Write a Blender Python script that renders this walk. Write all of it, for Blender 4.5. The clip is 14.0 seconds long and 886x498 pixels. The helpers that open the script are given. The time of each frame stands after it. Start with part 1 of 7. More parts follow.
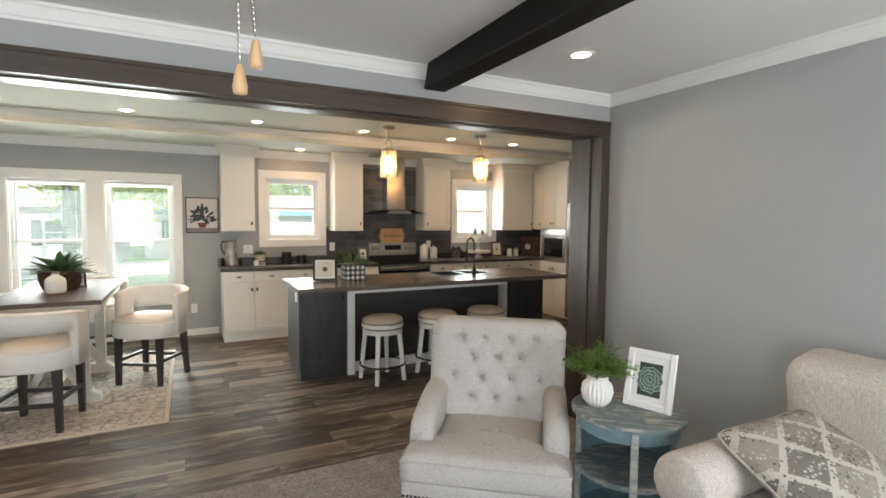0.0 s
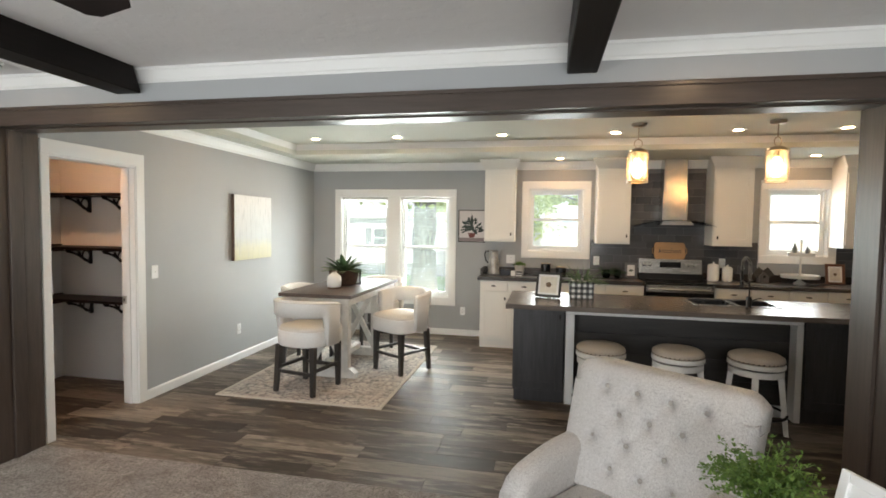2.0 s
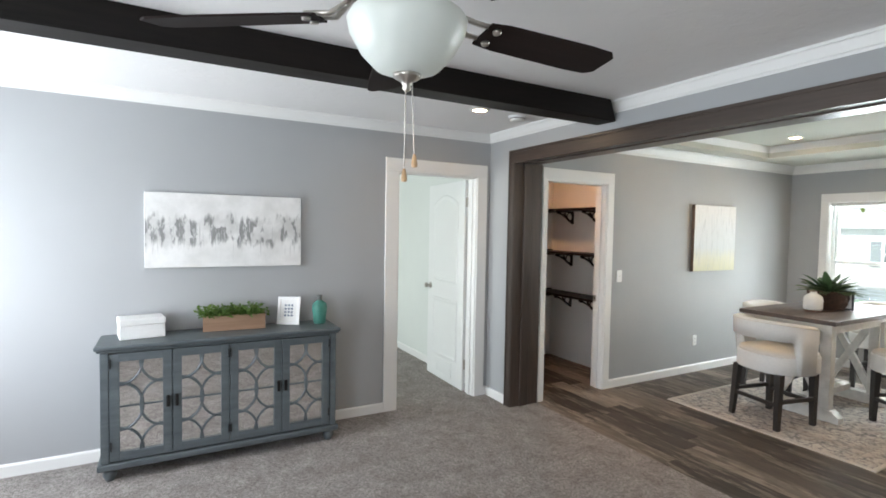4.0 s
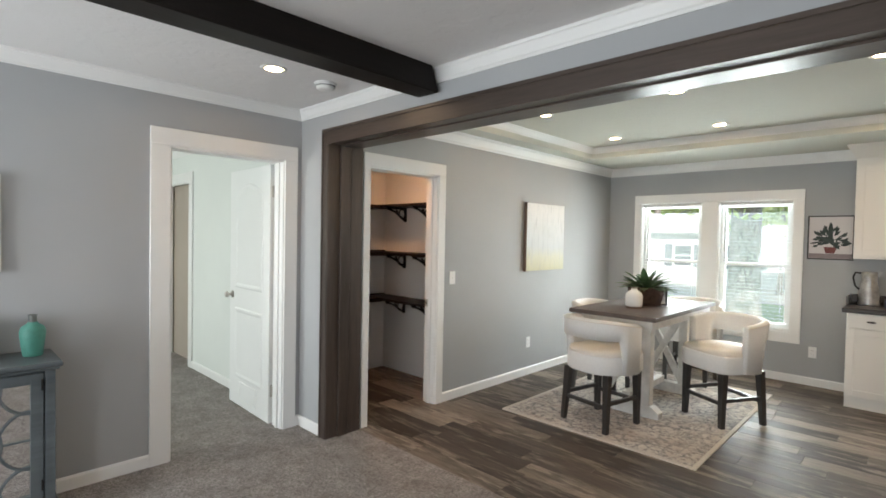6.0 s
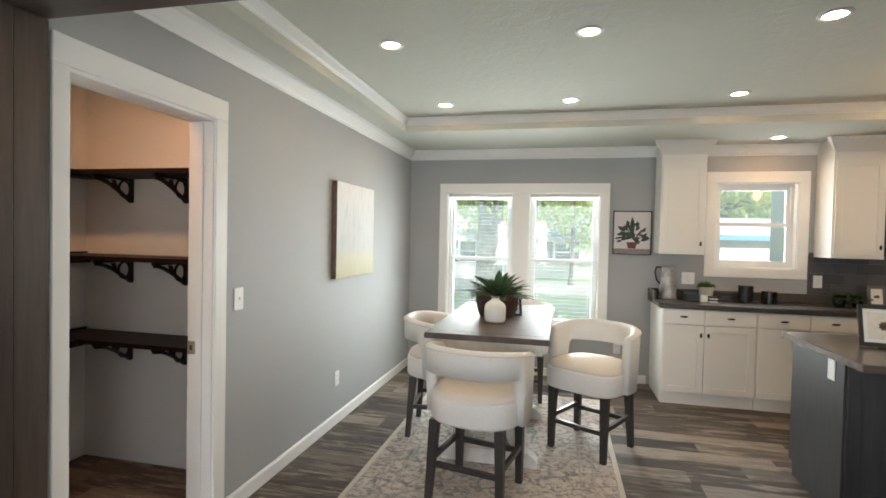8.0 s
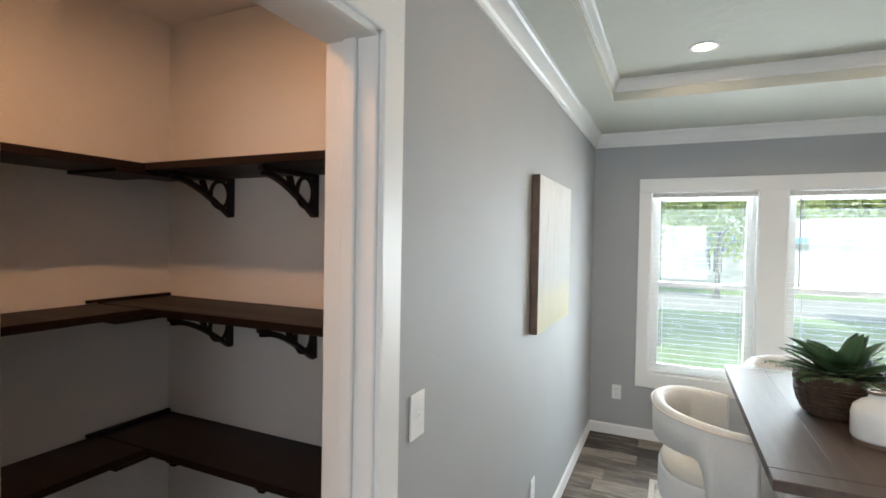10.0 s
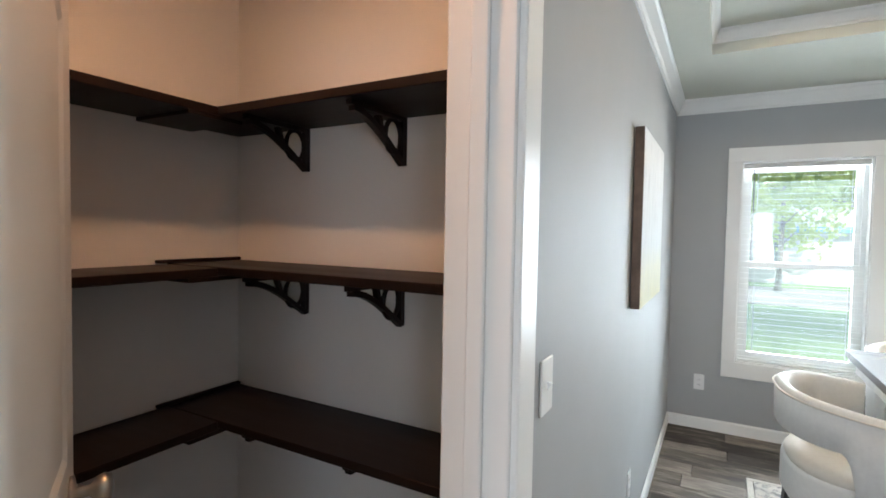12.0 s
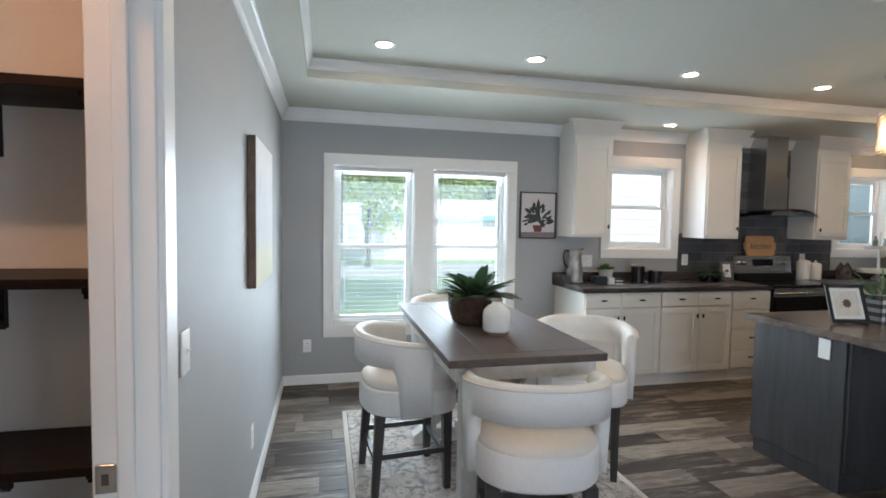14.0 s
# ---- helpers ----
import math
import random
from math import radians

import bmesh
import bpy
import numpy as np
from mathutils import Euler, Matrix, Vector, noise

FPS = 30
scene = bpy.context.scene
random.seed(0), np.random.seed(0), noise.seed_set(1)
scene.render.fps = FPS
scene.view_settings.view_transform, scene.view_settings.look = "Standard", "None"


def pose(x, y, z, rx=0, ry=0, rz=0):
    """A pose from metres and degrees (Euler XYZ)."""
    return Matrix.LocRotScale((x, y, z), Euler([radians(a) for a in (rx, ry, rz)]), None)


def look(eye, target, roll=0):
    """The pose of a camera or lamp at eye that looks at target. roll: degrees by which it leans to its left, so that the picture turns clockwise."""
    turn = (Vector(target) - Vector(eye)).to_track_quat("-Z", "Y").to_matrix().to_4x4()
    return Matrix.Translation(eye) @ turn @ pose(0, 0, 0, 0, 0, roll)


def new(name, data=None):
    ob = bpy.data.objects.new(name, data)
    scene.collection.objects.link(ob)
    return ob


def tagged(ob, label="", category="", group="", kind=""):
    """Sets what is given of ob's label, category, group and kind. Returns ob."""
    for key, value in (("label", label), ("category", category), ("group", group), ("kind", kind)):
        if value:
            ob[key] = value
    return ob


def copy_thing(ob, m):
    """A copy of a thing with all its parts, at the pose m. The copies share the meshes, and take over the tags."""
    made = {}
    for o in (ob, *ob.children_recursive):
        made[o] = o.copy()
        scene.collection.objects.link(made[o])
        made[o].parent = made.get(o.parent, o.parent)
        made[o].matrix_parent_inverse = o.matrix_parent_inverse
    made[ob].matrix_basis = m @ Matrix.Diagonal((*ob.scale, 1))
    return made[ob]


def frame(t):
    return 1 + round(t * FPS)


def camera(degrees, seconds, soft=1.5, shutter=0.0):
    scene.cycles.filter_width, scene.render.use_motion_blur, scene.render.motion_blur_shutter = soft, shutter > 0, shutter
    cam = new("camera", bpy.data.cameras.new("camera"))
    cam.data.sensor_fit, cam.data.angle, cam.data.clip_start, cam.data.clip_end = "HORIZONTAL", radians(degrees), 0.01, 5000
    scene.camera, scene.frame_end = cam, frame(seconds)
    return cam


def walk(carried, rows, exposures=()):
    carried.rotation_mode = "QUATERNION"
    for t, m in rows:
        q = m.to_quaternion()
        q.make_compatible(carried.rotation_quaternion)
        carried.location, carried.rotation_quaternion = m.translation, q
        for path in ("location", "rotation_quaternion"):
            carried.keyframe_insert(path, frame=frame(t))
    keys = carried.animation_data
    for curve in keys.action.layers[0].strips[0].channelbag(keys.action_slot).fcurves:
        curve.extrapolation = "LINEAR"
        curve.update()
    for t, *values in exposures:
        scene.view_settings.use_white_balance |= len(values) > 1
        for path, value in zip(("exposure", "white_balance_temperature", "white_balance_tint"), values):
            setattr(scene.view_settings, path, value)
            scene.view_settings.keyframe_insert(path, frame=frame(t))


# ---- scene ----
cam = camera(83.3, 14.0, soft=1.7)
PATH = [
    (0, (0.407, -0.173, 1.543), (1.315, 1.605, 1.419), 0.5),
    (0.5, (0.763, -0.112, 1.547), (1.324, 1.804, 1.427), 0.5),
    (1, (1.166, -0.13, 1.564), (1.422, 1.85, 1.452), 0.6),
    (1.5, (1.454, -0.05, 1.549), (1.411, 1.947, 1.444), 0.7),
    (2, (1.558, 0.045, 1.571), (1.161, 2.003, 1.472), 0.8),
    (2.5, (1.62, 0.065, 1.568), (0.807, 1.89, 1.475), 1.0),
    (3, (1.649, 0.006, 1.56), (0.417, 1.579, 1.472), 1.0),
    (3.5, (1.652, -0.069, 1.555), (0.087, 1.174, 1.473), 1.0),
    (3.7, (1.669, -0.092, 1.566), (0.006, 1.015, 1.48), 1.0),
    (4.75, (1.655, -0.04, 1.530), (-0.143, 0.837, 1.460), 1.1),
    (5.8, (1.368, 0.406, 1.482), (-0.134, 1.726, 1.427), 1.2),
    (6, (1.272, 0.536, 1.491), (-0.12, 1.971, 1.44), 1.1),
    (6.5, (0.99, 0.823, 1.461), (-0.102, 2.498, 1.409), 1.2),
    (7, (0.605, 1.029, 1.422), (-0.215, 2.852, 1.369), 1.3),
    (7.2, (0.448, 1.117, 1.43), (-0.289, 2.975, 1.382), 1.3),
    (8.25, (-0.36, 1.673, 1.478), (-0.783, 3.628, 1.428), 1.25),
    (9.3, (-0.94, 2.319, 1.527), (-1.491, 4.241, 1.476), 1.2),
    (9.5, (-1.01, 2.441, 1.54), (-1.642, 4.337, 1.487), 1.2),
    (10, (-1.231, 2.716, 1.573), (-2.065, 4.533, 1.528), 1.0),
    (10.5, (-1.364, 2.908, 1.605), (-2.404, 4.615, 1.558), 1.1),
    (11, (-1.421, 2.965, 1.54), (-2.585, 4.591, 1.49), 1.1),
    (11.5, (-1.475, 2.9, 1.488), (-2.628, 4.533, 1.427), 1.0),
    (12, (-1.504, 2.826, 1.441), (-2.476, 4.573, 1.366), 1.0),
    (12.5, (-1.429, 2.759, 1.458), (-2.049, 4.658, 1.371), 0.9),
    (13, (-1.348, 2.615, 1.468), (-1.517, 4.605, 1.372), 1.1),
    (13.5, (-1.366, 2.475, 1.494), (-1.145, 4.46, 1.392), 1.0),
    (14, (-1.455, 2.42, 1.473), (-0.995, 4.364, 1.364), 1.0),
]

walk(cam, [(t, look(eye, target, roll)) for t, eye, target, roll in PATH], exposures=[(0, 0.49, 6800, 10), (2.0, 0.50, 6800, 10), (3.7, 0.40, 6350, 10), (6.0, 0.37, 6550, 10), (7.2, 0.40, 6700, 10), (9.3, 0.23, 6250, 10), (11.5, 0.40, 6050, 10), (14, 0.14, 5750, 10)])

# ---- world, sun, large lights ----
world = bpy.data.worlds.new("world")
scene.world = world
world.use_nodes = True
_sky = world.node_tree.nodes.new("ShaderNodeTexSky")
_sky.sky_type, _sky.sun_disc = "NISHITA", False
_sky.sun_elevation, _sky.sun_rotation = radians(41), radians(156)
world.node_tree.links.new(_sky.outputs[0], world.node_tree.nodes["Background"].inputs[0])
world.node_tree.nodes["Background"].inputs[1].default_value = 0.15
SUN = bpy.data.lights.new("sun", "SUN")
SUN.energy, SUN.angle, SUN.color = 5.0, radians(0.5), (1.0, 0.95, 0.87)
new("sun", SUN).matrix_world = look((4.0, -9.0, 8.5), (0, 0, 0))


def window_light(name, eye, target, w, h, power, colour, spread=180):
    d = bpy.data.lights.new(name, "AREA")
    d.spread = radians(spread)
    d.shape, d.size, d.size_y, d.energy, d.color = "RECTANGLE", w, h, power, colour
    ob = new(name, d)
    ob.matrix_world = look(eye, target)
    return ob


# daylight that the sky sends through each window opening
window_light("daylight_dining", (-0.57, 7.26, 1.25), (-0.57, 3.4, 0.0), 2.0, 1.7, 135, (0.88, 0.965, 0.97), 140)
window_light("daylight_kitchen_a", (1.7, 7.26, 1.65), (1.7, 4.3, 0.5), 0.8, 0.9, 22, (0.88, 0.97, 1.0))
window_light("daylight_kitchen_b", (4.63, 7.26, 1.65), (4.63, 4.3, 0.5), 0.8, 0.9, 22, (0.88, 0.97, 1.0))
window_light("daylight_front_a", (-1.2, -1.86, 1.35), (-1.2, 5, 1.9), 1.5, 1.3, 72, (0.90, 0.945, 1.0))
window_light("daylight_front_b", (2.2, -1.86, 1.35), (2.2, 5, 1.9), 1.5, 1.3, 50, (0.90, 0.945, 1.0))
window_light("daylight_bedroom", (-4.0, -1.86, 1.4), (-4.0, 5, 1.4), 1.5, 1.3, 90, (0.93, 1.0, 0.97))

# ---- materials ----


class Nodes:
    def __init__(self, name, rough=0.5, metal=0.0, spec=0.5):
        self.m = bpy.data.materials.new(name)
        self.m.use_nodes = True
        self.t = self.m.node_tree
        self.b = self.t.nodes["Principled BSDF"]
        self.b.inputs["Roughness"].default_value = rough
        self.b.inputs["Metallic"].default_value = metal
        self.b.inputs["Specular IOR Level"].default_value = spec
        self._co = None

    def n(self, kind, **kw):
        nd = self.t.nodes.new(kind)
        for k, v in kw.items():
            nd.inputs[k].default_value = v
        return nd

    def link(self, a, b):
        self.t.links.new(a, b)

    def coord(self, scale=(1, 1, 1), rand=0.0, world=True):
        co = self.n("ShaderNodeTexCoord")
        out = co.outputs["Object"]
        if world:
            out = self.n("ShaderNodeNewGeometry").outputs["Position"]
        if rand:
            info = self.n("ShaderNodeObjectInfo")
            mul = self.t.nodes.new("ShaderNodeMath")
            mul.operation = "MULTIPLY"
            mul.inputs[1].default_value = rand
            self.link(info.outputs["Random"], mul.inputs[0])
            add = self.t.nodes.new("ShaderNodeVectorMath")
            add.operation = "ADD"
            self.link(out, add.inputs[0])
            self.link(mul.outputs[0], add.inputs[1])
            out = add.outputs[0]
        mp = self.n("ShaderNodeMapping")
        mp.inputs["Scale"].default_value = scale
        self.link(out, mp.inputs["Vector"])
        return mp.outputs[0]

    def noise(self, vec, scale, detail=4, rough=0.55):
        nd = self.n("ShaderNodeTexNoise", Scale=scale, Detail=detail, Roughness=rough)
        self.link(vec, nd.inputs["Vector"])
        return nd.outputs["Fac"]

    def ramp(self, fac, *stops):
        r = self.t.nodes.new("ShaderNodeValToRGB")
        el = r.color_ramp.elements
        while len(el) < len(stops):
            el.new(0.5)
        for e, (p, c) in zip(el, stops):
            e.position, e.color = p, (*c, 1) if len(c) == 3 else c
        self.link(fac, r.inputs[0])
        return r.outputs[0]

    def mix(self, fac, a, b, mode="MIX"):
        m = self.t.nodes.new("ShaderNodeMix")
        m.data_type, m.blend_type = "RGBA", mode
        for sock, v in ((m.inputs["Factor"], fac), (m.inputs["A"], a), (m.inputs["B"], b)):
            if isinstance(v, (int, float)):
                sock.default_value = v
            elif isinstance(v, tuple):
                sock.default_value = (*v, 1)
            else:
                self.link(v, sock)
        return m.outputs["Result"]

    def colour(self, c):
        if isinstance(c, tuple):
            self.b.inputs["Base Color"].default_value = (*c, 1)
        else:
            self.link(c, self.b.inputs["Base Color"])

    def rough(self, fac, lo, hi):
        self.link(self.ramp(fac, (0, (lo,) * 3), (1, (hi,) * 3)), self.b.inputs["Roughness"])

    def bump(self, height, strength=0.2, dist=0.01):
        bp = self.n("ShaderNodeBump", Strength=strength, Distance=dist)
        self.link(height, bp.inputs["Height"])
        self.link(bp.outputs[0], self.b.inputs["Normal"])


def sc(c, k):
    return tuple(min(1.0, v * k) for v in c)


def paint(name, c, rough=0.5, var=0.06, bump=0.05, scale=90, spec=0.4):
    k = Nodes(name, rough, spec=spec)
    v = k.coord()
    big = k.noise(v, 1.3, 3)
    k.colour(k.ramp(big, (0.3, sc(c, 1 - var)), (0.7, sc(c, 1 + var * 0.6))))
    fine = k.noise(v, scale, 3)
    k.rough(k.noise(v, 6, 3), max(0.05, rough - 0.07), min(1, rough + 0.08))
    k.bump(fine, bump, 0.004)
    return k.m


def plain(name, c, rough=0.5, metal=0.0, var=0.08, scale=25, bump=0.0):
    k = Nodes(name, rough, metal)
    v = k.coord(world=False)
    f = k.noise(v, scale, 4)
    k.colour(k.ramp(f, (0.3, sc(c, 1 - var)), (0.7, sc(c, 1 + var))))
    k.rough(k.noise(v, scale * 0.4, 2), max(0.03, rough - 0.06), min(1, rough + 0.08))
    if bump:
        k.bump(f, bump, 0.003)
    return k.m


def grain(name, dark, light, axis, rough=0.45, fine=60.0, stretch=14.0, bump=0.15, world=True, rand=0.0, tone=0.0):
    """Wood grain that runs along one axis."""
    k = Nodes(name, rough)
    s = [1.0, 1.0, 1.0]
    s[axis] = 1 / stretch
    v = k.coord(tuple(s), rand, world)
    f = k.noise(v, fine, 5, 0.65)
    g = k.noise(v, fine * 0.16, 4, 0.6)
    c = k.mix(0.55, k.ramp(f, (0.3, dark), (0.72, light)), k.ramp(g, (0.3, dark), (0.7, light)))
    if tone:
        info = k.n("ShaderNodeObjectInfo")
        c = k.mix(k.ramp(info.outputs["Random"], (0, (0,) * 3), (1, (tone,) * 3)), c, sc(dark, 0.55))
    k.colour(c)
    k.rough(g, rough - 0.1, rough + 0.12)
    k.bump(f, bump, 0.002)
    return k.m


def floor_mat():
    k = Nodes("vinyl_plank", 0.5, spec=0.30)
    v = k.coord((0.17, 1.0, 1.0), rand=37.0)
    f = k.noise(v, 17, 9, 0.70)
    g = k.noise(v, 6, 5, 0.62)
    fine = k.noise(k.coord((0.05, 1.0, 1.0), rand=11.0), 150, 3, 0.6)
    info = k.n("ShaderNodeObjectInfo").outputs["Random"]
    base = k.ramp(info, (0.0, (0.0300, 0.0220, 0.0170)), (0.30, (0.0560, 0.0415, 0.0325)), (0.56, (0.0980, 0.0755, 0.0595)), (0.74, (0.180, 0.145, 0.117)), (0.88, (0.285, 0.240, 0.198)))
    streak = k.ramp(f, (0.38, (0.0165, 0.0125, 0.0100)), (0.485, (0.0800, 0.0615, 0.0490)), (0.57, (0.380, 0.322, 0.268)))
    worn = k.ramp(g, (0.44, (0.06,) * 3), (0.60, (0.66,) * 3))
    c = k.mix(worn, base, streak)
    k.colour(k.mix(k.ramp(fine, (0.45, (0,) * 3), (0.70, (0.55,) * 3)), c, (0.0223, 0.0180, 0.0149)))
    k.rough(f, 0.42, 0.62)
    k.bump(f, 0.15, 0.0015)
    return k.m


def carpet_mat():
    k = Nodes("carpet_pile", 0.95, spec=0.1)
    v = k.coord()
    f = k.noise(v, 230, 3, 0.8)
    g = k.noise(v, 75, 4, 0.75)
    b = k.noise(v, 6.0, 4, 0.7)
    c = k.mix(0.6, k.ramp(f, (0.38, (0.0924, 0.0800, 0.0738)), (0.60, (0.60, 0.555, 0.53))), k.ramp(g, (0.38, (0.1209, 0.1060, 0.0986)), (0.60, (0.49, 0.452, 0.432))))
    k.colour(k.mix(k.ramp(b, (0.4, (0.0,) * 3), (0.66, (0.45,) * 3)), c, (0.1486, 0.1300, 0.1226)))
    k.bump(k.mix(0.5, f, g), 0.9, 0.012)
    return k.m


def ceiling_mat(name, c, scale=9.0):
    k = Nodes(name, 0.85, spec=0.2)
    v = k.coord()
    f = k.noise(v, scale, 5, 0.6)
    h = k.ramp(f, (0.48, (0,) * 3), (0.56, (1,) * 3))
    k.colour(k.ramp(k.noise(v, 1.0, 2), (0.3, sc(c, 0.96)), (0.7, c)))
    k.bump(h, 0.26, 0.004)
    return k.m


def fabric(name, a, b, scale=220.0, bump=0.35, fleck=0.0):
    k = Nodes(name, 0.9, spec=0.15)
    v = k.coord(world=False)
    w = k.noise(k.coord((1, 1, 6), world=False), scale, 2, 0.6)
    u = k.noise(k.coord((5, 5, 0.8), world=False), scale * 0.5, 2, 0.6)
    m = k.mix(0.5, w, u)
    c = k.ramp(m, (0.36, a), (0.64, b))
    if fleck:
        s = k.noise(k.coord((0.5, 0.5, 3), world=False), 60, 3, 0.7)
        c = k.mix(k.ramp(s, (0.6, (0,) * 3), (0.72, (fleck,) * 3)), c, sc(a, 0.55))
    big = k.noise(v, 3.0, 2)
    k.colour(k.mix(k.ramp(big, (0.4, (0,) * 3), (0.75, (0.25,) * 3)), c, a))
    k.bump(m, bump, 0.002)
    return k.m


def steel(name, c=(0.55, 0.54, 0.52), rough=0.28, axis=2):
    k = Nodes(name, rough, 1.0)
    s = [60.0, 60.0, 60.0]
    s[axis] = 0.8
    f = k.noise(k.coord(tuple(s), world=False), 4, 3)
    k.colour(k.ramp(f, (0.3, sc(c, 0.95)), (0.7, sc(c, 1.03))))
    k.rough(f, rough - 0.03, rough + 0.04)
    return k.m


def glow(name, c, strength):
    k = Nodes(name, 0.4)
    k.colour(c)
    k.b.inputs["Emission Color"].default_value = (*c, 1)
    k.b.inputs["Emission Strength"].default_value = strength
    return k.m


def glass_mat(name, tint=(1, 1, 1), rough=0.0, clear=0.9, haze=0.0):
    k = Nodes(name, rough)
    out = k.t.nodes["Material Output"]
    tr, gl = k.t.nodes.new("ShaderNodeBsdfTransparent"), k.t.nodes.new("ShaderNodeBsdfGlossy")
    tr.inputs[0].default_value = (*tint, 1)
    gl.inputs["Roughness"].default_value = rough
    fr = k.n("ShaderNodeFresnel", IOR=1.45)
    mx = k.t.nodes.new("ShaderNodeMixShader")
    k.link(fr.outputs[0], mx.inputs[0])
    k.link(tr.outputs[0], mx.inputs[1])
    k.link(gl.outputs[0], mx.inputs[2])
    if haze:
        # added haze: a translucent share stands in for window glare and pendant glass glow
        veil = k.t.nodes.new("ShaderNodeBsdfTranslucent")
        veil.inputs[0].default_value = (0.80, 0.92, 0.90, 1)
        hz = k.t.nodes.new("ShaderNodeMixShader")
        hz.inputs[0].default_value = haze
        k.link(mx.outputs[0], hz.inputs[1])
        k.link(veil.outputs[0], hz.inputs[2])
        mx = hz
    k.link(mx.outputs[0], out.inputs["Surface"])
    return k.m


M_WALL = paint("grey_wall_paint", (0.385, 0.395, 0.402), 0.66, 0.03, 0.10, 160, spec=0.35)
M_WHITE = paint("white_trim_paint", (0.80, 0.80, 0.785), 0.38, 0.03, 0.02)
M_CAB = paint("white_cabinet_paint", (0.79, 0.775, 0.735), 0.36, 0.03, 0.02)
M_DOOR = paint("white_door_paint", (0.80, 0.81, 0.80), 0.4, 0.02, 0.03)
M_ROOMWALL = paint("pale_bedroom_paint", (0.72, 0.75, 0.72), 0.6, 0.03, 0.08)
# wall colour lightened to make up for fill light missing low in the pantry
M_PANTRY = paint("pantry_wall_lightened", (0.83, 0.82, 0.80), 0.62, 0.03, 0.10, 160)
M_CEIL = ceiling_mat("textured_ceiling", (0.80, 0.79, 0.785))
# white ceiling dimmed and greened: the tray's weak bounce light is in the colour
M_CEILK = ceiling_mat("kitchen_ceiling_shaded", (0.62, 0.625, 0.56), 14)
M_FLOOR = floor_mat()
M_CARPET = carpet_mat()
M_SUB = plain("subfloor", (0.05, 0.04, 0.03), 0.8)
M_TRIMX = grain("dark_stained_trim_x", (0.030, 0.021, 0.016), (0.085, 0.062, 0.050), 0, 0.36)
M_TRIMZ = grain("dark_stained_trim_z", (0.030, 0.022, 0.018), (0.088, 0.066, 0.055), 2, 0.36)
M_BEAM = grain("black_brown_beam", (0.005, 0.004, 0.0035), (0.016, 0.012, 0.010), 1, 0.5)
M_SHELF = grain("espresso_shelf", (0.007, 0.004, 0.0035), (0.020, 0.011, 0.009), 0, 0.45, world=False)
for _m in (M_BEAM, M_SHELF):
    _m.node_tree.nodes["Principled BSDF"].inputs["Specular IOR Level"].default_value = 0.2
M_GLASS = glass_mat("window_glass", haze=0.016)
M_CANGLOW = glow("lamp_lens", (1.0, 0.68, 0.39), 130.0)
M_SOFGLOW = glow("soffit_lamp_lens", (1.0, 0.60, 0.30), 105.0)
M_PANGLOW = glow("pantry_lamp_lens", (1.0, 0.51, 0.25), 315.0)

# ---- mesh helpers ----


def part(name, bm, mat, parent=None, label="", smooth=False):
    """Link a bmesh as one mesh object, under a thing or a part where one is given."""
    me = bpy.data.meshes.new(name)
    bmesh.ops.recalc_face_normals(bm, faces=bm.faces)
    bm.to_mesh(me)
    bm.free()
    for m in mat if isinstance(mat, (list, tuple)) else [mat]:
        me.materials.append(m)
    if smooth:
        for p in me.polygons:
            p.use_smooth = True
    ob = new(name, me)
    if parent:
        ob.parent = parent
    if label:
        ob["label"] = label
    return ob


def empty(name, m, label, category, group="", kind=""):
    ob = new(name)
    ob.empty_display_size = 0.1
    ob.matrix_basis = m
    return tagged(ob, label, category, group, kind)


def add_box(bm, x0, x1, y0, y1, z0, z1, bevel=0.0, seg=1, m=None, mat=0):
    x0, x1, y0, y1, z0, z1 = min(x0, x1), max(x0, x1), min(y0, y1), max(y0, y1), min(z0, z1), max(z0, z1)
    vs = [bm.verts.new((x, y, z)) for x in (x0, x1) for y in (y0, y1) for z in (z0, z1)]
    fs = [bm.faces.new([vs[i] for i in q]) for q in ((0, 1, 3, 2), (4, 6, 7, 5), (0, 4, 5, 1), (2, 3, 7, 6), (0, 2, 6, 4), (1, 5, 7, 3))]
    for f in fs:
        f.material_index = mat
    if bevel:
        es = list({e for f in fs for e in f.edges})
        r = bmesh.ops.bevel(bm, geom=es, offset=bevel, segments=seg, affect="EDGES", profile=0.5, material=-1)
        vs = list({v for f in r["faces"] for v in f.verts} | {v for v in vs if v.is_valid})
    if m is not None:
        bmesh.ops.transform(bm, matrix=m, verts=[v for v in vs if v.is_valid])
    return vs


def box(x0, x1, y0, y1, z0, z1, bevel=0.0, seg=1):
    bm = bmesh.new()
    add_box(bm, x0, x1, y0, y1, z0, z1, bevel, seg)
    return bm


def boxes(*rows, bevel=0.0):
    bm = bmesh.new()
    for r in rows:
        add_box(bm, *r, bevel=bevel)
    return bm


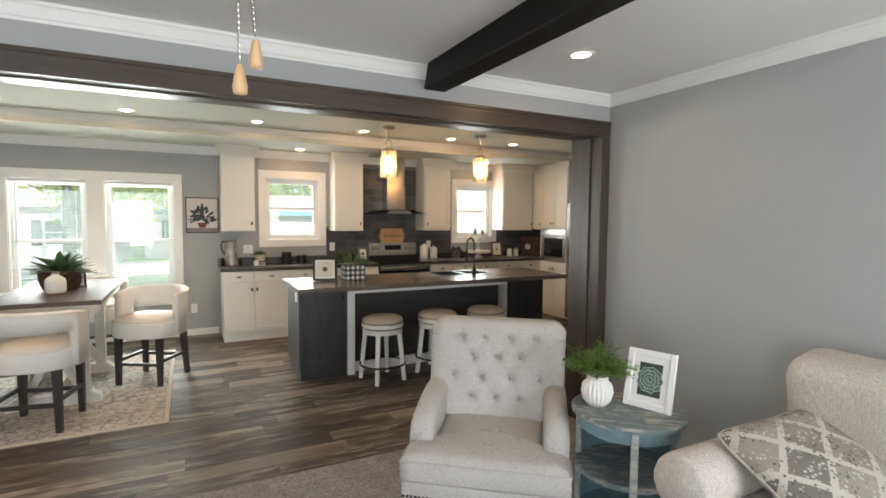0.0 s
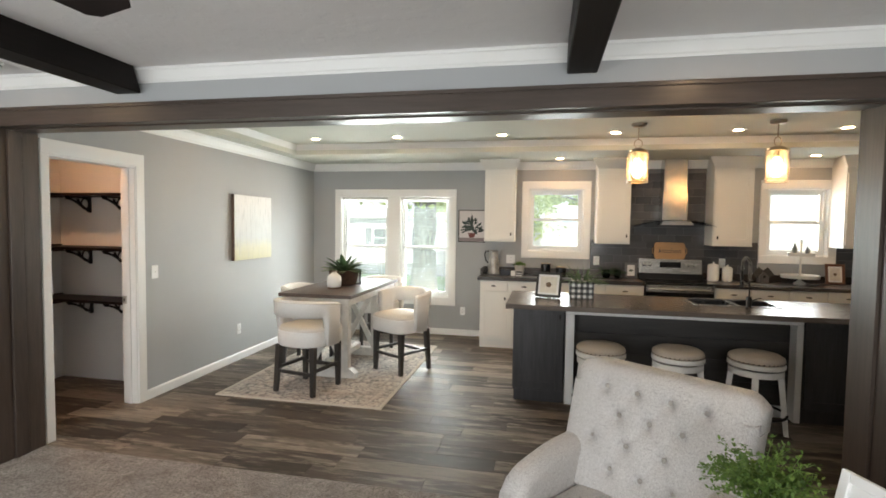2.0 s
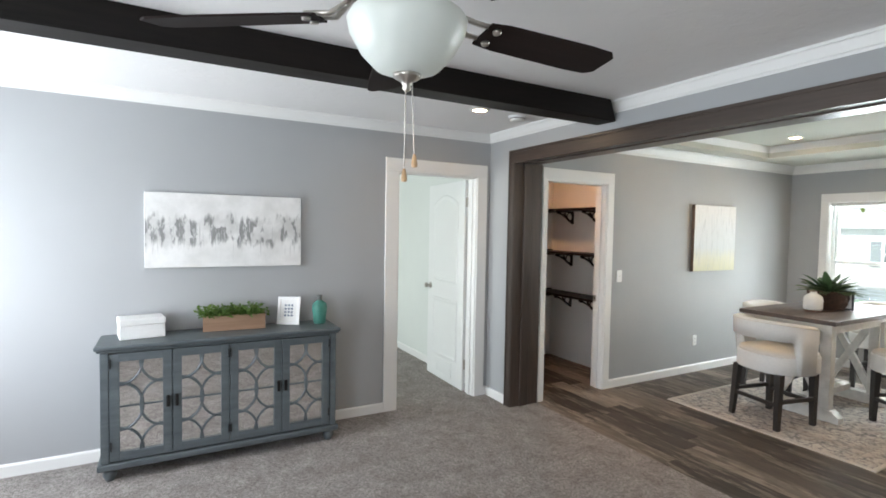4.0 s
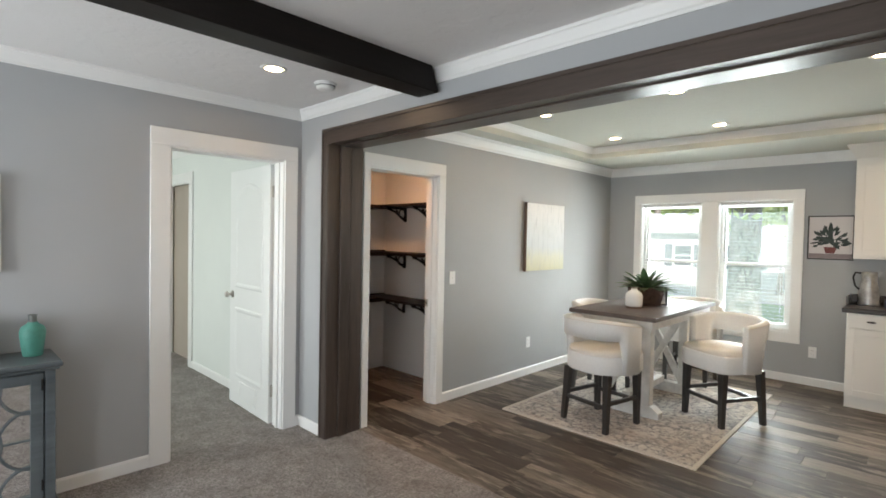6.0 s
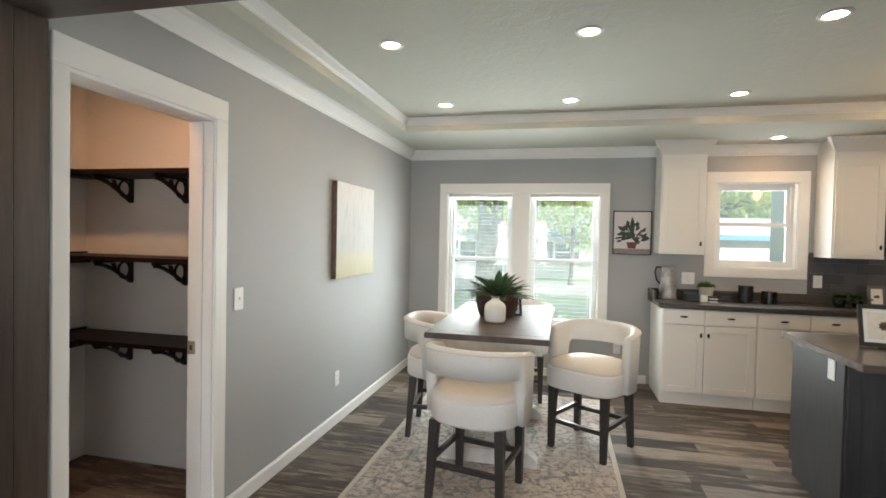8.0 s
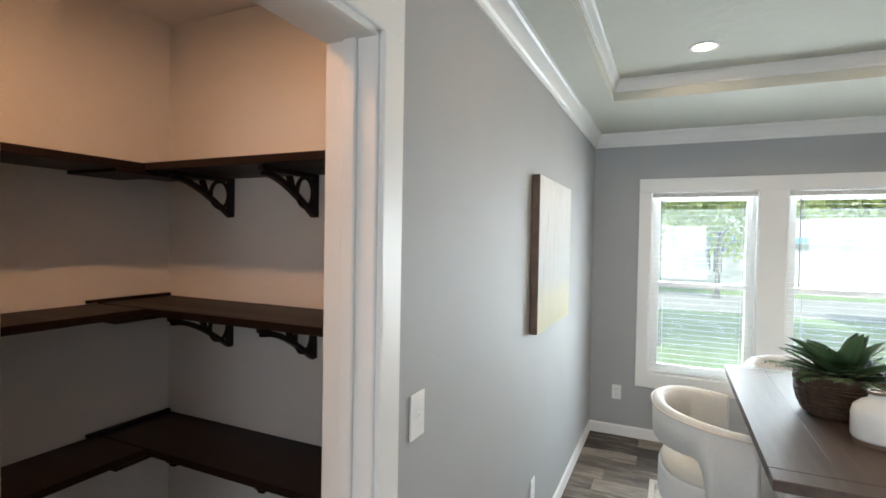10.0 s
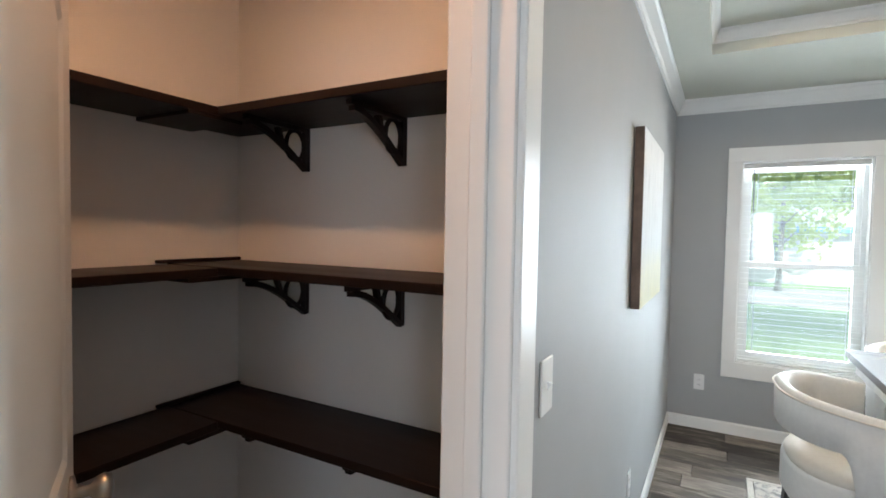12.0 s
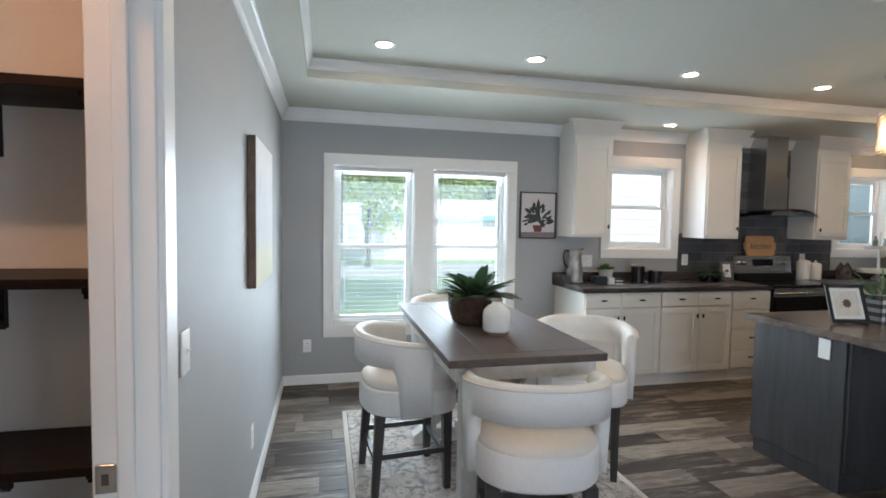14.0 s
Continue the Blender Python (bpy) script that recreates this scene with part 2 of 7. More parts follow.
def add_lathe(bm, profile, seg=24, m=None, wobble=None):
    """Turn (r, z) pairs about z."""
    rings = []
    for r, z in profile:
        if r < 1e-5:
            rings.append([bm.verts.new((0, 0, z))])
        else:
            ring = []
            for i in range(seg):
                a = 2 * math.pi * i / seg
                k = r * (wobble(a, z) if wobble else 1)
                ring.append(bm.verts.new((k * math.cos(a), k * math.sin(a), z)))
            rings.append(ring)
    for a, b in zip(rings, rings[1:]):
        for i in range(seg):
            j = (i + 1) % seg
            q = [a[i % len(a)], a[j % len(a)], b[j % len(b)], b[i % len(b)]]
            q = list(dict.fromkeys(q))
            if len(q) > 2:
                bm.faces.new(q)
    if m is not None:
        bmesh.ops.transform(bm, matrix=m, verts=[v for r in rings for v in r])
    return bm


def lathe(profile, seg=24, m=None, wobble=None):
    return add_lathe(bmesh.new(), profile, seg, m, wobble)


def add_tube(bm, pts, r, seg=8, closed=False, squash=None):
    """A round bar along points; r may be a list."""
    pts = [Vector(p) for p in pts]
    n = len(pts)
    rad = r if isinstance(r, (list, tuple)) else [r] * n
    rings, up = [], None
    for i, p in enumerate(pts):
        a, b = (pts[i - 1] if i or closed else p), (pts[(i + 1) % n] if i < n - 1 or closed else p)
        d = (b - a).normalized()
        if up is None:
            up = Vector((0, 0, 1)) if abs(d.z) < 0.9 else Vector((1, 0, 0))
        s = d.cross(up).normalized()
        up = s.cross(d).normalized()
        rings.append([bm.verts.new(p + rad[i] * (math.cos(2 * math.pi * k / seg) * s + math.sin(2 * math.pi * k / seg) * up * (squash or 1))) for k in range(seg)])
    for i in range(n if closed else n - 1):
        a, b = rings[i], rings[(i + 1) % n]
        for k in range(seg):
            bm.faces.new((a[k], a[(k + 1) % seg], b[(k + 1) % seg], b[k]))
    if not closed:
        bm.faces.new(rings[0][::-1])
        bm.faces.new(rings[-1])
    return bm


def tube(pts, r, seg=8, closed=False):
    return add_tube(bmesh.new(), pts, r, seg, closed)


def add_prism(bm, poly, axis, a, b):
    """Extrude a closed 2D outline along an axis: (u, v) are the two other axes in order x, y, z."""
    def place(u, v, w):
        return {0: (w, u, v), 1: (u, w, v), 2: (u, v, w)}[axis]
    lo = [bm.verts.new(place(u, v, a)) for u, v in poly]
    hi = [bm.verts.new(place(u, v, b)) for u, v in poly]
    bm.faces.new(lo)
    bm.faces.new(hi[::-1])
    for i in range(len(poly)):
        j = (i + 1) % len(poly)
        bm.faces.new((lo[i], hi[i], hi[j], lo[j]))
    return bm


def prism(poly, axis, a, b):
    return add_prism(bmesh.new(), poly, axis, a, b)


def structure(name, bm, mat, label="", category=""):
    return tagged(part(name, bm, mat), label, category, kind="structure")


def wall_cuts(u0, u1, z0, z1, holes):
    """Rectangles that cover a wall but for its holes (u0, u1, z0, z1)."""
    out, us = [], sorted({u0, u1, *[h[0] for h in holes], *[h[1] for h in holes]})
    for a, b in zip(us, us[1:]):
        mid = (a + b) / 2
        zs = sorted([(h[2], h[3]) for h in holes if h[0] < mid < h[1]])
        z = z0
        for lo, hi in zs:
            if lo > z:
                out.append((a, b, z, lo))
            z = hi
        if z < z1:
            out.append((a, b, z, z1))
    return out


def wall(name, axis, at, thick, u0, u1, z0, z1, holes, mat, label="", category="wall"):
    """A wall across axis x (0) or y (1) from at to at + thick, with openings through it."""
    bm = bmesh.new()
    for a, b, lo, hi in wall_cuts(u0, u1, z0, z1, holes):
        if axis == 0:
            add_box(bm, at, at + thick, a, b, lo, hi)
        else:
            add_box(bm, a, b, at, at + thick, lo, hi)
    bmesh.ops.remove_doubles(bm, verts=bm.verts, dist=1e-5)
    return structure(name, bm, mat, label, category)


# ---- plan ----
LX, RX = -2.195, 3.13          # living room side walls
OY0, OY1 = 2.53, 2.80          # wall with the wide opening
FY = -1.80                     # front wall
KX, KRX, BY = -1.82, 6.15, 6.965  # dining wall, kitchen end wall, back wall
CL, SOF, TRAY = 2.428, 2.43, 2.555  # living ceiling, soffit, tray ceiling
PX, PN = -3.14, 4.13           # pantry back and north walls

# floors
structure("floor_subfloor", box(PX - 0.1, KRX, OY1 + 0.012, BY + 0.1, -0.12, -0.012), M_SUB, "dark subfloor under the planks", "floor")
structure("floor_carpet", box(-6.4, RX + 0.1, FY - 0.1, OY1 + 0.012, -0.12, 0.006), M_CARPET, "brown-grey cut-pile wall-to-wall carpet", "carpet")

# living room shell
wall("wall_opening", 1, OY0, OY1 - OY0, PX - 0.1, KRX, 0, CL + 0.2, [(-1.80, 3.045, -1, 2.155)], M_WALL, "grey painted wall with a wide cased opening")
wall("wall_living_left", 0, LX - 0.13, 0.13, FY, OY0, 0, CL + 0.05, [(1.595, 2.395, -1, 2.04)], M_WALL, "grey painted wall with a white cased doorway")
wall("wall_living_right", 0, RX, 0.13, FY, OY0, 0, CL + 0.05, [], M_WALL, "plain grey painted wall")
wall("wall_front", 1, FY - 0.14, 0.14, -6.4, RX + 0.13, 0, CL + 0.05, [(-1.95, -0.45, 0.7, 2.0), (1.45, 2.95, 0.7, 2.0), (-4.75, -3.25, 0.75, 2.05)], M_WALL, "grey front wall with windows")
structure("ceiling_living", box(-6.4, RX + 0.13, FY - 0.14, OY0, CL, CL + 0.1), M_CEIL, "white stomped-texture ceiling", "ceiling")
# bedroom beyond the doorway
wall("wall_bedroom_far", 0, -6.4, 0.1, FY, OY0, 0, CL, [], M_ROOMWALL, "pale wall of the next room")
wall("wall_bedroom_north", 1, OY0 - 0.004, 0.004, -6.3, LX - 0.13, 0, CL, [(-5.35, -4.53, -1, 2.04)], M_ROOMWALL, "pale wall with a doorway")
# dining and kitchen shell
DH = [(-1.385, -0.66, 0.53, 1.96), (-0.484, 0.245, 0.53, 1.96), (1.345, 2.065, 1.225, 2.065), (4.285, 4.965, 1.235, 2.07)]
wall("wall_back", 1, BY, 0.14, PX - 0.1, KRX + 0.1, 0, TRAY + 0.1, DH, M_WALL, "grey painted back wall with windows")
wall("wall_dining_left", 0, KX - 0.13, 0.13, OY1, BY, 0, TRAY + 0.1, [(2.895, 3.65, -1, 2.02)], M_WALL, "grey painted wall with the pantry doorway")
wall("wall_kitchen_right", 0, KRX, 0.1, OY1, BY, 0, TRAY + 0.1, [], M_WALL, "grey end wall of the kitchen")
wall("wall_pantry_back", 0, PX - 0.1, 0.1, OY1, PN + 0.1, 0, SOF, [], M_PANTRY, "pantry wall")
wall("wall_pantry_north", 1, PN, 0.1, PX, KX - 0.13, 0, SOF, [], M_PANTRY, "pantry wall")
structure("ceiling_pantry", box(PX - 0.1, KX - 0.13, OY1, PN + 0.1, SOF, SOF + 0.05), M_CEIL, "pantry ceiling", "ceiling")
TX0, TX1, TY0, TY1 = -1.578, 5.72, 3.25, 5.96
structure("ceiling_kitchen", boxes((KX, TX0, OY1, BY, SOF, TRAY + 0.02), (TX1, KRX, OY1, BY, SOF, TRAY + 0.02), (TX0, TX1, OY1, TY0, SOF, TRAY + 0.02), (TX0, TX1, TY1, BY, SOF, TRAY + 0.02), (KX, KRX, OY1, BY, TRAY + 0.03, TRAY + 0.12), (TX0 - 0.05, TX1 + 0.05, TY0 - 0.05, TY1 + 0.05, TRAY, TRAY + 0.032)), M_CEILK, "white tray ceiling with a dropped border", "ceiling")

# ---- trim ----
CROWN = [(0, 0), (0, -0.095), (0.012, -0.095), (0.018, -0.082), (0.030, -0.074), (0.050, -0.040), (0.062, -0.022), (0.075, -0.016), (0.078, 0)]


def crown(name, axis, wall_at, side, top, a, b, k=1.0):
    """Crown moulding that runs along an axis, on a wall at wall_at, standing out towards side."""
    poly = [(wall_at + side * u * k * 0.66, top + v * k) for u, v in CROWN]
    return structure(name, prism(poly, axis, a, b), M_WHITE, "white painted crown moulding", "crown moulding")


crown("trim_crown_opening", 0, OY0, -1, CL, LX, RX, 0.82)
crown("trim_crown_living_left", 1, LX, 1, CL, FY, OY0, 0.82)
crown("trim_crown_living_right", 1, RX, -1, CL, FY, OY0, 0.82)
crown("trim_crown_back", 0, BY, -1, SOF, KX, KRX, 1.1)
crown("trim_crown_dining", 1, KX, 1, SOF, OY1, BY, 1.1)
crown("trim_crown_kitchen_right", 1, KRX, -1, SOF, OY1, BY, 1.1)
crown("trim_crown_bedroom", 0, OY0 - 0.004, -1, CL, -6.3, LX - 0.13)
crown("trim_crown_tray_left", 1, TX0, 1, TRAY, TY0, TY1, 0.72)
crown("trim_crown_tray_right", 1, TX1, -1, TRAY, TY0, TY1, 0.72)
crown("trim_crown_tray_back", 0, TY1, -1, TRAY, TX0, TX1, 0.72)
crown("trim_crown_tray_front", 0, TY0, 1, TRAY, TX0, TX1, 0.72)


def skirt(name, axis, at, side, a, b, h=0.085):
    poly = [(at, 0.0), (at + side * 0.013, 0.0), (at + side * 0.013, h - 0.012), (at + side * 0.006, h), (at, h)]
    return structure(name, prism(poly, axis, a, b), M_WHITE, "white painted baseboard", "baseboard")


skirt("baseboard_dining", 1, KX, 1, 3.733, BY)
skirt("baseboard_back", 0, BY, -1, KX, 0.74)
skirt("baseboard_living_left_a", 1, LX, 1, FY, 1.49)
skirt("baseboard_living_left_b", 1, LX, 1, 2.49, OY0)
skirt("baseboard_opening_left", 0, OY0, -1, LX, -1.876)
skirt("baseboard_living_right", 1, RX, -1, FY, OY0)
skirt("baseboard_bedroom", 0, OY0 - 0.004, -1, -4.43, LX - 0.13)
skirt("baseboard_front", 0, FY, 1, LX, RX)

# wide cased opening, dark stained


def opening_trim():
    t = empty("trim_wide_opening", pose(0, 0, 0), "dark brown stained wood casing around the wide opening", "casing", kind="structure")
    z1, z0 = 2.241, 2.132
    part("header_casing", boxes((-1.876, 3.124, OY0 - 0.018, OY0, z0, z1), (-1.876, 3.124, OY0 - 0.026, OY0 - 0.018, z1 - 0.022, z1), bevel=0.002), M_TRIMX, t)
    part("side_casing", boxes((-1.876, -1.806, OY0 - 0.018, OY0, 0, z0), (-1.876, -1.86, OY0 - 0.026, OY0 - 0.018, 0, z1 - 0.022), bevel=0.002), M_TRIMZ, t)
    part("side_casing", boxes((3.044, 3.124, OY0 - 0.018, OY0, 0, z0), bevel=0.002), M_TRIMZ, t)
    part("jamb_board", boxes((-1.802, -1.796, OY0 - 0.016, 2.612, 0, 2.15), bevel=0.001), M_TRIMZ, t)
    part("jamb_board", boxes((-1.802, -1.782, 2.614, 2.70, 0, 2.14), bevel=0.002), M_TRIMZ, t)
    part("jamb_board", boxes((-1.802, -1.788, 2.703, OY1 + 0.012, 0, 2.14), bevel=0.002), M_TRIMZ, t)
    part("jamb_board", boxes((3.040, 3.048, OY0 - 0.016, 2.612, 0, 2.15), bevel=0.001), M_TRIMZ, t)
    part("jamb_board", boxes((3.026, 3.048, 2.614, 2.70, 0, 2.14), bevel=0.002), M_TRIMZ, t)
    part("jamb_board", boxes((3.032, 3.048, 2.703, OY1 + 0.012, 0, 2.14), bevel=0.002), M_TRIMZ, t)
    part("head_board", boxes((-1.80, 3.045, OY0 - 0.014, 2.612, 2.138, 2.158), bevel=0.002), M_TRIMX, t)
    part("head_board", boxes((-1.80, 3.045, 2.614, 2.70, 2.130, 2.158), bevel=0.002), M_TRIMX, t)
    part("head_board", boxes((-1.80, 3.045, 2.703, OY1 + 0.012, 2.142, 2.158), bevel=0.002), M_TRIMX, t)
    part("kitchen_side_casing", boxes((3.034, 3.124, OY1, OY1 + 0.018, 0, 2.24), bevel=0.002), M_TRIMZ, t)
    part("kitchen_header_casing", boxes((-1.80, 3.034, OY1, OY1 + 0.018, 2.152, 2.24), bevel=0.002), M_TRIMX, t)
    return t


opening_trim()

# ceiling beams in the living room
for bx0, bx1 in ((1.645, 1.785), (-0.868, -0.705)):
    prof = [(bx0, CL), (bx0, 2.296), (bx0 + 0.006, 2.290), (bx1 - 0.006, 2.290), (bx1, 2.296), (bx1, CL)]
    bm = prism(prof, 1, FY, OY0 - 0.02)
    for v in bm.verts:
        if v.co.y > 2 and v.co.z > 2.4:
            v.co.y -= 0.05
    tagged(part("ceiling_beam", bm, M_BEAM), "black-brown stained box beam across the white ceiling", "beam", "living room ceiling beams")


def door_casing(name, axis, at, side, a0, a1, b0, b1, top_in, top_out, cut_a=None, depth=0.13):
    """White flat casing and jambs: outer edges a0..a1, opening b0..b1."""
    t = empty(name, pose(0, 0, 0), "white painted flat door casing and jamb", "door casing", kind="structure")

    def bx(u0, u1, v0, v1, z0, z1):
        return box(u0, u1, v0, v1, z0, z1, 0.003) if axis == 1 else box(v0, v1, u0, u1, z0, z1, 0.003)
    f0, f1 = (at, at + side * 0.017)
    part("side_casing", bx(a0, b0 + 0.004, f0, f1, 0, top_in), M_WHITE, t)
    part("side_casing", bx(b1 - 0.004, a1, f0, f1, 0, top_in), M_WHITE, t)
    part("head_casing", bx(a0, a1, f0, f1, top_in, top_out), M_WHITE, t)
    back = at - side * depth
    j0, j1 = at + side * 0.004, back - side * 0.004
    part("jamb", bx(b0 - 0.004, b0 + 0.014, j0, j1, 0, top_in + 0.004), M_WHITE, t)
    part("jamb", bx(b1 - 0.014, b1 + 0.004, j0, j1, 0, top_in + 0.004), M_WHITE, t)
    part("head_jamb", bx(b0, b1, j0, j1, top_in - 0.014, top_in + 0.004), M_WHITE, t)
    s0, s1 = at - side * 0.045, at - side * 0.080
    part("door_stop", bx(b0 + 0.014, b0 + 0.026, s0, s1, 0, top_in - 0.014), M_WHITE, t)
    part("door_stop", bx(b1 - 0.026, b1 - 0.014, s0, s1, 0, top_in - 0.014), M_WHITE, t)
    return t


M_NICKEL = steel("satin_nickel", (0.52, 0.49, 0.45), 0.3)
PDOOR = door_casing("door_1_casing", 0, KX, 1, 2.836, 3.733, 2.895, 3.65, 2.02, 2.122)
part("strike_plate", box(KX - 0.125, KX - 0.085, 3.628, 3.6355, 0.86, 0.925, 0.002), M_NICKEL, PDOOR, "brushed nickel strike plate")
part("latch_hole", box(KX - 0.112, KX - 0.098, 3.6262, 3.629, 0.88, 0.905), plain("dark_hole", (0.08, 0.07, 0.06), 0.6), PDOOR)
BDOOR = door_casing("door_2_casing", 0, LX, 1, 1.487, 2.492, 1.60, 2.392, 2.035, 2.142)
door_casing("door_3_casing", 1, OY0 - 0.004, -1, -5.45, -4.43, -5.35, -4.53, 2.035, 2.14, depth=0.05)
structure("wall_beyond_door", box(-5.4, -4.48, OY0 + 0.09, OY0 + 0.12, 0, CL), paint("tan_wall", (0.42, 0.36, 0.30)), "tan wall beyond the far doorway", "wall")
structure("floor_beyond_door", box(-5.4, -4.48, OY0 - 0.1, OY0 + 0.45, -0.1, 0.003), M_CARPET, "carpet beyond the far doorway", "carpet")


def arch_outline(w, h, rise, n=10):
    pts = [(0, 0), (w, 0), (w, h - rise)]
    for i in range(1, n):
        a = i / n
        pts.append((w * (1 - a), h - rise + rise * math.sin(math.pi * a) ** 1.0))
    pts.append((0, h - rise))
    return pts


def panel_door(name, m, w, h, label, vent=False):
    """A moulded two-panel door, hinge edge at x 0, face along x, z up."""
    d = empty(name, m, label, "door")
    th = 0.035
    bm = box(0.003, w, -th / 2, th / 2, 0.012, h, 0.002)
    part("leaf", bm, M_DOOR, d)
    st = 0.115
    for side in (-1, 1):
        for z0, ph, rise in ((0.25, 0.60, 0.0), (1.02, h - 1.02 - 0.12, 0.09)):
            out = arch_outline(w - 2 * st, ph, rise) if rise else [(0, 0), (w - 2 * st, 0), (w - 2 * st, ph), (0, ph)]
            bm = bmesh.new()
            pts = [(st + u, side * (th / 2), z0 + v) for u, v in out]
            cx, cz = w / 2, z0 + ph / 2
            rings = []
            for k, off in ((1.0, 0.0), (0.965, 0.006), (0.91, 0.006), (0.85, 0.0015)):
                rings.append([bm.verts.new((cx + (x - cx) * (1 - (1 - k) * 1.0), y + side * off, cz + (z - cz) * (1 - (1 - k) * (w - 2 * st) / ph))) for x, y, z in pts])
            for a, b in zip(rings, rings[1:]):
                for i in range(len(a)):
                    j = (i + 1) % len(a)
                    bm.faces.new((a[i], a[j], b[j], b[i]))
            bm.faces.new(rings[-1])
            part("raised_panel", bm, M_DOOR, d)
    for side in (-1, 1):
        k = lathe([(0, 0), (0.031, 0), (0.031, 0.006), (0.012, 0.010), (0.010, 0.030), (0.022, 0.040), (0.027, 0.052), (0.022, 0.064), (0, 0.068)], 20, pose(w - 0.06, side * th / 2, 0.955, -90 * side, 0, 0))
        part("door_knob", k, M_NICKEL, d, "brushed nickel knob", True)
    for z in (0.22, h - 0.25):
        bm = box(-0.012, 0.004, -th / 2 - 0.008, th / 2 - 0.012, z, z + 0.09, 0.002)
        add_tube(bm, [(-0.004, -th / 2 - 0.006, z - 0.003), (-0.004, -th / 2 - 0.006, z + 0.093)], 0.006, 8)
        part("hinge", bm, M_NICKEL, d, "nickel butt hinge")
    if vent:
        for side in (-1, 1):
            g = part("vent_grille", boxes((w / 2 - 0.17, w / 2 + 0.17, side * th / 2, side * (th / 2 + 0.006), 0.07, 0.085), (w / 2 - 0.17, w / 2 + 0.17, side * th / 2, side * (th / 2 + 0.006), 0.205, 0.22), (w / 2 - 0.17, w / 2 - 0.155, side * th / 2, side * (th / 2 + 0.006), 0.085, 0.205), (w / 2 + 0.155, w / 2 + 0.17, side * th / 2, side * (th / 2 + 0.006), 0.085, 0.205)), M_DOOR, d, "white louvred return-air grille")
            for i in range(8):
                part("louvre", box(w / 2 - 0.155, w / 2 + 0.155, side * th / 2, side * (th / 2 + 0.005), 0.089 + i * 0.0145, 0.097 + i * 0.0145), M_DOOR, g)
    return d


panel_door("pantry_door", pose(KX - 0.115, 2.918, 0, 0, 0, 180 - 30), 0.735, 2.0, "white two-panel pantry door standing half open inwards", False)
panel_door("bedroom_door", pose(LX - 0.15, 2.372, 0, 0, 0, 178.5), 0.765, 2.015, "white two-panel door with a vent grille, swung wide open", True)


def slat_mat():
    """Thin white plastic that lets daylight glow through."""
    k = Nodes("blind_slat", 0.45)
    k.colour((0.80, 0.82, 0.82))
    tl = k.t.nodes.new("ShaderNodeBsdfTranslucent")
    tl.inputs[0].default_value = (0.80, 0.83, 0.82, 1)
    mx = k.t.nodes.new("ShaderNodeMixShader")
    mx.inputs[0].default_value = 0.55
    k.link(k.b.outputs[0], mx.inputs[1])
    k.link(tl.outputs[0], mx.inputs[2])
    k.link(mx.outputs[0], k.t.nodes["Material Output"].inputs["Surface"])
    return k.m


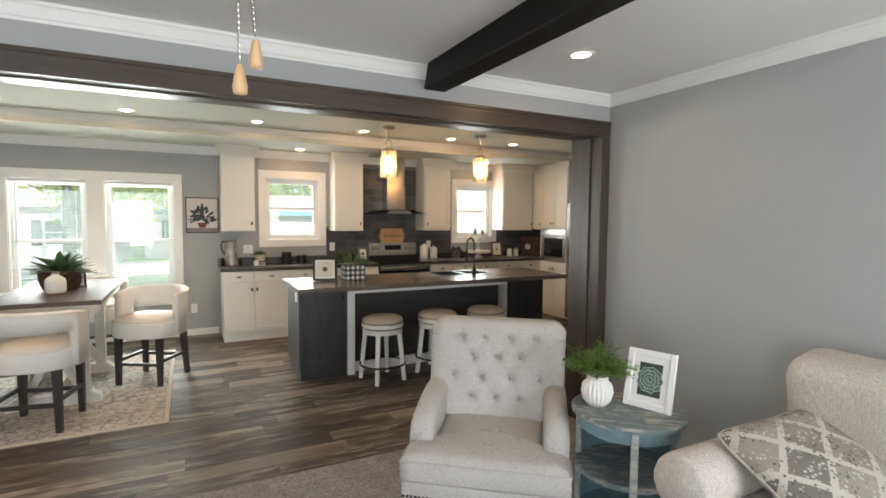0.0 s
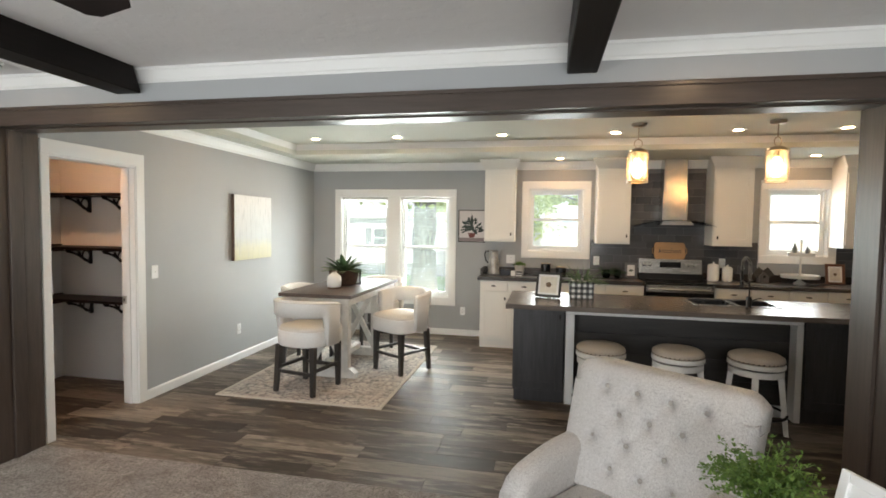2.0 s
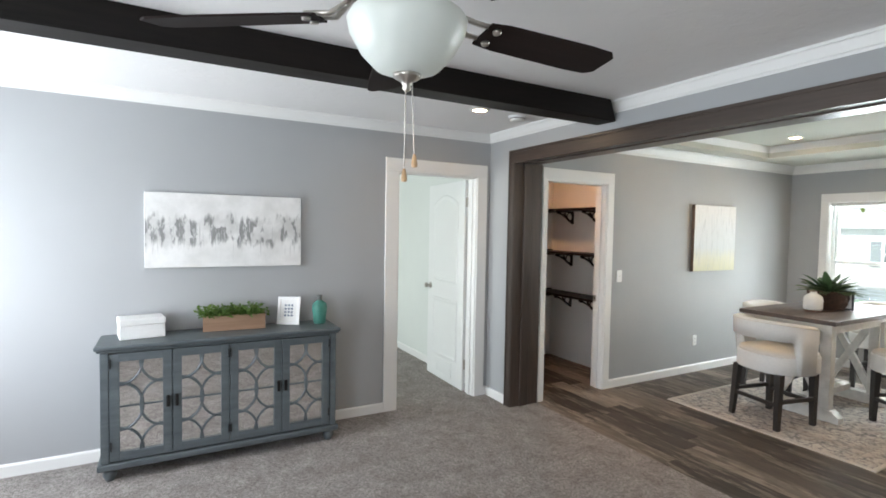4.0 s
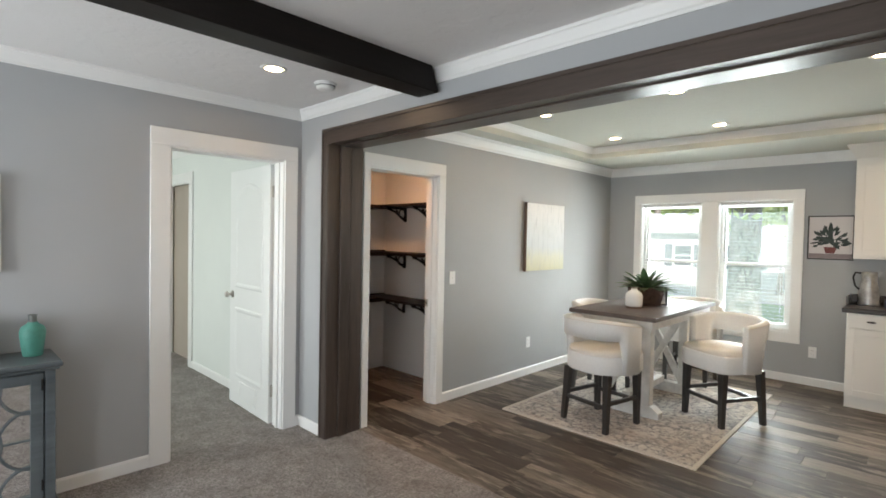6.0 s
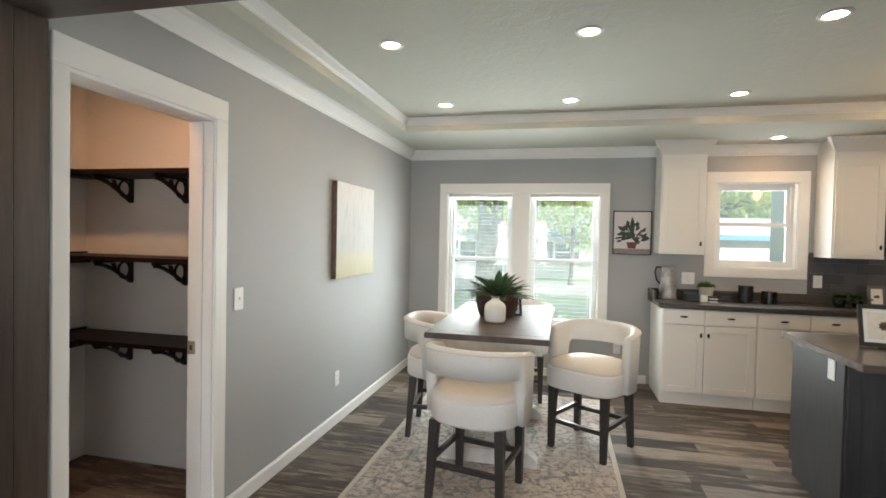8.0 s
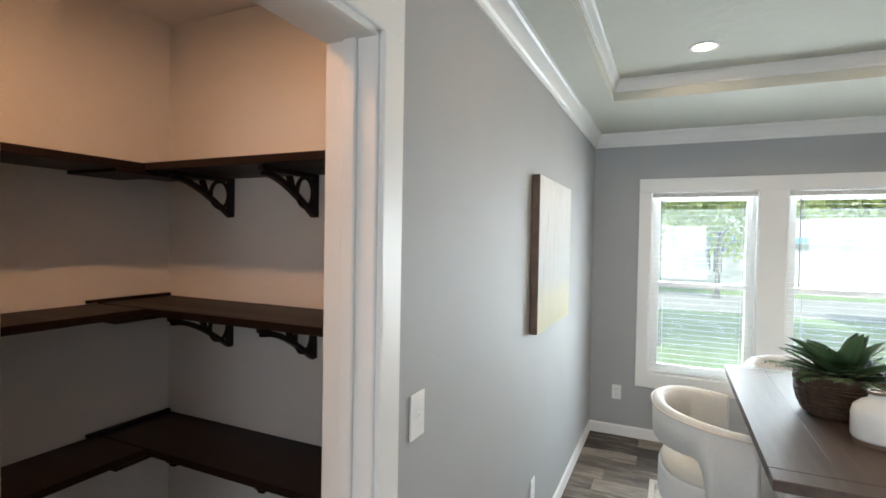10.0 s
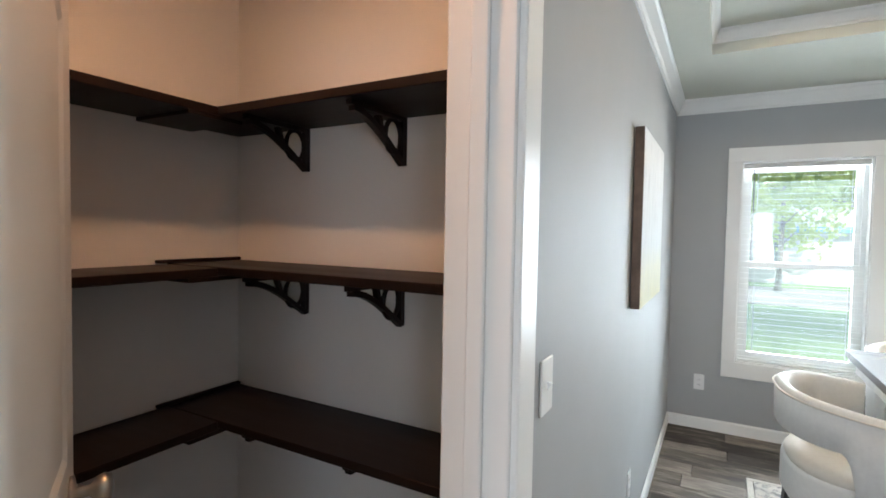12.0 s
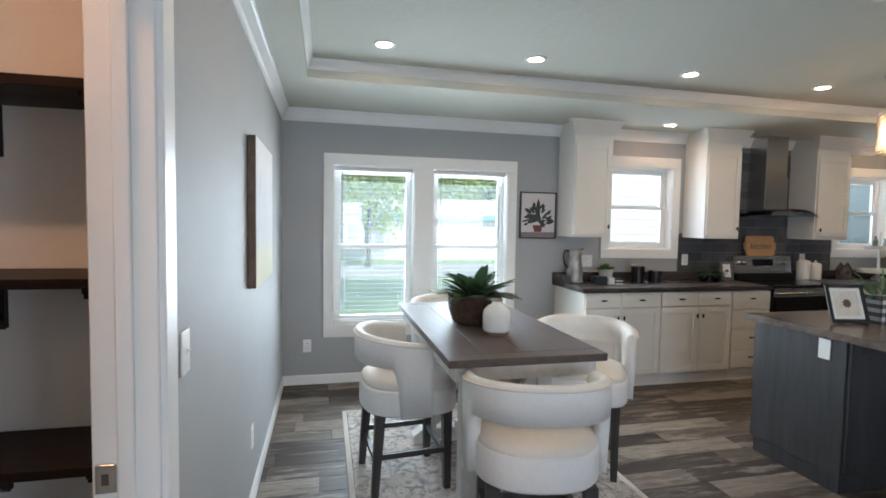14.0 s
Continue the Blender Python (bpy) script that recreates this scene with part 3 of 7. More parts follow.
def window(name, x0, x1, z0, z1, y, meet, blinds, label):
    """Double-hung window in the back wall: x0..x1, z0..z1 is the clear opening."""
    t = empty(name, pose(0, 0, 0), label, "window", kind="structure")
    vm = M_VINYL
    d0, d1 = y + 0.07, y + 0.125
    f = 0.035
    part("window_frame", boxes((x0, x0 + f, d0, d1, z0, z1), (x1 - f, x1, d0, d1, z0, z1), (x0 + f, x1 - f, d0, d1, z1 - f, z1), (x0 + f, x1 - f, d0, d1, z0, z0 + f)), vm, t)
    part("reveal", boxes((x0 - 0.002, x0 + 0.008, y - 0.002, d0, z0, z1), (x1 - 0.008, x1 + 0.002, y - 0.002, d0, z0, z1), (x0, x1, y - 0.002, d0, z1 - 0.008, z1 + 0.002), (x0, x1, y - 0.002, d0, z0 - 0.002, z0 + 0.008)), M_WHITE, t)
    for nm, lo, hi, dd in (("upper_sash", meet - 0.018, z1 - f, d0 + 0.026), ("lower_sash", z0 + f, meet + 0.018, d0 + 0.002)):
        s = 0.032
        a, b = x0 + f, x1 - f
        q = part(nm, boxes((a, a + s, dd, dd + 0.024, lo, hi), (b - s, b, dd, dd + 0.024, lo, hi), (a + s, b - s, dd, dd + 0.024, hi - s - 0.004, hi), (a + s, b - s, dd, dd + 0.024, lo, lo + s + 0.004)), vm, t)
        g = part("pane", box(a + s, b - s, dd + 0.010, dd + 0.014, lo + s, hi - s), M_GLASS, q)
        g.visible_shadow = False
    if blinds:
        bl = empty(name.replace("window", "window_blind"), pose(0, 0, 0), "white mini blind lowered with its slats open", "blind", "dining window blinds")
        part("head_rail", box(x0 + 0.01, x1 - 0.01, y + 0.012, y + 0.045, z1 - 0.045, z1 - 0.01, 0.003), M_BLINDRAIL, bl, "grey-white head rail")
        part("bottom_rail", box(x0 + 0.012, x1 - 0.012, y + 0.02, y + 0.042, z0 + 0.012, z0 + 0.026, 0.003), vm, bl)
        me = bpy.data.meshes.new("slat")
        bm = bmesh.new()
        vs = []
        for xx in (x0 + 0.014, x1 - 0.014):
            vs.append([bm.verts.new((xx, yy, zz)) for yy, zz in ((-0.0045, 0.0), (0.0, 0.0011), (0.0045, 0.0), (0.0, 0.0005))])
        for i in range(4):
            j = (i + 1) % 4
            bm.faces.new((vs[0][i], vs[0][j], vs[1][j], vs[1][i]))
        bm.faces.new(vs[0])
        bm.faces.new(vs[1][::-1])
        bmesh.ops.recalc_face_normals(bm, faces=bm.faces)
        bm.to_mesh(me)
        bm.free()
        me.materials.append(M_SLAT)
        n = int((z1 - z0 - 0.09) / 0.040)
        for i in range(n):
            s = new("slat", me)
            s.parent = bl
            s.location = (0, y + 0.03, z0 + 0.045 + i * 0.040)
        for xx in (x0 + 0.10, x1 - 0.10):
            part("ladder_cord", tube([(xx, y + 0.017, z0 + 0.02), (xx, y + 0.017, z1 - 0.03)], 0.0012, 4), vm, bl)
        part("tilt_wand", tube([(x0 + 0.075, y + 0.008, z1 - 0.05), (x0 + 0.078, y + 0.006, meet + 0.02)], 0.0035, 6), M_WAND, bl, "clear grey tilt wand")
    return t


M_VINYL = plain("white_vinyl", (0.80, 0.81, 0.80), 0.35, var=0.02)
M_SLAT = slat_mat()
M_BLINDRAIL = plain("blind_rail", (0.55, 0.54, 0.52), 0.4)
M_WAND = plain("wand", (0.25, 0.25, 0.25), 0.3)


def window_casing(name, x0, x1, z0, z1, holes, y, label):
    """Flat white boards round one or more openings."""
    t = empty(name, pose(0, 0, 0), label, "window casing", kind="structure")
    a, b = holes[0][2], holes[0][3]
    part("head_board", box(x0, x1, y - 0.018, y, b, z1, 0.003), M_WHITE, t)
    part("bottom_board", box(x0, x1, y - 0.018, y, z0, a, 0.003), M_WHITE, t)
    edges = [x0] + [v for h in holes for v in h[:2]] + [x1]
    for i in range(0, len(edges), 2):
        part("side_board", box(edges[i], edges[i + 1], y - 0.018, y, a, b, 0.003), M_WHITE, t)
    return t


window("window_1", *DH[0], BY, 1.237, True, "white double-hung dining window with mini blind")
window("window_2", *DH[1], BY, 1.237, True, "white double-hung dining window with mini blind")
window("window_3", *DH[2], BY, 1.655, False, "white double-hung kitchen window over the counter")
window("window_4", *DH[3], BY, 1.655, False, "white double-hung kitchen window over the counter")
window_casing("window_1_casing", -1.472, 0.340, 0.418, 2.062, DH[:2], BY, "white flat casing round the twin dining windows")
window_casing("window_3_casing", 1.252, 2.158, 1.130, 2.170, DH[2:3], BY, "white flat casing round a kitchen window")
window_casing("window_4_casing", 4.195, 5.055, 1.140, 2.175, DH[3:], BY, "white flat casing round a kitchen window")
for i, (a, b, lo, hi) in enumerate(((-1.95, -0.45, 0.7, 2.0), (1.45, 2.95, 0.7, 2.0), (-4.75, -3.25, 0.75, 2.05))):
    structure("window_%d" % (5 + i), boxes((a, b, FY - 0.08, FY - 0.04, lo, lo + 0.05), (a, b, FY - 0.08, FY - 0.04, hi - 0.05, hi), (a, a + 0.05, FY - 0.08, FY - 0.04, lo + 0.05, hi - 0.05), (b - 0.05, b, FY - 0.08, FY - 0.04, lo + 0.05, hi - 0.05), ((a + b) / 2 - 0.03, (a + b) / 2 + 0.03, FY - 0.08, FY - 0.04, lo + 0.05, hi - 0.05)), M_VINYL, "white front window frame", "window")

# unseen roof over everything; its long front overhang is added to block the sun
structure("roof", box(-6.7, 6.8, FY - 3.4, BY + 0.35, 2.72, 2.80), plain("roof_sheet", (0.2, 0.2, 0.2), 0.8), "unseen flat roof sheet, extended past the front wall to block sun", "roof")
structure("wall_kitchen_outer", box(KRX + 0.1, KRX + 0.2, FY - 0.14, BY + 0.14, -0.6, 2.75), plain("outer_siding", (0.6, 0.6, 0.58), 0.6), "outer end wall", "wall")
structure("wall_bedroom_outer", box(-6.7, -6.4, FY - 0.14, BY + 0.14, -0.6, 2.75), plain("outer_siding_b", (0.6, 0.6, 0.58), 0.6), "outer end wall", "wall")

# ---- lamps ----
M_CANTRIM = plain("lamp_trim", (0.8, 0.79, 0.76), 0.4, var=0.02)


def can_light(x, y, z, group, lens=None):
    t = empty("recessed_light", pose(x, y, z), "round white recessed ceiling light, lit warm white", "ceiling light", group)
    part("trim_ring", lathe([(0.047, -0.001), (0.049, -0.006), (0.072, -0.004), (0.074, 0.0), (0.047, 0.0)], 24), M_CANTRIM, t, "", True)
    part("lens", lathe([(0, -0.002), (0.048, -0.002), (0.048, 0.0), (0, 0.0)], 24), lens or M_CANGLOW, t, "glowing frosted lens")


for x in (-1.108, -0.108, 1.08, 2.264, 3.431, 4.387):
    can_light(x, 5.545, TRAY, "recessed kitchen lights")
for x in (-1.128, -0.04, 1.072):
    can_light(x, 4.24, TRAY, "recessed kitchen lights")
for x in (1.735, 4.62):
    can_light(x, 6.60, SOF, "recessed soffit lights", M_SOFGLOW)
can_light(2.305, 1.932, CL, "recessed living room lights")
can_light(-1.425, 1.905, CL, "recessed living room lights")
can_light(-2.36, 3.32, SOF, "recessed pantry light", M_PANGLOW)

# ---- outside ----
GZ = -0.62


def lawn_mat():
    k = Nodes("lawn", 0.9, spec=0.1)
    v = k.coord()
    k.colour(k.mix(0.5, k.ramp(k.noise(v, 0.5, 4), (0.35, (0.15, 0.27, 0.09)), (0.7, (0.27, 0.38, 0.16))), k.ramp(k.noise(v, 14, 4, 0.7), (0.3, (0.12, 0.21, 0.06)), (0.7, (0.31, 0.40, 0.18)))))
    k.bump(k.noise(v, 40, 3), 0.6, 0.05)
    return k.m


def siding_mat(name, c):
    k = Nodes(name, 0.5)
    v = k.coord()
    k.colour(k.ramp(k.noise(v, 0.7, 3), (0.3, sc(c, 0.93)), (0.7, c)))
    k.bump(k.noise(v, 20, 3), 0.05, 0.01)
    return k.m


structure("ground", box(-400, 400, -400, 400, GZ - 0.3, GZ), lawn_mat(), "sunlit green lawn", "ground")
structure("ground_drive", box(-40, 40, 20.5, 26.5, GZ, GZ + 0.03), plain("pale_gravel", (0.30, 0.29, 0.26), 0.9, bump=0.2), "pale gravel drive across the lawn", "drive")
M_SIDE = siding_mat("white_siding", (0.56, 0.56, 0.55))
M_ROOFW = siding_mat("white_metal_roof", (0.58, 0.59, 0.60))
M_BLUE = plain("blue_fascia", (0.16, 0.36, 0.50), 0.5)
M_DARKWIN = plain("far_window", (0.06, 0.07, 0.08), 0.15)
M_SHUT = plain("shutter", (0.10, 0.11, 0.12), 0.6)


def far_house(m, w, d, h, label, windows, band):
    t = empty("neighbour_house", m, label, "house")
    bm = bmesh.new()
    n = int(h / 0.2)
    for i in range(n):
        z = i * h / n
        add_prism(bm, [(-0.02, z), (0.0, z + h / n), (d, z + h / n), (d, z)], 0, 0, w)
    part("wall", bm, M_SIDE, t, "white lap siding")
    part("roof", prism([(-0.35, h), (d / 2, h + 1.0), (d + 0.35, h), (d + 0.35, h + 0.12), (d / 2, h + 1.14), (-0.35, h + 0.12)], 0, -0.4, w + 0.4), M_ROOFW, t, "white metal roof")
    if band:
        part("fascia", box(-0.4, w + 0.4, -0.40, -0.36, h - 0.12, h + 0.13), M_BLUE, t, "blue fascia board")
    for x in windows:
        q = part("window", box(x, x + 0.9, -0.06, -0.02, 0.85, 1.95), M_VINYL, t)
        part("pane", box(x + 0.06, x + 0.84, -0.068, -0.06, 0.91, 1.38), M_DARKWIN, q)
        part("pane", box(x + 0.06, x + 0.84, -0.068, -0.06, 1.42, 1.89), M_DARKWIN, q)
        for sx in (x - 0.42, x + 0.95):
            part("shutter", box(sx, sx + 0.36, -0.07, -0.02, 0.85, 1.95, 0.01), M_SHUT, t)
    return t


far_house(pose(-16, 26.5, GZ), 13.5, 6, 2.5, "white sided single-storey house with dark shutters", (2.5, 5.2, 8.2, 10.9), False)
far_house(pose(-1.6, 29.0, GZ), 30, 7, 2.35, "long white building with a blue fascia", (1.2, 16.0), True)


# added sunlit white block, stands in for the overexposed view from the kitchen windows
far_house(pose(5.6, 14.6, GZ), 12.0, 2.6, 3.9, "white sided block added close behind to fill the kitchen windows with white", (), False)


def bark_mat():
    k = Nodes("bark", 0.9)
    v = k.coord((1, 1, 0.25), world=False)
    f = k.noise(v, 22, 5, 0.7)
    k.colour(k.ramp(f, (0.3, (0.12, 0.10, 0.085)), (0.7, (0.36, 0.31, 0.27))))
    k.bump(f, 0.8, 0.03)
    return k.m


def leaf_mat(name, a, b, trans=0.35):
    k = Nodes(name, 0.55)
    geo = k.n("ShaderNodeNewGeometry")
    k.colour(k.ramp(geo.outputs["Random Per Island"], (0.0, a), (1.0, b)))
    k.b.inputs["Transmission Weight"].default_value = 0.0
    if trans:
        tl = k.t.nodes.new("ShaderNodeBsdfTranslucent")
        tl.inputs[0].default_value = (*b, 1)
        mx = k.t.nodes.new("ShaderNodeMixShader")
        mx.inputs[0].default_value = trans
        k.link(k.b.outputs[0], mx.inputs[1])
        k.link(tl.outputs[0], mx.inputs[2])
        k.link(mx.outputs[0], k.t.nodes["Material Output"].inputs["Surface"])
    return k.m


M_BARK = bark_mat()
M_LEAF = leaf_mat("tree_leaf", (0.22, 0.31, 0.085), (0.50, 0.58, 0.20), 0.62)


def tree(x, y, r, h, spread, leaves, seed, size=0.32, low=0.45):
    rng = random.Random(seed)
    t = empty("tree", pose(x, y, GZ), "large leafy tree on the lawn, in full sun", "tree", "trees behind the house")
    bm = bmesh.new()
    pts = [Vector((0, 0, -0.1)), Vector((0, 0, 0.25)), Vector((0.03, 0.02, 1.0)), Vector((0.05, -0.04, h * 0.35)), Vector((0.1, 0.1, h * 0.6)), Vector((0.2, 0.0, h * 0.85))]
    add_tube(bm, pts, [r * 1.7, r * 1.25, r, r * 0.9, r * 0.5, r * 0.12], 12)
    tips = []
    for i in range(11):
        a, z = rng.uniform(0, 6.28), h * rng.uniform(low * 0.75, 0.75)
        ln = spread * rng.uniform(0.6, 1.0)
        p0 = Vector((0.05, 0, z))
        p1 = p0 + Vector((math.cos(a) * ln * 0.5, math.sin(a) * ln * 0.5, ln * 0.16))
        p2 = p0 + Vector((math.cos(a) * ln, math.sin(a) * ln, ln * rng.uniform(0.05, 0.3)))
        add_tube(bm, [p0, p1, p2], [r * 0.3, r * 0.18, r * 0.05], 6)
        tips += [p1, p2, (p1 + p2) / 2]
    part("trunk", bm, M_BARK, t, "", True)
    bm = bmesh.new()
    clumps = [(p + Vector((rng.gauss(0, 0.5), rng.gauss(0, 0.5), rng.uniform(-0.3, 0.9))), rng.uniform(0.6, 1.3) * spread * 0.26) for p in tips for _ in range(2)]
    for _ in range(leaves):
        c, cr = rng.choice(clumps)
        d = Vector((rng.gauss(0, 1), rng.gauss(0, 1), rng.gauss(0, 0.75))).normalized() * cr * rng.random() ** 0.4
        u = Vector((rng.gauss(0, 1), rng.gauss(0, 1), rng.gauss(0, 1))).normalized()
        w = u.cross(Vector((rng.gauss(0, 1), rng.gauss(0, 1), rng.gauss(0, 1)))).normalized()
        s = size * rng.uniform(0.5, 1.1)
        p = c + d
        bm.faces.new([bm.verts.new(p + u * s * 0.5), bm.verts.new(p + w * s * 0.28), bm.verts.new(p - u * s * 0.5), bm.verts.new(p - w * s * 0.28)])
    part("crown", bm, M_LEAF, t, "bright green leaves")
    return t


tree(-1.94, 14.4, 0.36, 9.5, 4.6, 9000, 3, 0.30, 0.38)
# this one stands out of view, added to cast dappled shade on the lawn
tree(3.75, 8.6, 0.30, 12.0, 3.9, 4600, 15, 0.34, 0.88)
tree(0.4, 24.8, 0.09, 7.2, 2.7, 3600, 21, 0.30, 0.30)
tree(-2.9, 24.2, 0.09, 7.6, 2.6, 3400, 22, 0.30, 0.34)
tree(4.5, 35.5, 0.3, 9, 4.2, 4000, 4, 0.5)
tree(10.5, 38, 0.3, 10, 4.6, 4000, 5, 0.55)
tree(-6.5, 37, 0.3, 10, 4.6, 4000, 6, 0.55)
tree(-13.5, 39, 0.3, 10, 4.8, 4000, 7, 0.55)
tree(-0.5, 40, 0.3, 11, 5.0, 4000, 8, 0.55)
tree(17.5, 37, 0.3, 9.5, 4.6, 4000, 9, 0.55)
tree(-21, 40, 0.3, 10, 5, 3000, 11, 0.6)


def far_woods():
    rng = random.Random(12)
    bm = bmesh.new()
    for _ in range(12000):
        x = rng.uniform(-70, 70)
        top = 7 + 3 * noise.noise(Vector((x * 0.12, 0, 0))) + 2 * noise.noise(Vector((x * 0.5, 3, 0)))
        p = Vector((x, 52 + rng.uniform(-3, 5), GZ + max(0.2, top * rng.random() ** 0.7)))
        u = Vector((rng.gauss(0, 1), rng.gauss(0, 1), rng.gauss(0, 1))).normalized()
        w = u.cross(Vector((rng.gauss(0, 1), rng.gauss(0, 1), rng.gauss(0, 1)))).normalized()
        s = rng.uniform(0.7, 1.5)
        bm.faces.new([bm.verts.new(p + u * s * 0.5), bm.verts.new(p + w * s * 0.35), bm.verts.new(p - u * s * 0.5), bm.verts.new(p - w * s * 0.35)])
    tagged(part("far_woods", bm, M_LEAF), "bright green wood edge in the distance", "trees", kind="stuff")


far_woods()

# ---- kitchen ----
M_COUNTER = grain("dark_laminate_counter", (0.020, 0.017, 0.016), (0.085, 0.072, 0.066), 0, 0.26, 22, 7, 0.03)
M_ISLTOP = grain("wood_look_laminate", (0.055, 0.043, 0.036), (0.19, 0.155, 0.13), 0, 0.24, 26, 9, 0.03)
M_ISL = grain("charcoal_stained_wood", (0.018, 0.018, 0.020), (0.060, 0.060, 0.064), 2, 0.42, 50, 12, 0.08)
M_ISLPANEL = grain("charcoal_plank", (0.016, 0.015, 0.015), (0.060, 0.055, 0.052), 0, 0.42, 40, 12, 0.1)
M_BLACK = plain("black_metal", (0.02, 0.019, 0.018), 0.4, 0.6)
M_STEEL = steel("stainless_steel", (0.58, 0.57, 0.55), 0.24)
M_STEELX = steel("stainless_steel_x", (0.58, 0.57, 0.55), 0.26, 0)
M_BGLASS = plain("black_glass", (0.012, 0.012, 0.013), 0.06, var=0.02)
M_WHITECER = plain("white_ceramic", (0.80, 0.79, 0.76), 0.22, var=0.03)


def tile_mat():
    k = Nodes("grey_glazed_tile", 0.16)
    r = k.n("ShaderNodeObjectInfo").outputs["Random"]
    c = k.ramp(r, (0.0, (0.070, 0.070, 0.074)), (1.0, (0.105, 0.104, 0.108)))
    k.colour(c)
    k.rough(k.noise(k.coord(), 9, 3), 0.10, 0.24)
    k.bump(k.noise(k.coord(), 14, 2), 0.06, 0.004)
    return k.m


M_TILE = tile_mat()
M_GROUT = plain("grout", (0.16, 0.16, 0.16), 0.85)


def add_shaker(bm, x0, x1, z0, z1, y, rail=0.055, th=0.019):
    """A shaker front whose face lies at y, looking towards -y."""
    add_box(bm, x0, x0 + rail, y, y + th, z0, z1, 0.0015)
    add_box(bm, x1 - rail, x1, y, y + th, z0, z1, 0.0015)
    add_box(bm, x0 + rail, x1 - rail, y, y + th, z0, z0 + rail, 0.0015)
    add_box(bm, x0 + rail, x1 - rail, y, y + th, z1 - rail, z1, 0.0015)
    add_box(bm, x0 + rail - 0.002, x1 - rail + 0.002, y + 0.009, y + th - 0.002, z0 + rail - 0.002, z1 - rail + 0.002)


def pull(parent, x, y, z, upright):
    """An oval bronze pull on a face at y."""
    bm = bmesh.new()
    add_lathe(bm, [(0, -0.022), (0.006, -0.020), (0.010, -0.010), (0.011, 0), (0.010, 0.010), (0.006, 0.020), (0, 0.022)], 10, pose(x, y - 0.020, z) @ (Matrix.Diagonal((0.9, 0.55, 1.0, 1)) if upright else pose(0, 0, 0, 0, 90, 0) @ Matrix.Diagonal((0.75, 0.6, 1.5, 1))))
    add_tube(bm, [(x, y + 0.001, z), (x, y - 0.018, z)], 0.0045, 8)
    return part("handle", bm, M_BLACK, parent, "dark bronze oval pull", True)


def cabinet(name, m, x0, x1, y0, y1, z0, z1, fronts, mat, label, group="", toe=0.0, inset=0.0):
    """fronts: (kind, x0, x1, z0, z1, handle x, handle z) on the face at y0."""
    t = empty(name, m, label, "cabinet", group)
    part("body", boxes((x0, x1, y0, y1, z0 + toe, z1), bevel=0.0015), mat, t)
    if toe:
        part("toe_kick", box(x0 + 0.002, x1 - 0.002, y0 + inset, y1 - 0.02, z0, z0 + toe), mat, t)
    for kind, a, b, lo, hi, hx, hz in fronts:
        bm = bmesh.new()
        if kind == "door":
            add_shaker(bm, a, b, lo, hi, y0 - 0.020)
        else:
            add_box(bm, a, b, y0 - 0.020, y0 - 0.001, lo, hi, 0.003)
        f = part("door" if kind == "door" else "drawer_front", bm, mat, t)
        if hx is not None:
            pull(f, hx, y0 - 0.020, hz, kind == "door")
    return t


ID = pose(0, 0, 0)
CF = 6.375


def base_pair(x0, x1, xm, hand=True):
    fr = [("drawer", x0 + 0.006, xm - 0.003, 0.735, 0.865, (x0 + xm) / 2, 0.80), ("drawer", xm + 0.003, x1 - 0.006, 0.735, 0.865, (xm + x1) / 2, 0.80),
          ("door", x0 + 0.006, xm - 0.003, 0.115, 0.725, xm - 0.03, 0.64), ("door", xm + 0.003, x1 - 0.006, 0.115, 0.725, xm + 0.03, 0.64)]
    return cabinet("base_cabinet", ID, x0, x1, CF, BY - 0.003, 0, 0.868, fr, M_CAB, "white shaker base cabinet with two drawers and two doors", "white base cabinets", 0.10, 0.012)


base_pair(0.768, 1.534, 1.118)
base_pair(1.536, 2.304, 1.945)
zs = [0.115, 0.30, 0.49, 0.68, 0.865]
cabinet("drawer_cabinet", ID, 2.306, 2.750, CF, BY - 0.003, 0, 0.868, [("drawer", 2.312, 2.744, a + 0.003, b - 0.003, 2.528, (a + b) / 2 + 0.02) for a, b in zip(zs, zs[1:])], M_CAB, "white base cabinet with four drawers beside the range", "white base cabinets", 0.10, 0.012)
base_pair(3.536, 4.30, 3.92)
base_pair(4.302, 5.10, 4.70)
cabinet("corner_base_cabinet", ID, 5.102, 5.56, CF, BY - 0.003, 0, 0.868, [("drawer", 5.11, 5.545, 0.735, 0.865, 5.33, 0.80), ("door", 5.11, 5.545, 0.115, 0.725, 5.15, 0.64)], M_CAB, "white corner base cabinet", "white base cabinets", 0.10, 0.012)
cabinet("return_base_cabinet", pose(5.585, 6.37, 0, 0, 0, -90), 0.0, 0.13, 0.0, 0.55, 0, 0.868, [("drawer", 0.004, 0.126, 0.735, 0.865, 0.065, 0.80)], M_CAB, "narrow white base cabinet on the end wall", "white base cabinets", 0.10, 0.012)


def counter(name, x0, x1, label):
    t = empty(name, ID, label, "countertop")
    bm = boxes((x0, x1, 6.335, BY - 0.001, 0.870, 0.910), bevel=0.006)
    part("top", bm, M_COUNTER, t)
    part("back_lip", box(x0, x1, BY - 0.022, BY - 0.001, 0.911, 0.995, 0.004), M_COUNTER, t)
    return t


ctr = counter("countertop", 0.735, 2.752, "dark streaked laminate countertop with a backsplash lip")
part("side_lip", box(0.737, 0.757, 6.62, BY - 0.023, 0.911, 0.995, 0.003), M_COUNTER, ctr)
counter("countertop", 3.534, KRX - 0.005, "dark streaked laminate countertop with a backsplash lip")


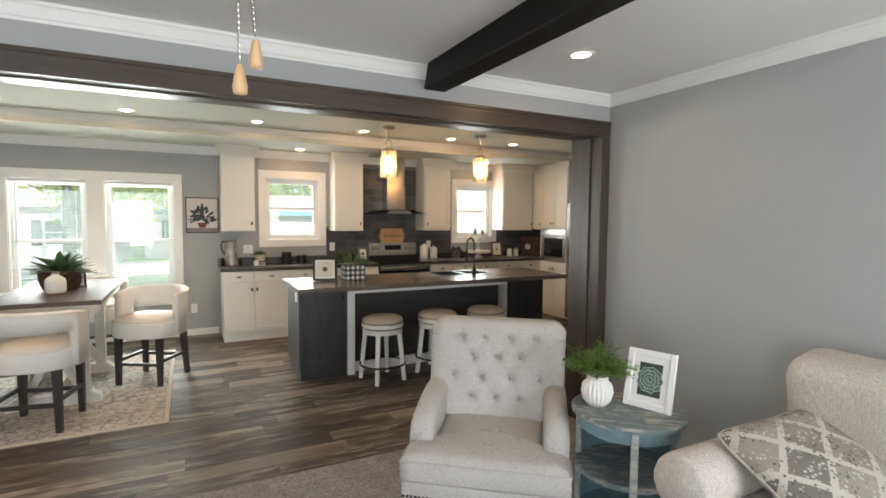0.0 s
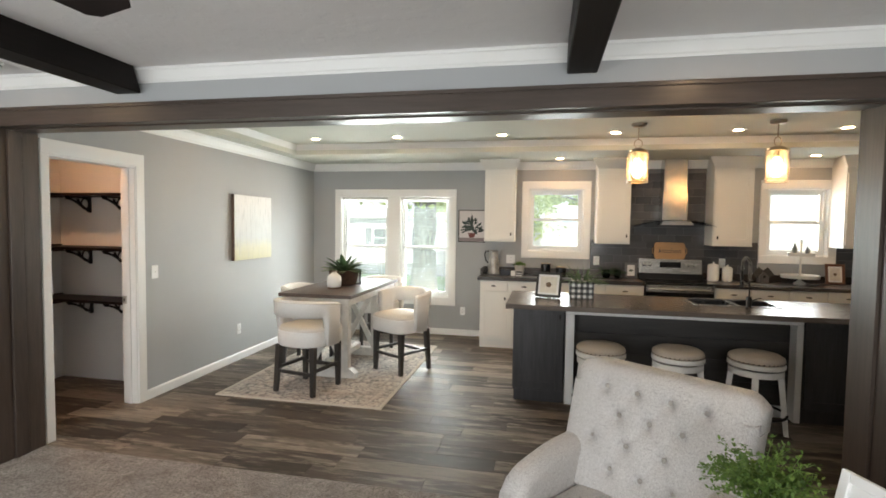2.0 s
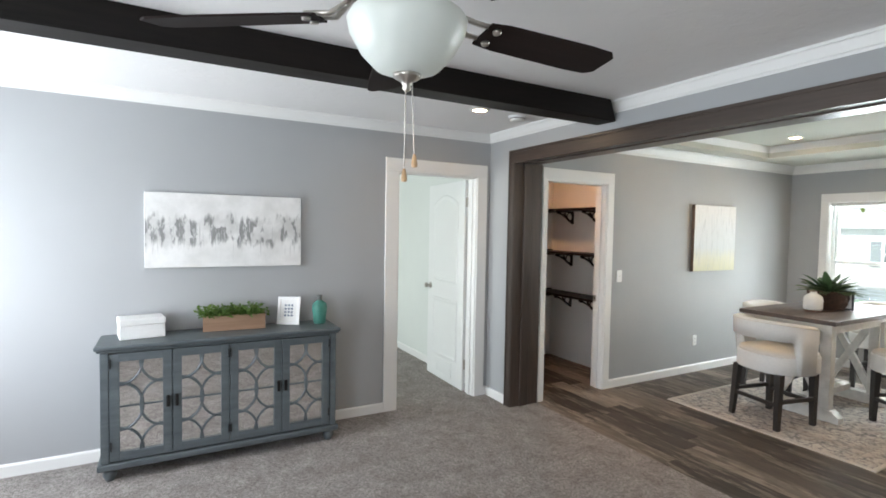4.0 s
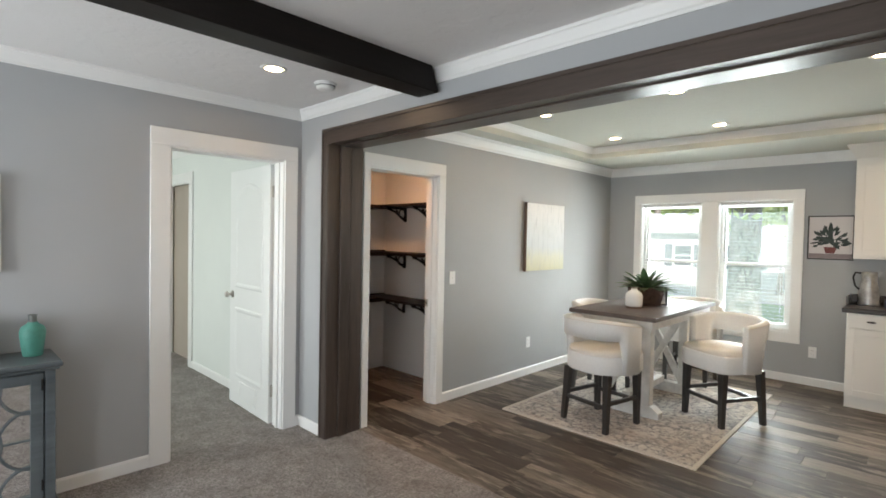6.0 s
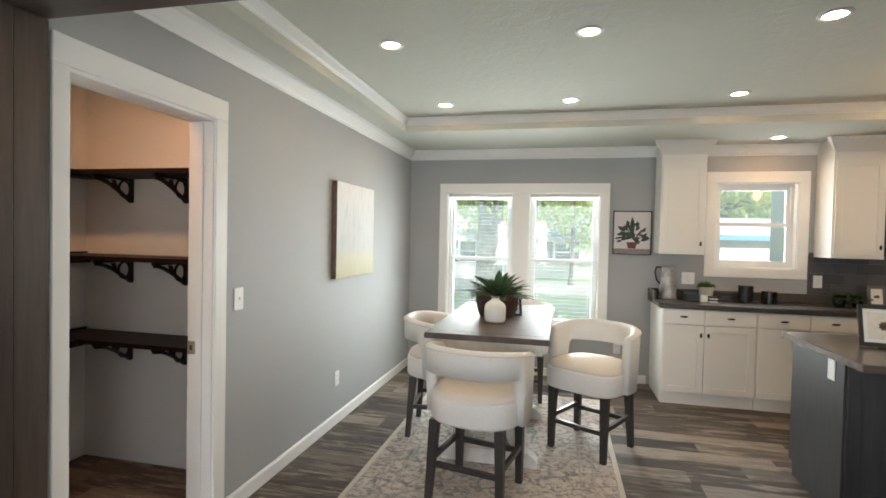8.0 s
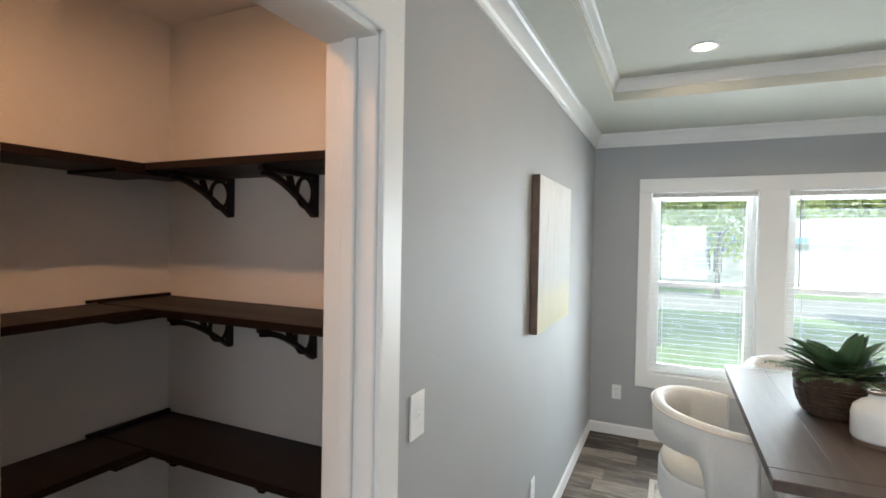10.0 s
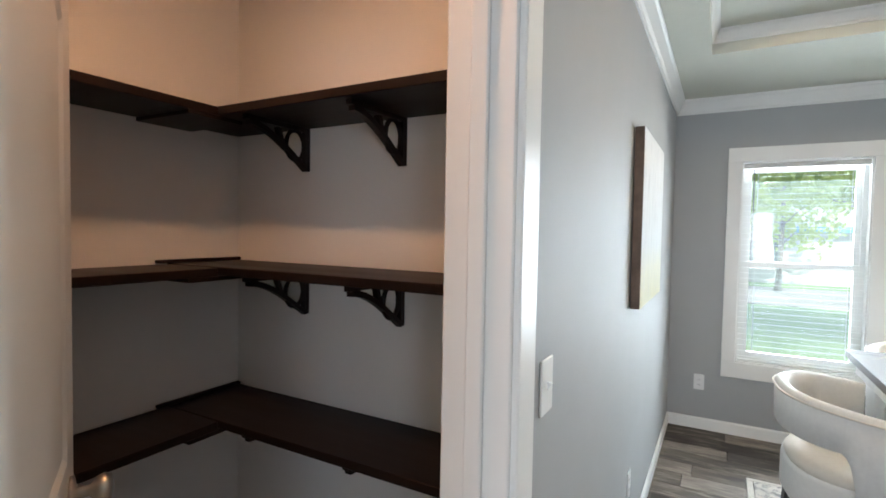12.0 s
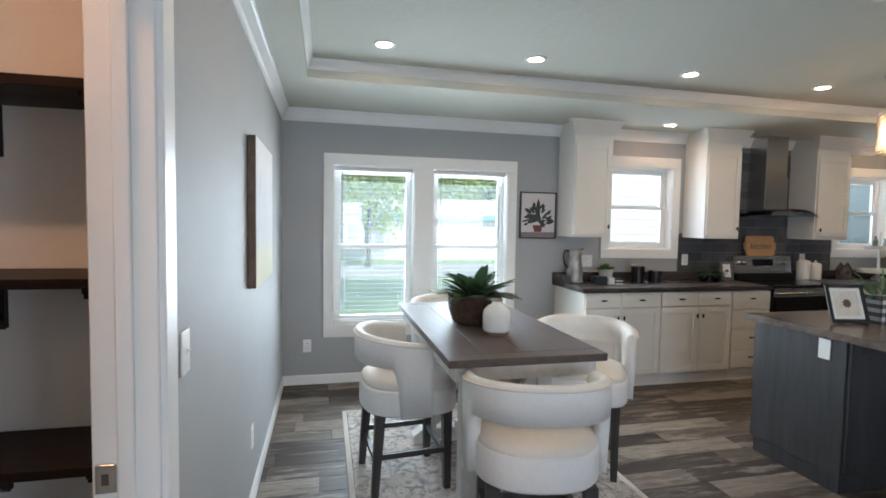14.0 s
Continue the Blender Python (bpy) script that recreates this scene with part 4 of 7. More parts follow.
def upper(x0, x1, name="wall_cabinet", hinge_left=True, y0=6.648):
    t = cabinet(name, ID, x0, x1, y0, BY - 0.003, 1.367, 2.300, [("door", x0 + 0.012, x1 - 0.012, 1.385, 2.225, (x1 - 0.045) if hinge_left else (x0 + 0.045), 1.455)], M_CAB, "white shaker wall cabinet with one door", "white wall cabinets")
    part("light_rail", box(x0 - 0.002, x1 + 0.002, y0 - 0.006, BY - 0.004, 1.353, 1.367, 0.002), M_CAB, t)
    poly = [(y0, 2.30), (y0 - 0.012, 2.30), (y0 - 0.02, 2.32), (y0 - 0.055, 2.385), (y0 - 0.07, 2.41), (y0 - 0.07, SOF), (y0, SOF)]
    bm = prism(poly, 0, x0 - 0.07, x1 + 0.07)
    for v in bm.verts:
        k = (v.co.z - 2.30) / (SOF - 2.30)
        edge = x0 if v.co.x < (x0 + x1) / 2 else x1
        v.co.x = edge + (v.co.x - edge) * min(1, max(0, k * 1.1))
    part("crown", bm, M_CAB, t)
    part("filler", box(x0, x1, y0, BY - 0.003, 2.30, SOF - 0.002), M_CAB, t)
    return t


upper(0.775, 1.172)
upper(2.208, 2.612)
upper(3.566, 4.006, hinge_left=False)
upper(4.970, 5.575)
cabinet("return_wall_cabinet", pose(5.60, 6.645, 0, 0, 0, -90), 0.0, 0.262, 0.0, 0.54, 1.367, SOF - 0.002, [("door", 0.005, 0.257, 1.385, 2.28, 0.22, 1.455)], M_CAB, "narrow white shaker wall cabinet on the end wall", "white wall cabinets")

# oven tower with a built-in microwave on the end wall
TM = pose(5.55, 6.378, 0, 0, 0, -90)
tower = cabinet("tall_cabinet", TM, 0, 0.65, 0.0, 0.59, 0, SOF - 0.002, [("door", 0.008, 0.323, 0.13, 0.83, 0.29, 0.76), ("door", 0.327, 0.642, 0.13, 0.83, 0.36, 0.76), ("door", 0.008, 0.323, 1.40, 2.33, 0.29, 1.47), ("door", 0.327, 0.642, 1.40, 2.33, 0.36, 1.47)], M_CAB, "tall white cabinet holding a built-in microwave", "", 0.10, 0.02)
mw = empty("microwave", TM, "built-in stainless microwave with a black glass door", "microwave")
part("trim_frame", boxes((0.03, 0.62, -0.012, -0.001, 0.865, 0.905), (0.03, 0.62, -0.012, -0.001, 1.285, 1.385), (0.03, 0.085, -0.012, -0.001, 0.905, 1.285), (0.575, 0.62, -0.012, -0.001, 0.905, 1.285), bevel=0.002), M_STEELX, mw)
part("door", box(0.087, 0.573, -0.018, -0.001, 0.907, 1.283, 0.004), M_STEELX, mw)
part("door_glass", box(0.115, 0.50, -0.022, -0.018, 0.95, 1.24, 0.003), M_BGLASS, mw)
part("control_panel", box(0.505, 0.56, -0.021, -0.018, 0.95, 1.24, 0.002), M_BGLASS, mw)

fr = empty("refrigerator", pose(0, 0, 0), "stainless steel side-by-side refrigerator", "refrigerator")
part("body", box(5.46, 6.13, 4.66, 5.57, 0.03, 1.775, 0.006), plain("grey_fridge_side", (0.16, 0.16, 0.165), 0.4, 0.3), fr)
for a, b, hy in ((4.665, 5.11, 5.06), (5.12, 5.565, 5.17)):
    d = part("door", box(5.385, 5.455, a, b, 0.08, 1.775, 0.012, 2), M_STEEL, fr)
    part("handle", tube([(5.384, hy, 0.55), (5.34, hy, 0.58), (5.34, hy, 1.42), (5.384, hy, 1.45)], 0.010, 8), M_STEEL, d, "", True)
part("dispenser", box(5.378, 5.386, 5.27, 5.47, 0.95, 1.32, 0.003), M_BGLASS, fr)
part("foot_grille", box(5.45, 5.50, 4.67, 5.56, 0.0, 0.07), M_BLACK, fr)

# tiled backsplash
bs = structure("wall_backsplash", boxes((2.165, 4.190, BY - 0.006, BY - 0.0005, 0.99, 1.37), (2.614, 3.564, BY - 0.006, BY - 0.0005, 1.37, SOF - 0.10), (5.06, KRX - 0.01, BY - 0.006, BY - 0.0005, 0.99, 1.37)), M_GROUT, "dark grey glazed tile backsplash", "backsplash")


def tiles():
    tw, th = 0.20, 0.10
    me = bpy.data.meshes.new("tile")
    bm = box(-tw / 2 + 0.002, tw / 2 - 0.002, -0.006, 0, -th / 2 + 0.002, th / 2 - 0.002, 0.0015)
    bmesh.ops.recalc_face_normals(bm, faces=bm.faces)
    bm.to_mesh(me)
    bm.free()
    me.materials.append(M_TILE)
    for x0, x1, z0, z1 in ((2.166, 4.188, 0.996, 1.37), (2.616, 3.562, 1.37, SOF - 0.10), (5.06, 6.06, 0.996, 1.37)):
        row, z = 0, z0 + th / 2
        while z + th / 2 <= z1 + 0.03:
            x = x0 + tw / 2 - (tw / 2 if row % 2 else 0)
            while x - tw / 2 < x1 - 0.02:
                a, b = max(x - tw / 2, x0), min(x + tw / 2, x1)
                o = new("tile", me)
                o.parent = bs
                o.location = ((a + b) / 2, BY - 0.006, z)
                o.scale = ((b - a) / tw, 1, 1)
                x += tw
            z += th
            row += 1


# range
rg = empty("range", ID, "stainless electric range with a black glass top", "range")
part("body", box(2.762, 3.524, 6.375, 6.90, 0.02, 0.895, 0.003), M_BLACK, rg)
part("cooktop", box(2.758, 3.528, 6.335, 6.88, 0.895, 0.915, 0.004), M_BGLASS, rg)
od = part("oven_door", box(2.766, 3.520, 6.335, 6.374, 0.22, 0.885, 0.004), M_BGLASS, rg)
part("door_trim", box(2.766, 3.520, 6.330, 6.336, 0.80, 0.885, 0.002), M_STEELX, od)
part("handle", tube([(2.80, 6.334, 0.835), (2.80, 6.29, 0.84), (3.486, 6.29, 0.84), (3.486, 6.334, 0.835)], 0.011, 8), M_STEELX, od, "stainless bar handle", True)
part("storage_drawer", box(2.766, 3.520, 6.335, 6.374, 0.06, 0.21, 0.004), M_STEELX, rg)
bg = part("backguard", prism([(6.83, 0.915), (6.86, 1.165), (6.945, 1.165), (6.945, 0.915)], 0, 2.765, 3.520), M_STEELX, rg, "stainless control backguard")
part("backguard_base", box(2.765, 3.520, 6.80, 6.94, 0.916, 0.985), M_BLACK, rg)
part("display", box(3.02, 3.27, 6.838, 6.852, 1.06, 1.13, 0.002), M_BGLASS, bg)
for x in (2.83, 2.90, 3.36, 3.44):
    part("knob", lathe([(0, 0), (0.022, 0), (0.020, 0.018), (0.008, 0.022), (0, 0.022)], 16, pose(x, 6.850, 1.09, 83, 0, 0)), M_STEEL, bg, "", True)
for x, y, r in ((2.95, 6.48, 0.09), (3.33, 6.48, 0.11), (2.95, 6.72, 0.07), (3.33, 6.72, 0.08)):
    part("burner_ring", lathe([(r - 0.004, 0.9152), (r, 0.9156), (r, 0.9152)], 24, pose(x, y, 0)), plain("burner_print", (0.12, 0.12, 0.12), 0.2), rg)

# chimney hood with a curved glass wing
hd = empty("range_hood", ID, "stainless chimney range hood with a curved glass canopy", "range hood")
part("chimney_upper", box(3.015, 3.285, 6.74, BY - 0.007, 2.0, SOF - 0.003, 0.002), M_STEEL, hd)
part("chimney_lower", box(3.005, 3.295, 6.73, BY - 0.007, 1.66, 2.0, 0.002), M_STEEL, hd)
part("motor_box", prism([(2.955, 1.60), (3.345, 1.60), (3.295, 1.66), (3.005, 1.66)], 1, 6.60, BY - 0.008), M_STEEL, hd)
bm = bmesh.new()
n = 16
grid = []
for i in range(n + 1):
    u = -1 + 2 * i / n
    x = 3.15 + u * 0.46
    z = 1.655 - 0.075 * u * u
    y0 = 6.50 + 0.13 * u * u
    grid.append([bm.verts.new((x, yy, zz)) for yy, zz in ((y0, z), (BY - 0.01, z), (BY - 0.01, z + 0.007), (y0, z + 0.007))])
for a, b in zip(grid, grid[1:]):
    for k in range(4):
        j = (k + 1) % 4
        bm.faces.new((a[k], a[j], b[j], b[k]))
bm.faces.new(grid[0])
bm.faces.new(grid[-1][::-1])
part("glass_canopy", bm, glass_mat("smoked_glass", (0.55, 0.58, 0.60)), hd, "smoked curved glass", True)

# island
isl = empty("kitchen_island", ID, "charcoal stained kitchen island with white-trimmed seating recess", "kitchen island")
IY0, IY1 = 4.515, 5.11
part("end_cabinet", box(1.305, 1.752, IY0, IY1, 0.10, 0.866, 0.002), M_ISL, isl)
part("end_cabinet", box(3.625, 4.13, IY0, IY1, 0.10, 0.866, 0.002), M_ISL, isl)
part("middle_body", box(1.752, 3.625, 4.64, IY1, 0.0, 0.60), M_ISL, isl)
part("back_panel", box(1.752, 3.625, 4.64, 4.66, 0.60, 0.866), M_ISL, isl)
part("toe_kick", box(1.318, 1.752, IY0 + 0.012, IY1 - 0.02, 0, 0.10), M_ISL, isl)
part("toe_kick", box(3.625, 4.118, IY0 + 0.012, IY1 - 0.02, 0, 0.10), M_ISL, isl)
for a, b in ((1.315, 1.742), (3.635, 4.12)):
    bm = bmesh.new()
    add_shaker(bm, a, b, 0.12, 0.852, IY0 - 0.020, 0.062)
    d = part("door", bm, M_ISL, isl)
    pull(d, b - 0.03, IY0 - 0.020, 0.775, True)
for i in range(4):
    part("plank_panel", box(1.838, 3.568, 4.612, 4.636, 0.098 + i * 0.178, 0.274 + i * 0.178, 0.002), M_ISLPANEL, isl)
part("white_post", box(1.762, 1.836, 4.50, 4.638, 0.0, 0.798, 0.003), M_WHITE, isl, "white painted post")
part("white_post", box(3.570, 3.618, 4.50, 4.638, 0.0, 0.798, 0.003), M_WHITE, isl, "white painted post")
part("white_rail", box(1.762, 3.618, 4.50, 4.638, 0.80, 0.852, 0.003), M_WHITE, isl, "white painted rail")
part("white_base", box(1.838, 3.568, 4.60, 4.638, 0.0, 0.096, 0.003), M_WHITE, isl, "white painted baseboard")
part("outlet_plate", box(1.298, 1.3045, 4.60, 4.67, 0.735, 0.85, 0.002), M_VINYL, isl, "white outlet plate")
it = empty("island_countertop", ID, "brown-grey wood-look laminate island countertop", "countertop")
SX0, SX1, SY0, SY1 = 2.86, 3.54, 4.68, 5.06
part("top", boxes((1.258, SX0, 4.262, 5.145, 0.868, 0.906), (SX1, 4.28, 4.262, 5.145, 0.868, 0.906), (SX0, SX1, 4.262, SY0, 0.868, 0.906), (SX0, SX1, SY1, 5.145, 0.868, 0.906)), M_ISLTOP, it)
part("edge_band", boxes((1.252, 1.2575, 4.262, 5.145, 0.866, 0.9055), (1.252, 4.286, 4.255, 4.2615, 0.866, 0.9055), (4.2805, 4.286, 4.262, 5.145, 0.866, 0.9055), bevel=0.002), M_ISLTOP, it)
sk = empty("sink", ID, "dark double-bowl drop-in sink", "sink")
M_SINK = plain("graphite_sink", (0.055, 0.055, 0.058), 0.25, 0.3)
part("rim", boxes((SX0 - 0.015, SX1 + 0.015, SY0 - 0.015, SY0 + 0.012, 0.9065, 0.912), (SX0 - 0.015, SX1 + 0.015, SY1 - 0.012, SY1 + 0.015, 0.9065, 0.912), (SX0 - 0.015, SX0 + 0.012, SY0 + 0.012, SY1 - 0.012, 0.9065, 0.912), (SX1 - 0.012, SX1 + 0.015, SY0 + 0.012, SY1 - 0.012, 0.9065, 0.912), (3.19, 3.215, SY0 + 0.012, SY1 - 0.012, 0.895, 0.911)), M_STEELX, sk)
for a, b in ((SX0 + 0.002, 3.19), (3.215, SX1 - 0.002)):
    part("bowl", boxes((a, b, SY0 + 0.002, SY1 - 0.002, 0.68, 0.69), (a, a + 0.006, SY0 + 0.002, SY1 - 0.002, 0.69, 0.906), (b - 0.006, b, SY0 + 0.002, SY1 - 0.002, 0.69, 0.906), (a, b, SY0 + 0.002, SY0 + 0.008, 0.69, 0.906), (a, b, SY1 - 0.008, SY1 - 0.002, 0.69, 0.906)), M_SINK, sk)
fc = empty("faucet", pose(3.255, 4.63, 0.906), "black spring pull-down kitchen faucet", "faucet")
part("base", lathe([(0, 0), (0.028, 0), (0.028, 0.006), (0.021, 0.012), (0.021, 0.085), (0.017, 0.095), (0.0, 0.095)], 18), M_BLACK, fc, "", True)
part("lever", tube([(0.02, 0, 0.06), (0.06, 0, 0.075), (0.095, 0, 0.085)], [0.007, 0.005, 0.004], 8), M_BLACK, fc, "", True)
arc = [(0, 0, 0.09), (0, 0, 0.24), (0, 0.005, 0.33)] + [(0, 0.085 - 0.085 * math.cos(a), 0.34 + 0.075 * math.sin(a)) for a in [math.pi * i / 10 for i in range(1, 10)]] + [(0, 0.17, 0.33), (0, 0.17, 0.25)]
part("hose", tube(arc, 0.006, 8), M_BLACK, fc, "", True)
coil = []
lens = [0.0]
for p, q in zip(arc, arc[1:]):
    lens.append(lens[-1] + (Vector(q) - Vector(p)).length)
for i in range(330):
    s = lens[-1] * (0.22 + 0.70 * i / 329)
    k = max(j for j in range(len(lens)) if lens[j] <= s)
    k = min(k, len(arc) - 2)
    f = (s - lens[k]) / (lens[k + 1] - lens[k])
    p, q = Vector(arc[k]), Vector(arc[k + 1])
    d = (q - p).normalized()
    u = Vector((1, 0, 0))
    w = d.cross(u)
    a = i * 2 * math.pi / 10
    coil.append(p.lerp(q, f) + 0.0125 * (math.cos(a) * u + math.sin(a) * w))
part("spring", tube(coil, 0.0022, 4), M_STEEL, fc, "steel spring coil", True)
part("spray_head", lathe([(0.0, 0.14), (0.017, 0.14), (0.018, 0.16), (0.013, 0.22), (0.012, 0.27), (0.0, 0.27)], 14, pose(0, 0.17, 0)), M_BLACK, fc, "", True)
part("dock_arm", tube([(0, 0, 0.20), (0, 0.155, 0.21)], 0.006, 8), M_BLACK, fc, "", True)


# bar stools
M_STOOLW = plain("white_stool_paint", (0.78, 0.77, 0.74), 0.4, var=0.05, bump=0.05)
M_SEATFAB = fabric("beige_linen_seat", (0.42, 0.36, 0.30), (0.60, 0.53, 0.45), 200, 0.2)
M_NAIL = plain("dark_nail", (0.05, 0.04, 0.035), 0.35, 0.8)


def stool(m):
    t = empty("bar_stool", m, "white backless bar stool with a round beige nailhead seat", "stool", "bar stools at the island")
    part("seat_cushion", lathe([(0, 0.672), (0.10, 0.670), (0.155, 0.662), (0.180, 0.645), (0.187, 0.625), (0.185, 0.602), (0.0, 0.602)], 32), M_SEATFAB, t, "beige linen cushion", True)
    bm = bmesh.new()
    for i in range(36):
        a = 2 * math.pi * i / 36
        bmesh.ops.create_icosphere(bm, subdivisions=1, radius=0.0065, matrix=pose(0.186 * math.cos(a), 0.186 * math.sin(a), 0.612))
    part("nailhead_trim", bm, M_NAIL, t, "dark round nailheads")
    part("seat_ring", lathe([(0.0, 0.60), (0.188, 0.60), (0.190, 0.595), (0.190, 0.565), (0.184, 0.560), (0.0, 0.560)], 32), M_STOOLW, t, "", False)
    part("swivel", lathe([(0.0, 0.559), (0.155, 0.559), (0.155, 0.545), (0.0, 0.545)], 24), M_NAIL, t)
    part("apron", lathe([(0.0, 0.544), (0.180, 0.544), (0.182, 0.50), (0.176, 0.495), (0.0, 0.495)], 32), M_STOOLW, t)
    for i in range(4):
        a = math.radians(45 + 90 * i)
        c, s = math.cos(a), math.sin(a)
        bm = bmesh.new()
        vs = []
        for r, z, w in ((0.155, 0.53, 0.020), (0.205, 0.0, 0.016)):
            vs.append([bm.verts.new((r * c + (u * c - v * s) * w, r * s + (u * s + v * c) * w, z)) for u, v in ((-1, -1), (1, -1), (1, 1), (-1, 1))])
        for k in range(4):
            j = (k + 1) % 4
            bm.faces.new((vs[0][k], vs[0][j], vs[1][j], vs[1][k]))
        bm.faces.new(vs[0])
        bm.faces.new(vs[1])
        part("leg", bm, M_STOOLW, t)
    part("foot_ring", tube([(0.205 * math.cos(2 * math.pi * i / 32), 0.205 * math.sin(2 * math.pi * i / 32), 0.17) for i in range(32)], 0.010, 8, True), M_BLACK, t, "black metal foot ring", True)
    return t


st = stool(pose(2.035, 4.27, 0, 0, 0, 12) @ Matrix.Diagonal((1.04, 1.04, 0.915, 1)))
copy_thing(st, pose(2.63, 4.29, 0, 0, 0, 40))
copy_thing(st, pose(3.19, 4.27, 0, 0, 0, 25))

# pendants over the island
M_PBRASS = steel("aged_nickel", (0.46, 0.40, 0.33), 0.3)
M_BULB = glow("pendant_bulb", (1.0, 0.58, 0.26), 34.0)
M_SEEDED = glass_mat("seeded_glass", (1.0, 0.93, 0.82), 0.25, haze=0.12)


def pendant(m):
    t = empty("pendant_light", m, "glass lantern pendant with a nickel cage, lit warm", "pendant light", "pendants over the island")
    part("canopy", lathe([(0, 0), (0.062, 0), (0.062, -0.012), (0.050, -0.024), (0.010, -0.030), (0, -0.030)], 20), M_PBRASS, t, "", True)
    part("stem", tube([(0, 0, -0.028), (0, 0, -0.125)], 0.005, 8), M_PBRASS, t)
    part("loop", tube([(0.032 * math.cos(2 * math.pi * i / 18), 0, -0.155 + 0.034 * math.sin(2 * math.pi * i / 18)) for i in range(18)], 0.004, 6, True), M_PBRASS, t)
    part("top_cap", lathe([(0, -0.188), (0.03, -0.19), (0.055, -0.20), (0.074, -0.215), (0.076, -0.225), (0, -0.225)], 20), M_PBRASS, t, "", True)
    part("glass_cylinder", lathe([(0.066, -0.225), (0.072, -0.24), (0.072, -0.43), (0.064, -0.445), (0.061, -0.445), (0.069, -0.43), (0.069, -0.24), (0.063, -0.225)], 28), M_SEEDED, t, "seeded clear glass").visible_shadow = False
    for i in range(6):
        for sgn in (-1, 1):
            a0 = i * math.pi / 3
            pts = []
            for k in range(9):
                s = k / 8
                a = a0 + sgn * math.pi / 3 * s
                r = 0.080 + 0.006 * math.sin(math.pi * s)
                pts.append((r * math.cos(a), r * math.sin(a), -0.215 - 0.235 * s))
            part("cage_wire", tube(pts, 0.0022, 5), M_PBRASS, t)
    for z, r in ((-0.222, 0.082), (-0.455, 0.083), (-0.435, 0.082)):
        part("cage_ring", tube([(r * math.cos(2 * math.pi * i / 24), r * math.sin(2 * math.pi * i / 24), z) for i in range(24)], 0.004, 6, True), M_PBRASS, t)
    part("socket", lathe([(0, -0.225), (0.018, -0.225), (0.018, -0.275), (0, -0.275)], 14), M_PBRASS, t)
    part("bulb", lathe([(0, -0.262), (0.016, -0.268), (0.036, -0.31), (0.043, -0.36), (0.036, -0.40), (0.016, -0.418), (0, -0.42)], 16), M_BULB, t, "glowing warm bulb", True)
    return t


pn = pendant(pose(2.42, 5.13, TRAY) @ Matrix.Diagonal((1.14, 1.14, 1.22, 1)))
copy_thing(pn, pose(3.62, 5.13, TRAY, 0, 0, 20))

# ---- dining ----
M_TABTOP = grain("grey_brown_table_top", (0.038, 0.026, 0.021), (0.115, 0.081, 0.066), 1, 0.52, 40, 14, 0.08)
M_TABLEG = plain("whitewashed_wood", (0.66, 0.64, 0.60), 0.5, var=0.10, scale=18, bump=0.1)


def beam_between(bm, p, q, w, d):
    """A square bar from p to q."""
    p, q = Vector(p), Vector(q)
    z = (q - p).normalized()
    x = Vector((1, 0, 0)) if abs(z.x) < 0.9 else Vector((0, 1, 0))
    y = z.cross(x).normalized()
    x = y.cross(z)
    vs = [[bm.verts.new(c + x * a * w / 2 + y * b * d / 2) for a, b in ((-1, -1), (1, -1), (1, 1), (-1, 1))] for c in (p, q)]
    for k in range(4):
        j = (k + 1) % 4
        bm.faces.new((vs[0][k], vs[0][j], vs[1][j], vs[1][k]))
    bm.faces.new(vs[0][::-1])
    bm.faces.new(vs[1])


def dining_table():
    t = empty("dining_table", pose(-0.575, 5.175, 0), "counter-height farmhouse table with dark plank top and white trestle", "table")
    xs = [-0.372, -0.186, 0.0, 0.186, 0.372]
    for a, b in zip(xs, xs[1:]):
        part("top_plank", box(a + 0.0004, b - 0.0004, -0.665, 0.665, 0.855, 0.890, 0.0009), M_TABTOP, t)
    for a, b in ((-0.757, -0.667), (0.667, 0.757)):
        part("breadboard_end", box(-0.372, 0.372, a, b, 0.855, 0.890, 0.003), M_TABTOP, t)
    part("apron", boxes((-0.335, 0.335, -0.72, -0.70, 0.785, 0.853), (-0.335, 0.335, 0.70, 0.72, 0.785, 0.853), (-0.335, -0.315, -0.70, 0.70, 0.785, 0.853), (0.315, 0.335, -0.70, 0.70, 0.785, 0.853)), M_TABLEG, t, "white distressed apron")
    for y in (-0.44, 0.44):
        part("trestle_post", box(-0.235, -0.155, y - 0.04, y + 0.04, 0.10, 0.80, 0.004), M_TABLEG, t)
        part("trestle_post", box(0.155, 0.235, y - 0.04, y + 0.04, 0.10, 0.80, 0.004), M_TABLEG, t)
        for s in (-1, 1):
            bm = bmesh.new()
            beam_between(bm, (s * 0.165, y + s * 0.012, 0.14), (-s * 0.165, y + s * 0.012, 0.76), 0.055, 0.04)
            part("cross_brace", bm, M_TABLEG, t)
        part("foot", prism([(-0.31, 0.012), (-0.31, 0.06), (-0.25, 0.105), (0.25, 0.105), (0.31, 0.06), (0.31, 0.012)], 1, y - 0.045, y + 0.045), M_TABLEG, t)
        part("top_bearer", box(-0.31, 0.31, y - 0.035, y + 0.035, 0.785, 0.853, 0.003), M_TABLEG, t)
    part("stretcher", box(-0.035, 0.035, -0.40, 0.40, 0.105, 0.165, 0.003), M_TABLEG, t)
    return t


dining_table()

M_LEATHER = plain("cream_upholstery", (0.77, 0.755, 0.725), 0.55, var=0.03, scale=60, bump=0.06)
M_SEATCREAM = plain("cream_seat_upholstery", (0.72, 0.67, 0.60), 0.6, var=0.03, scale=60, bump=0.06)
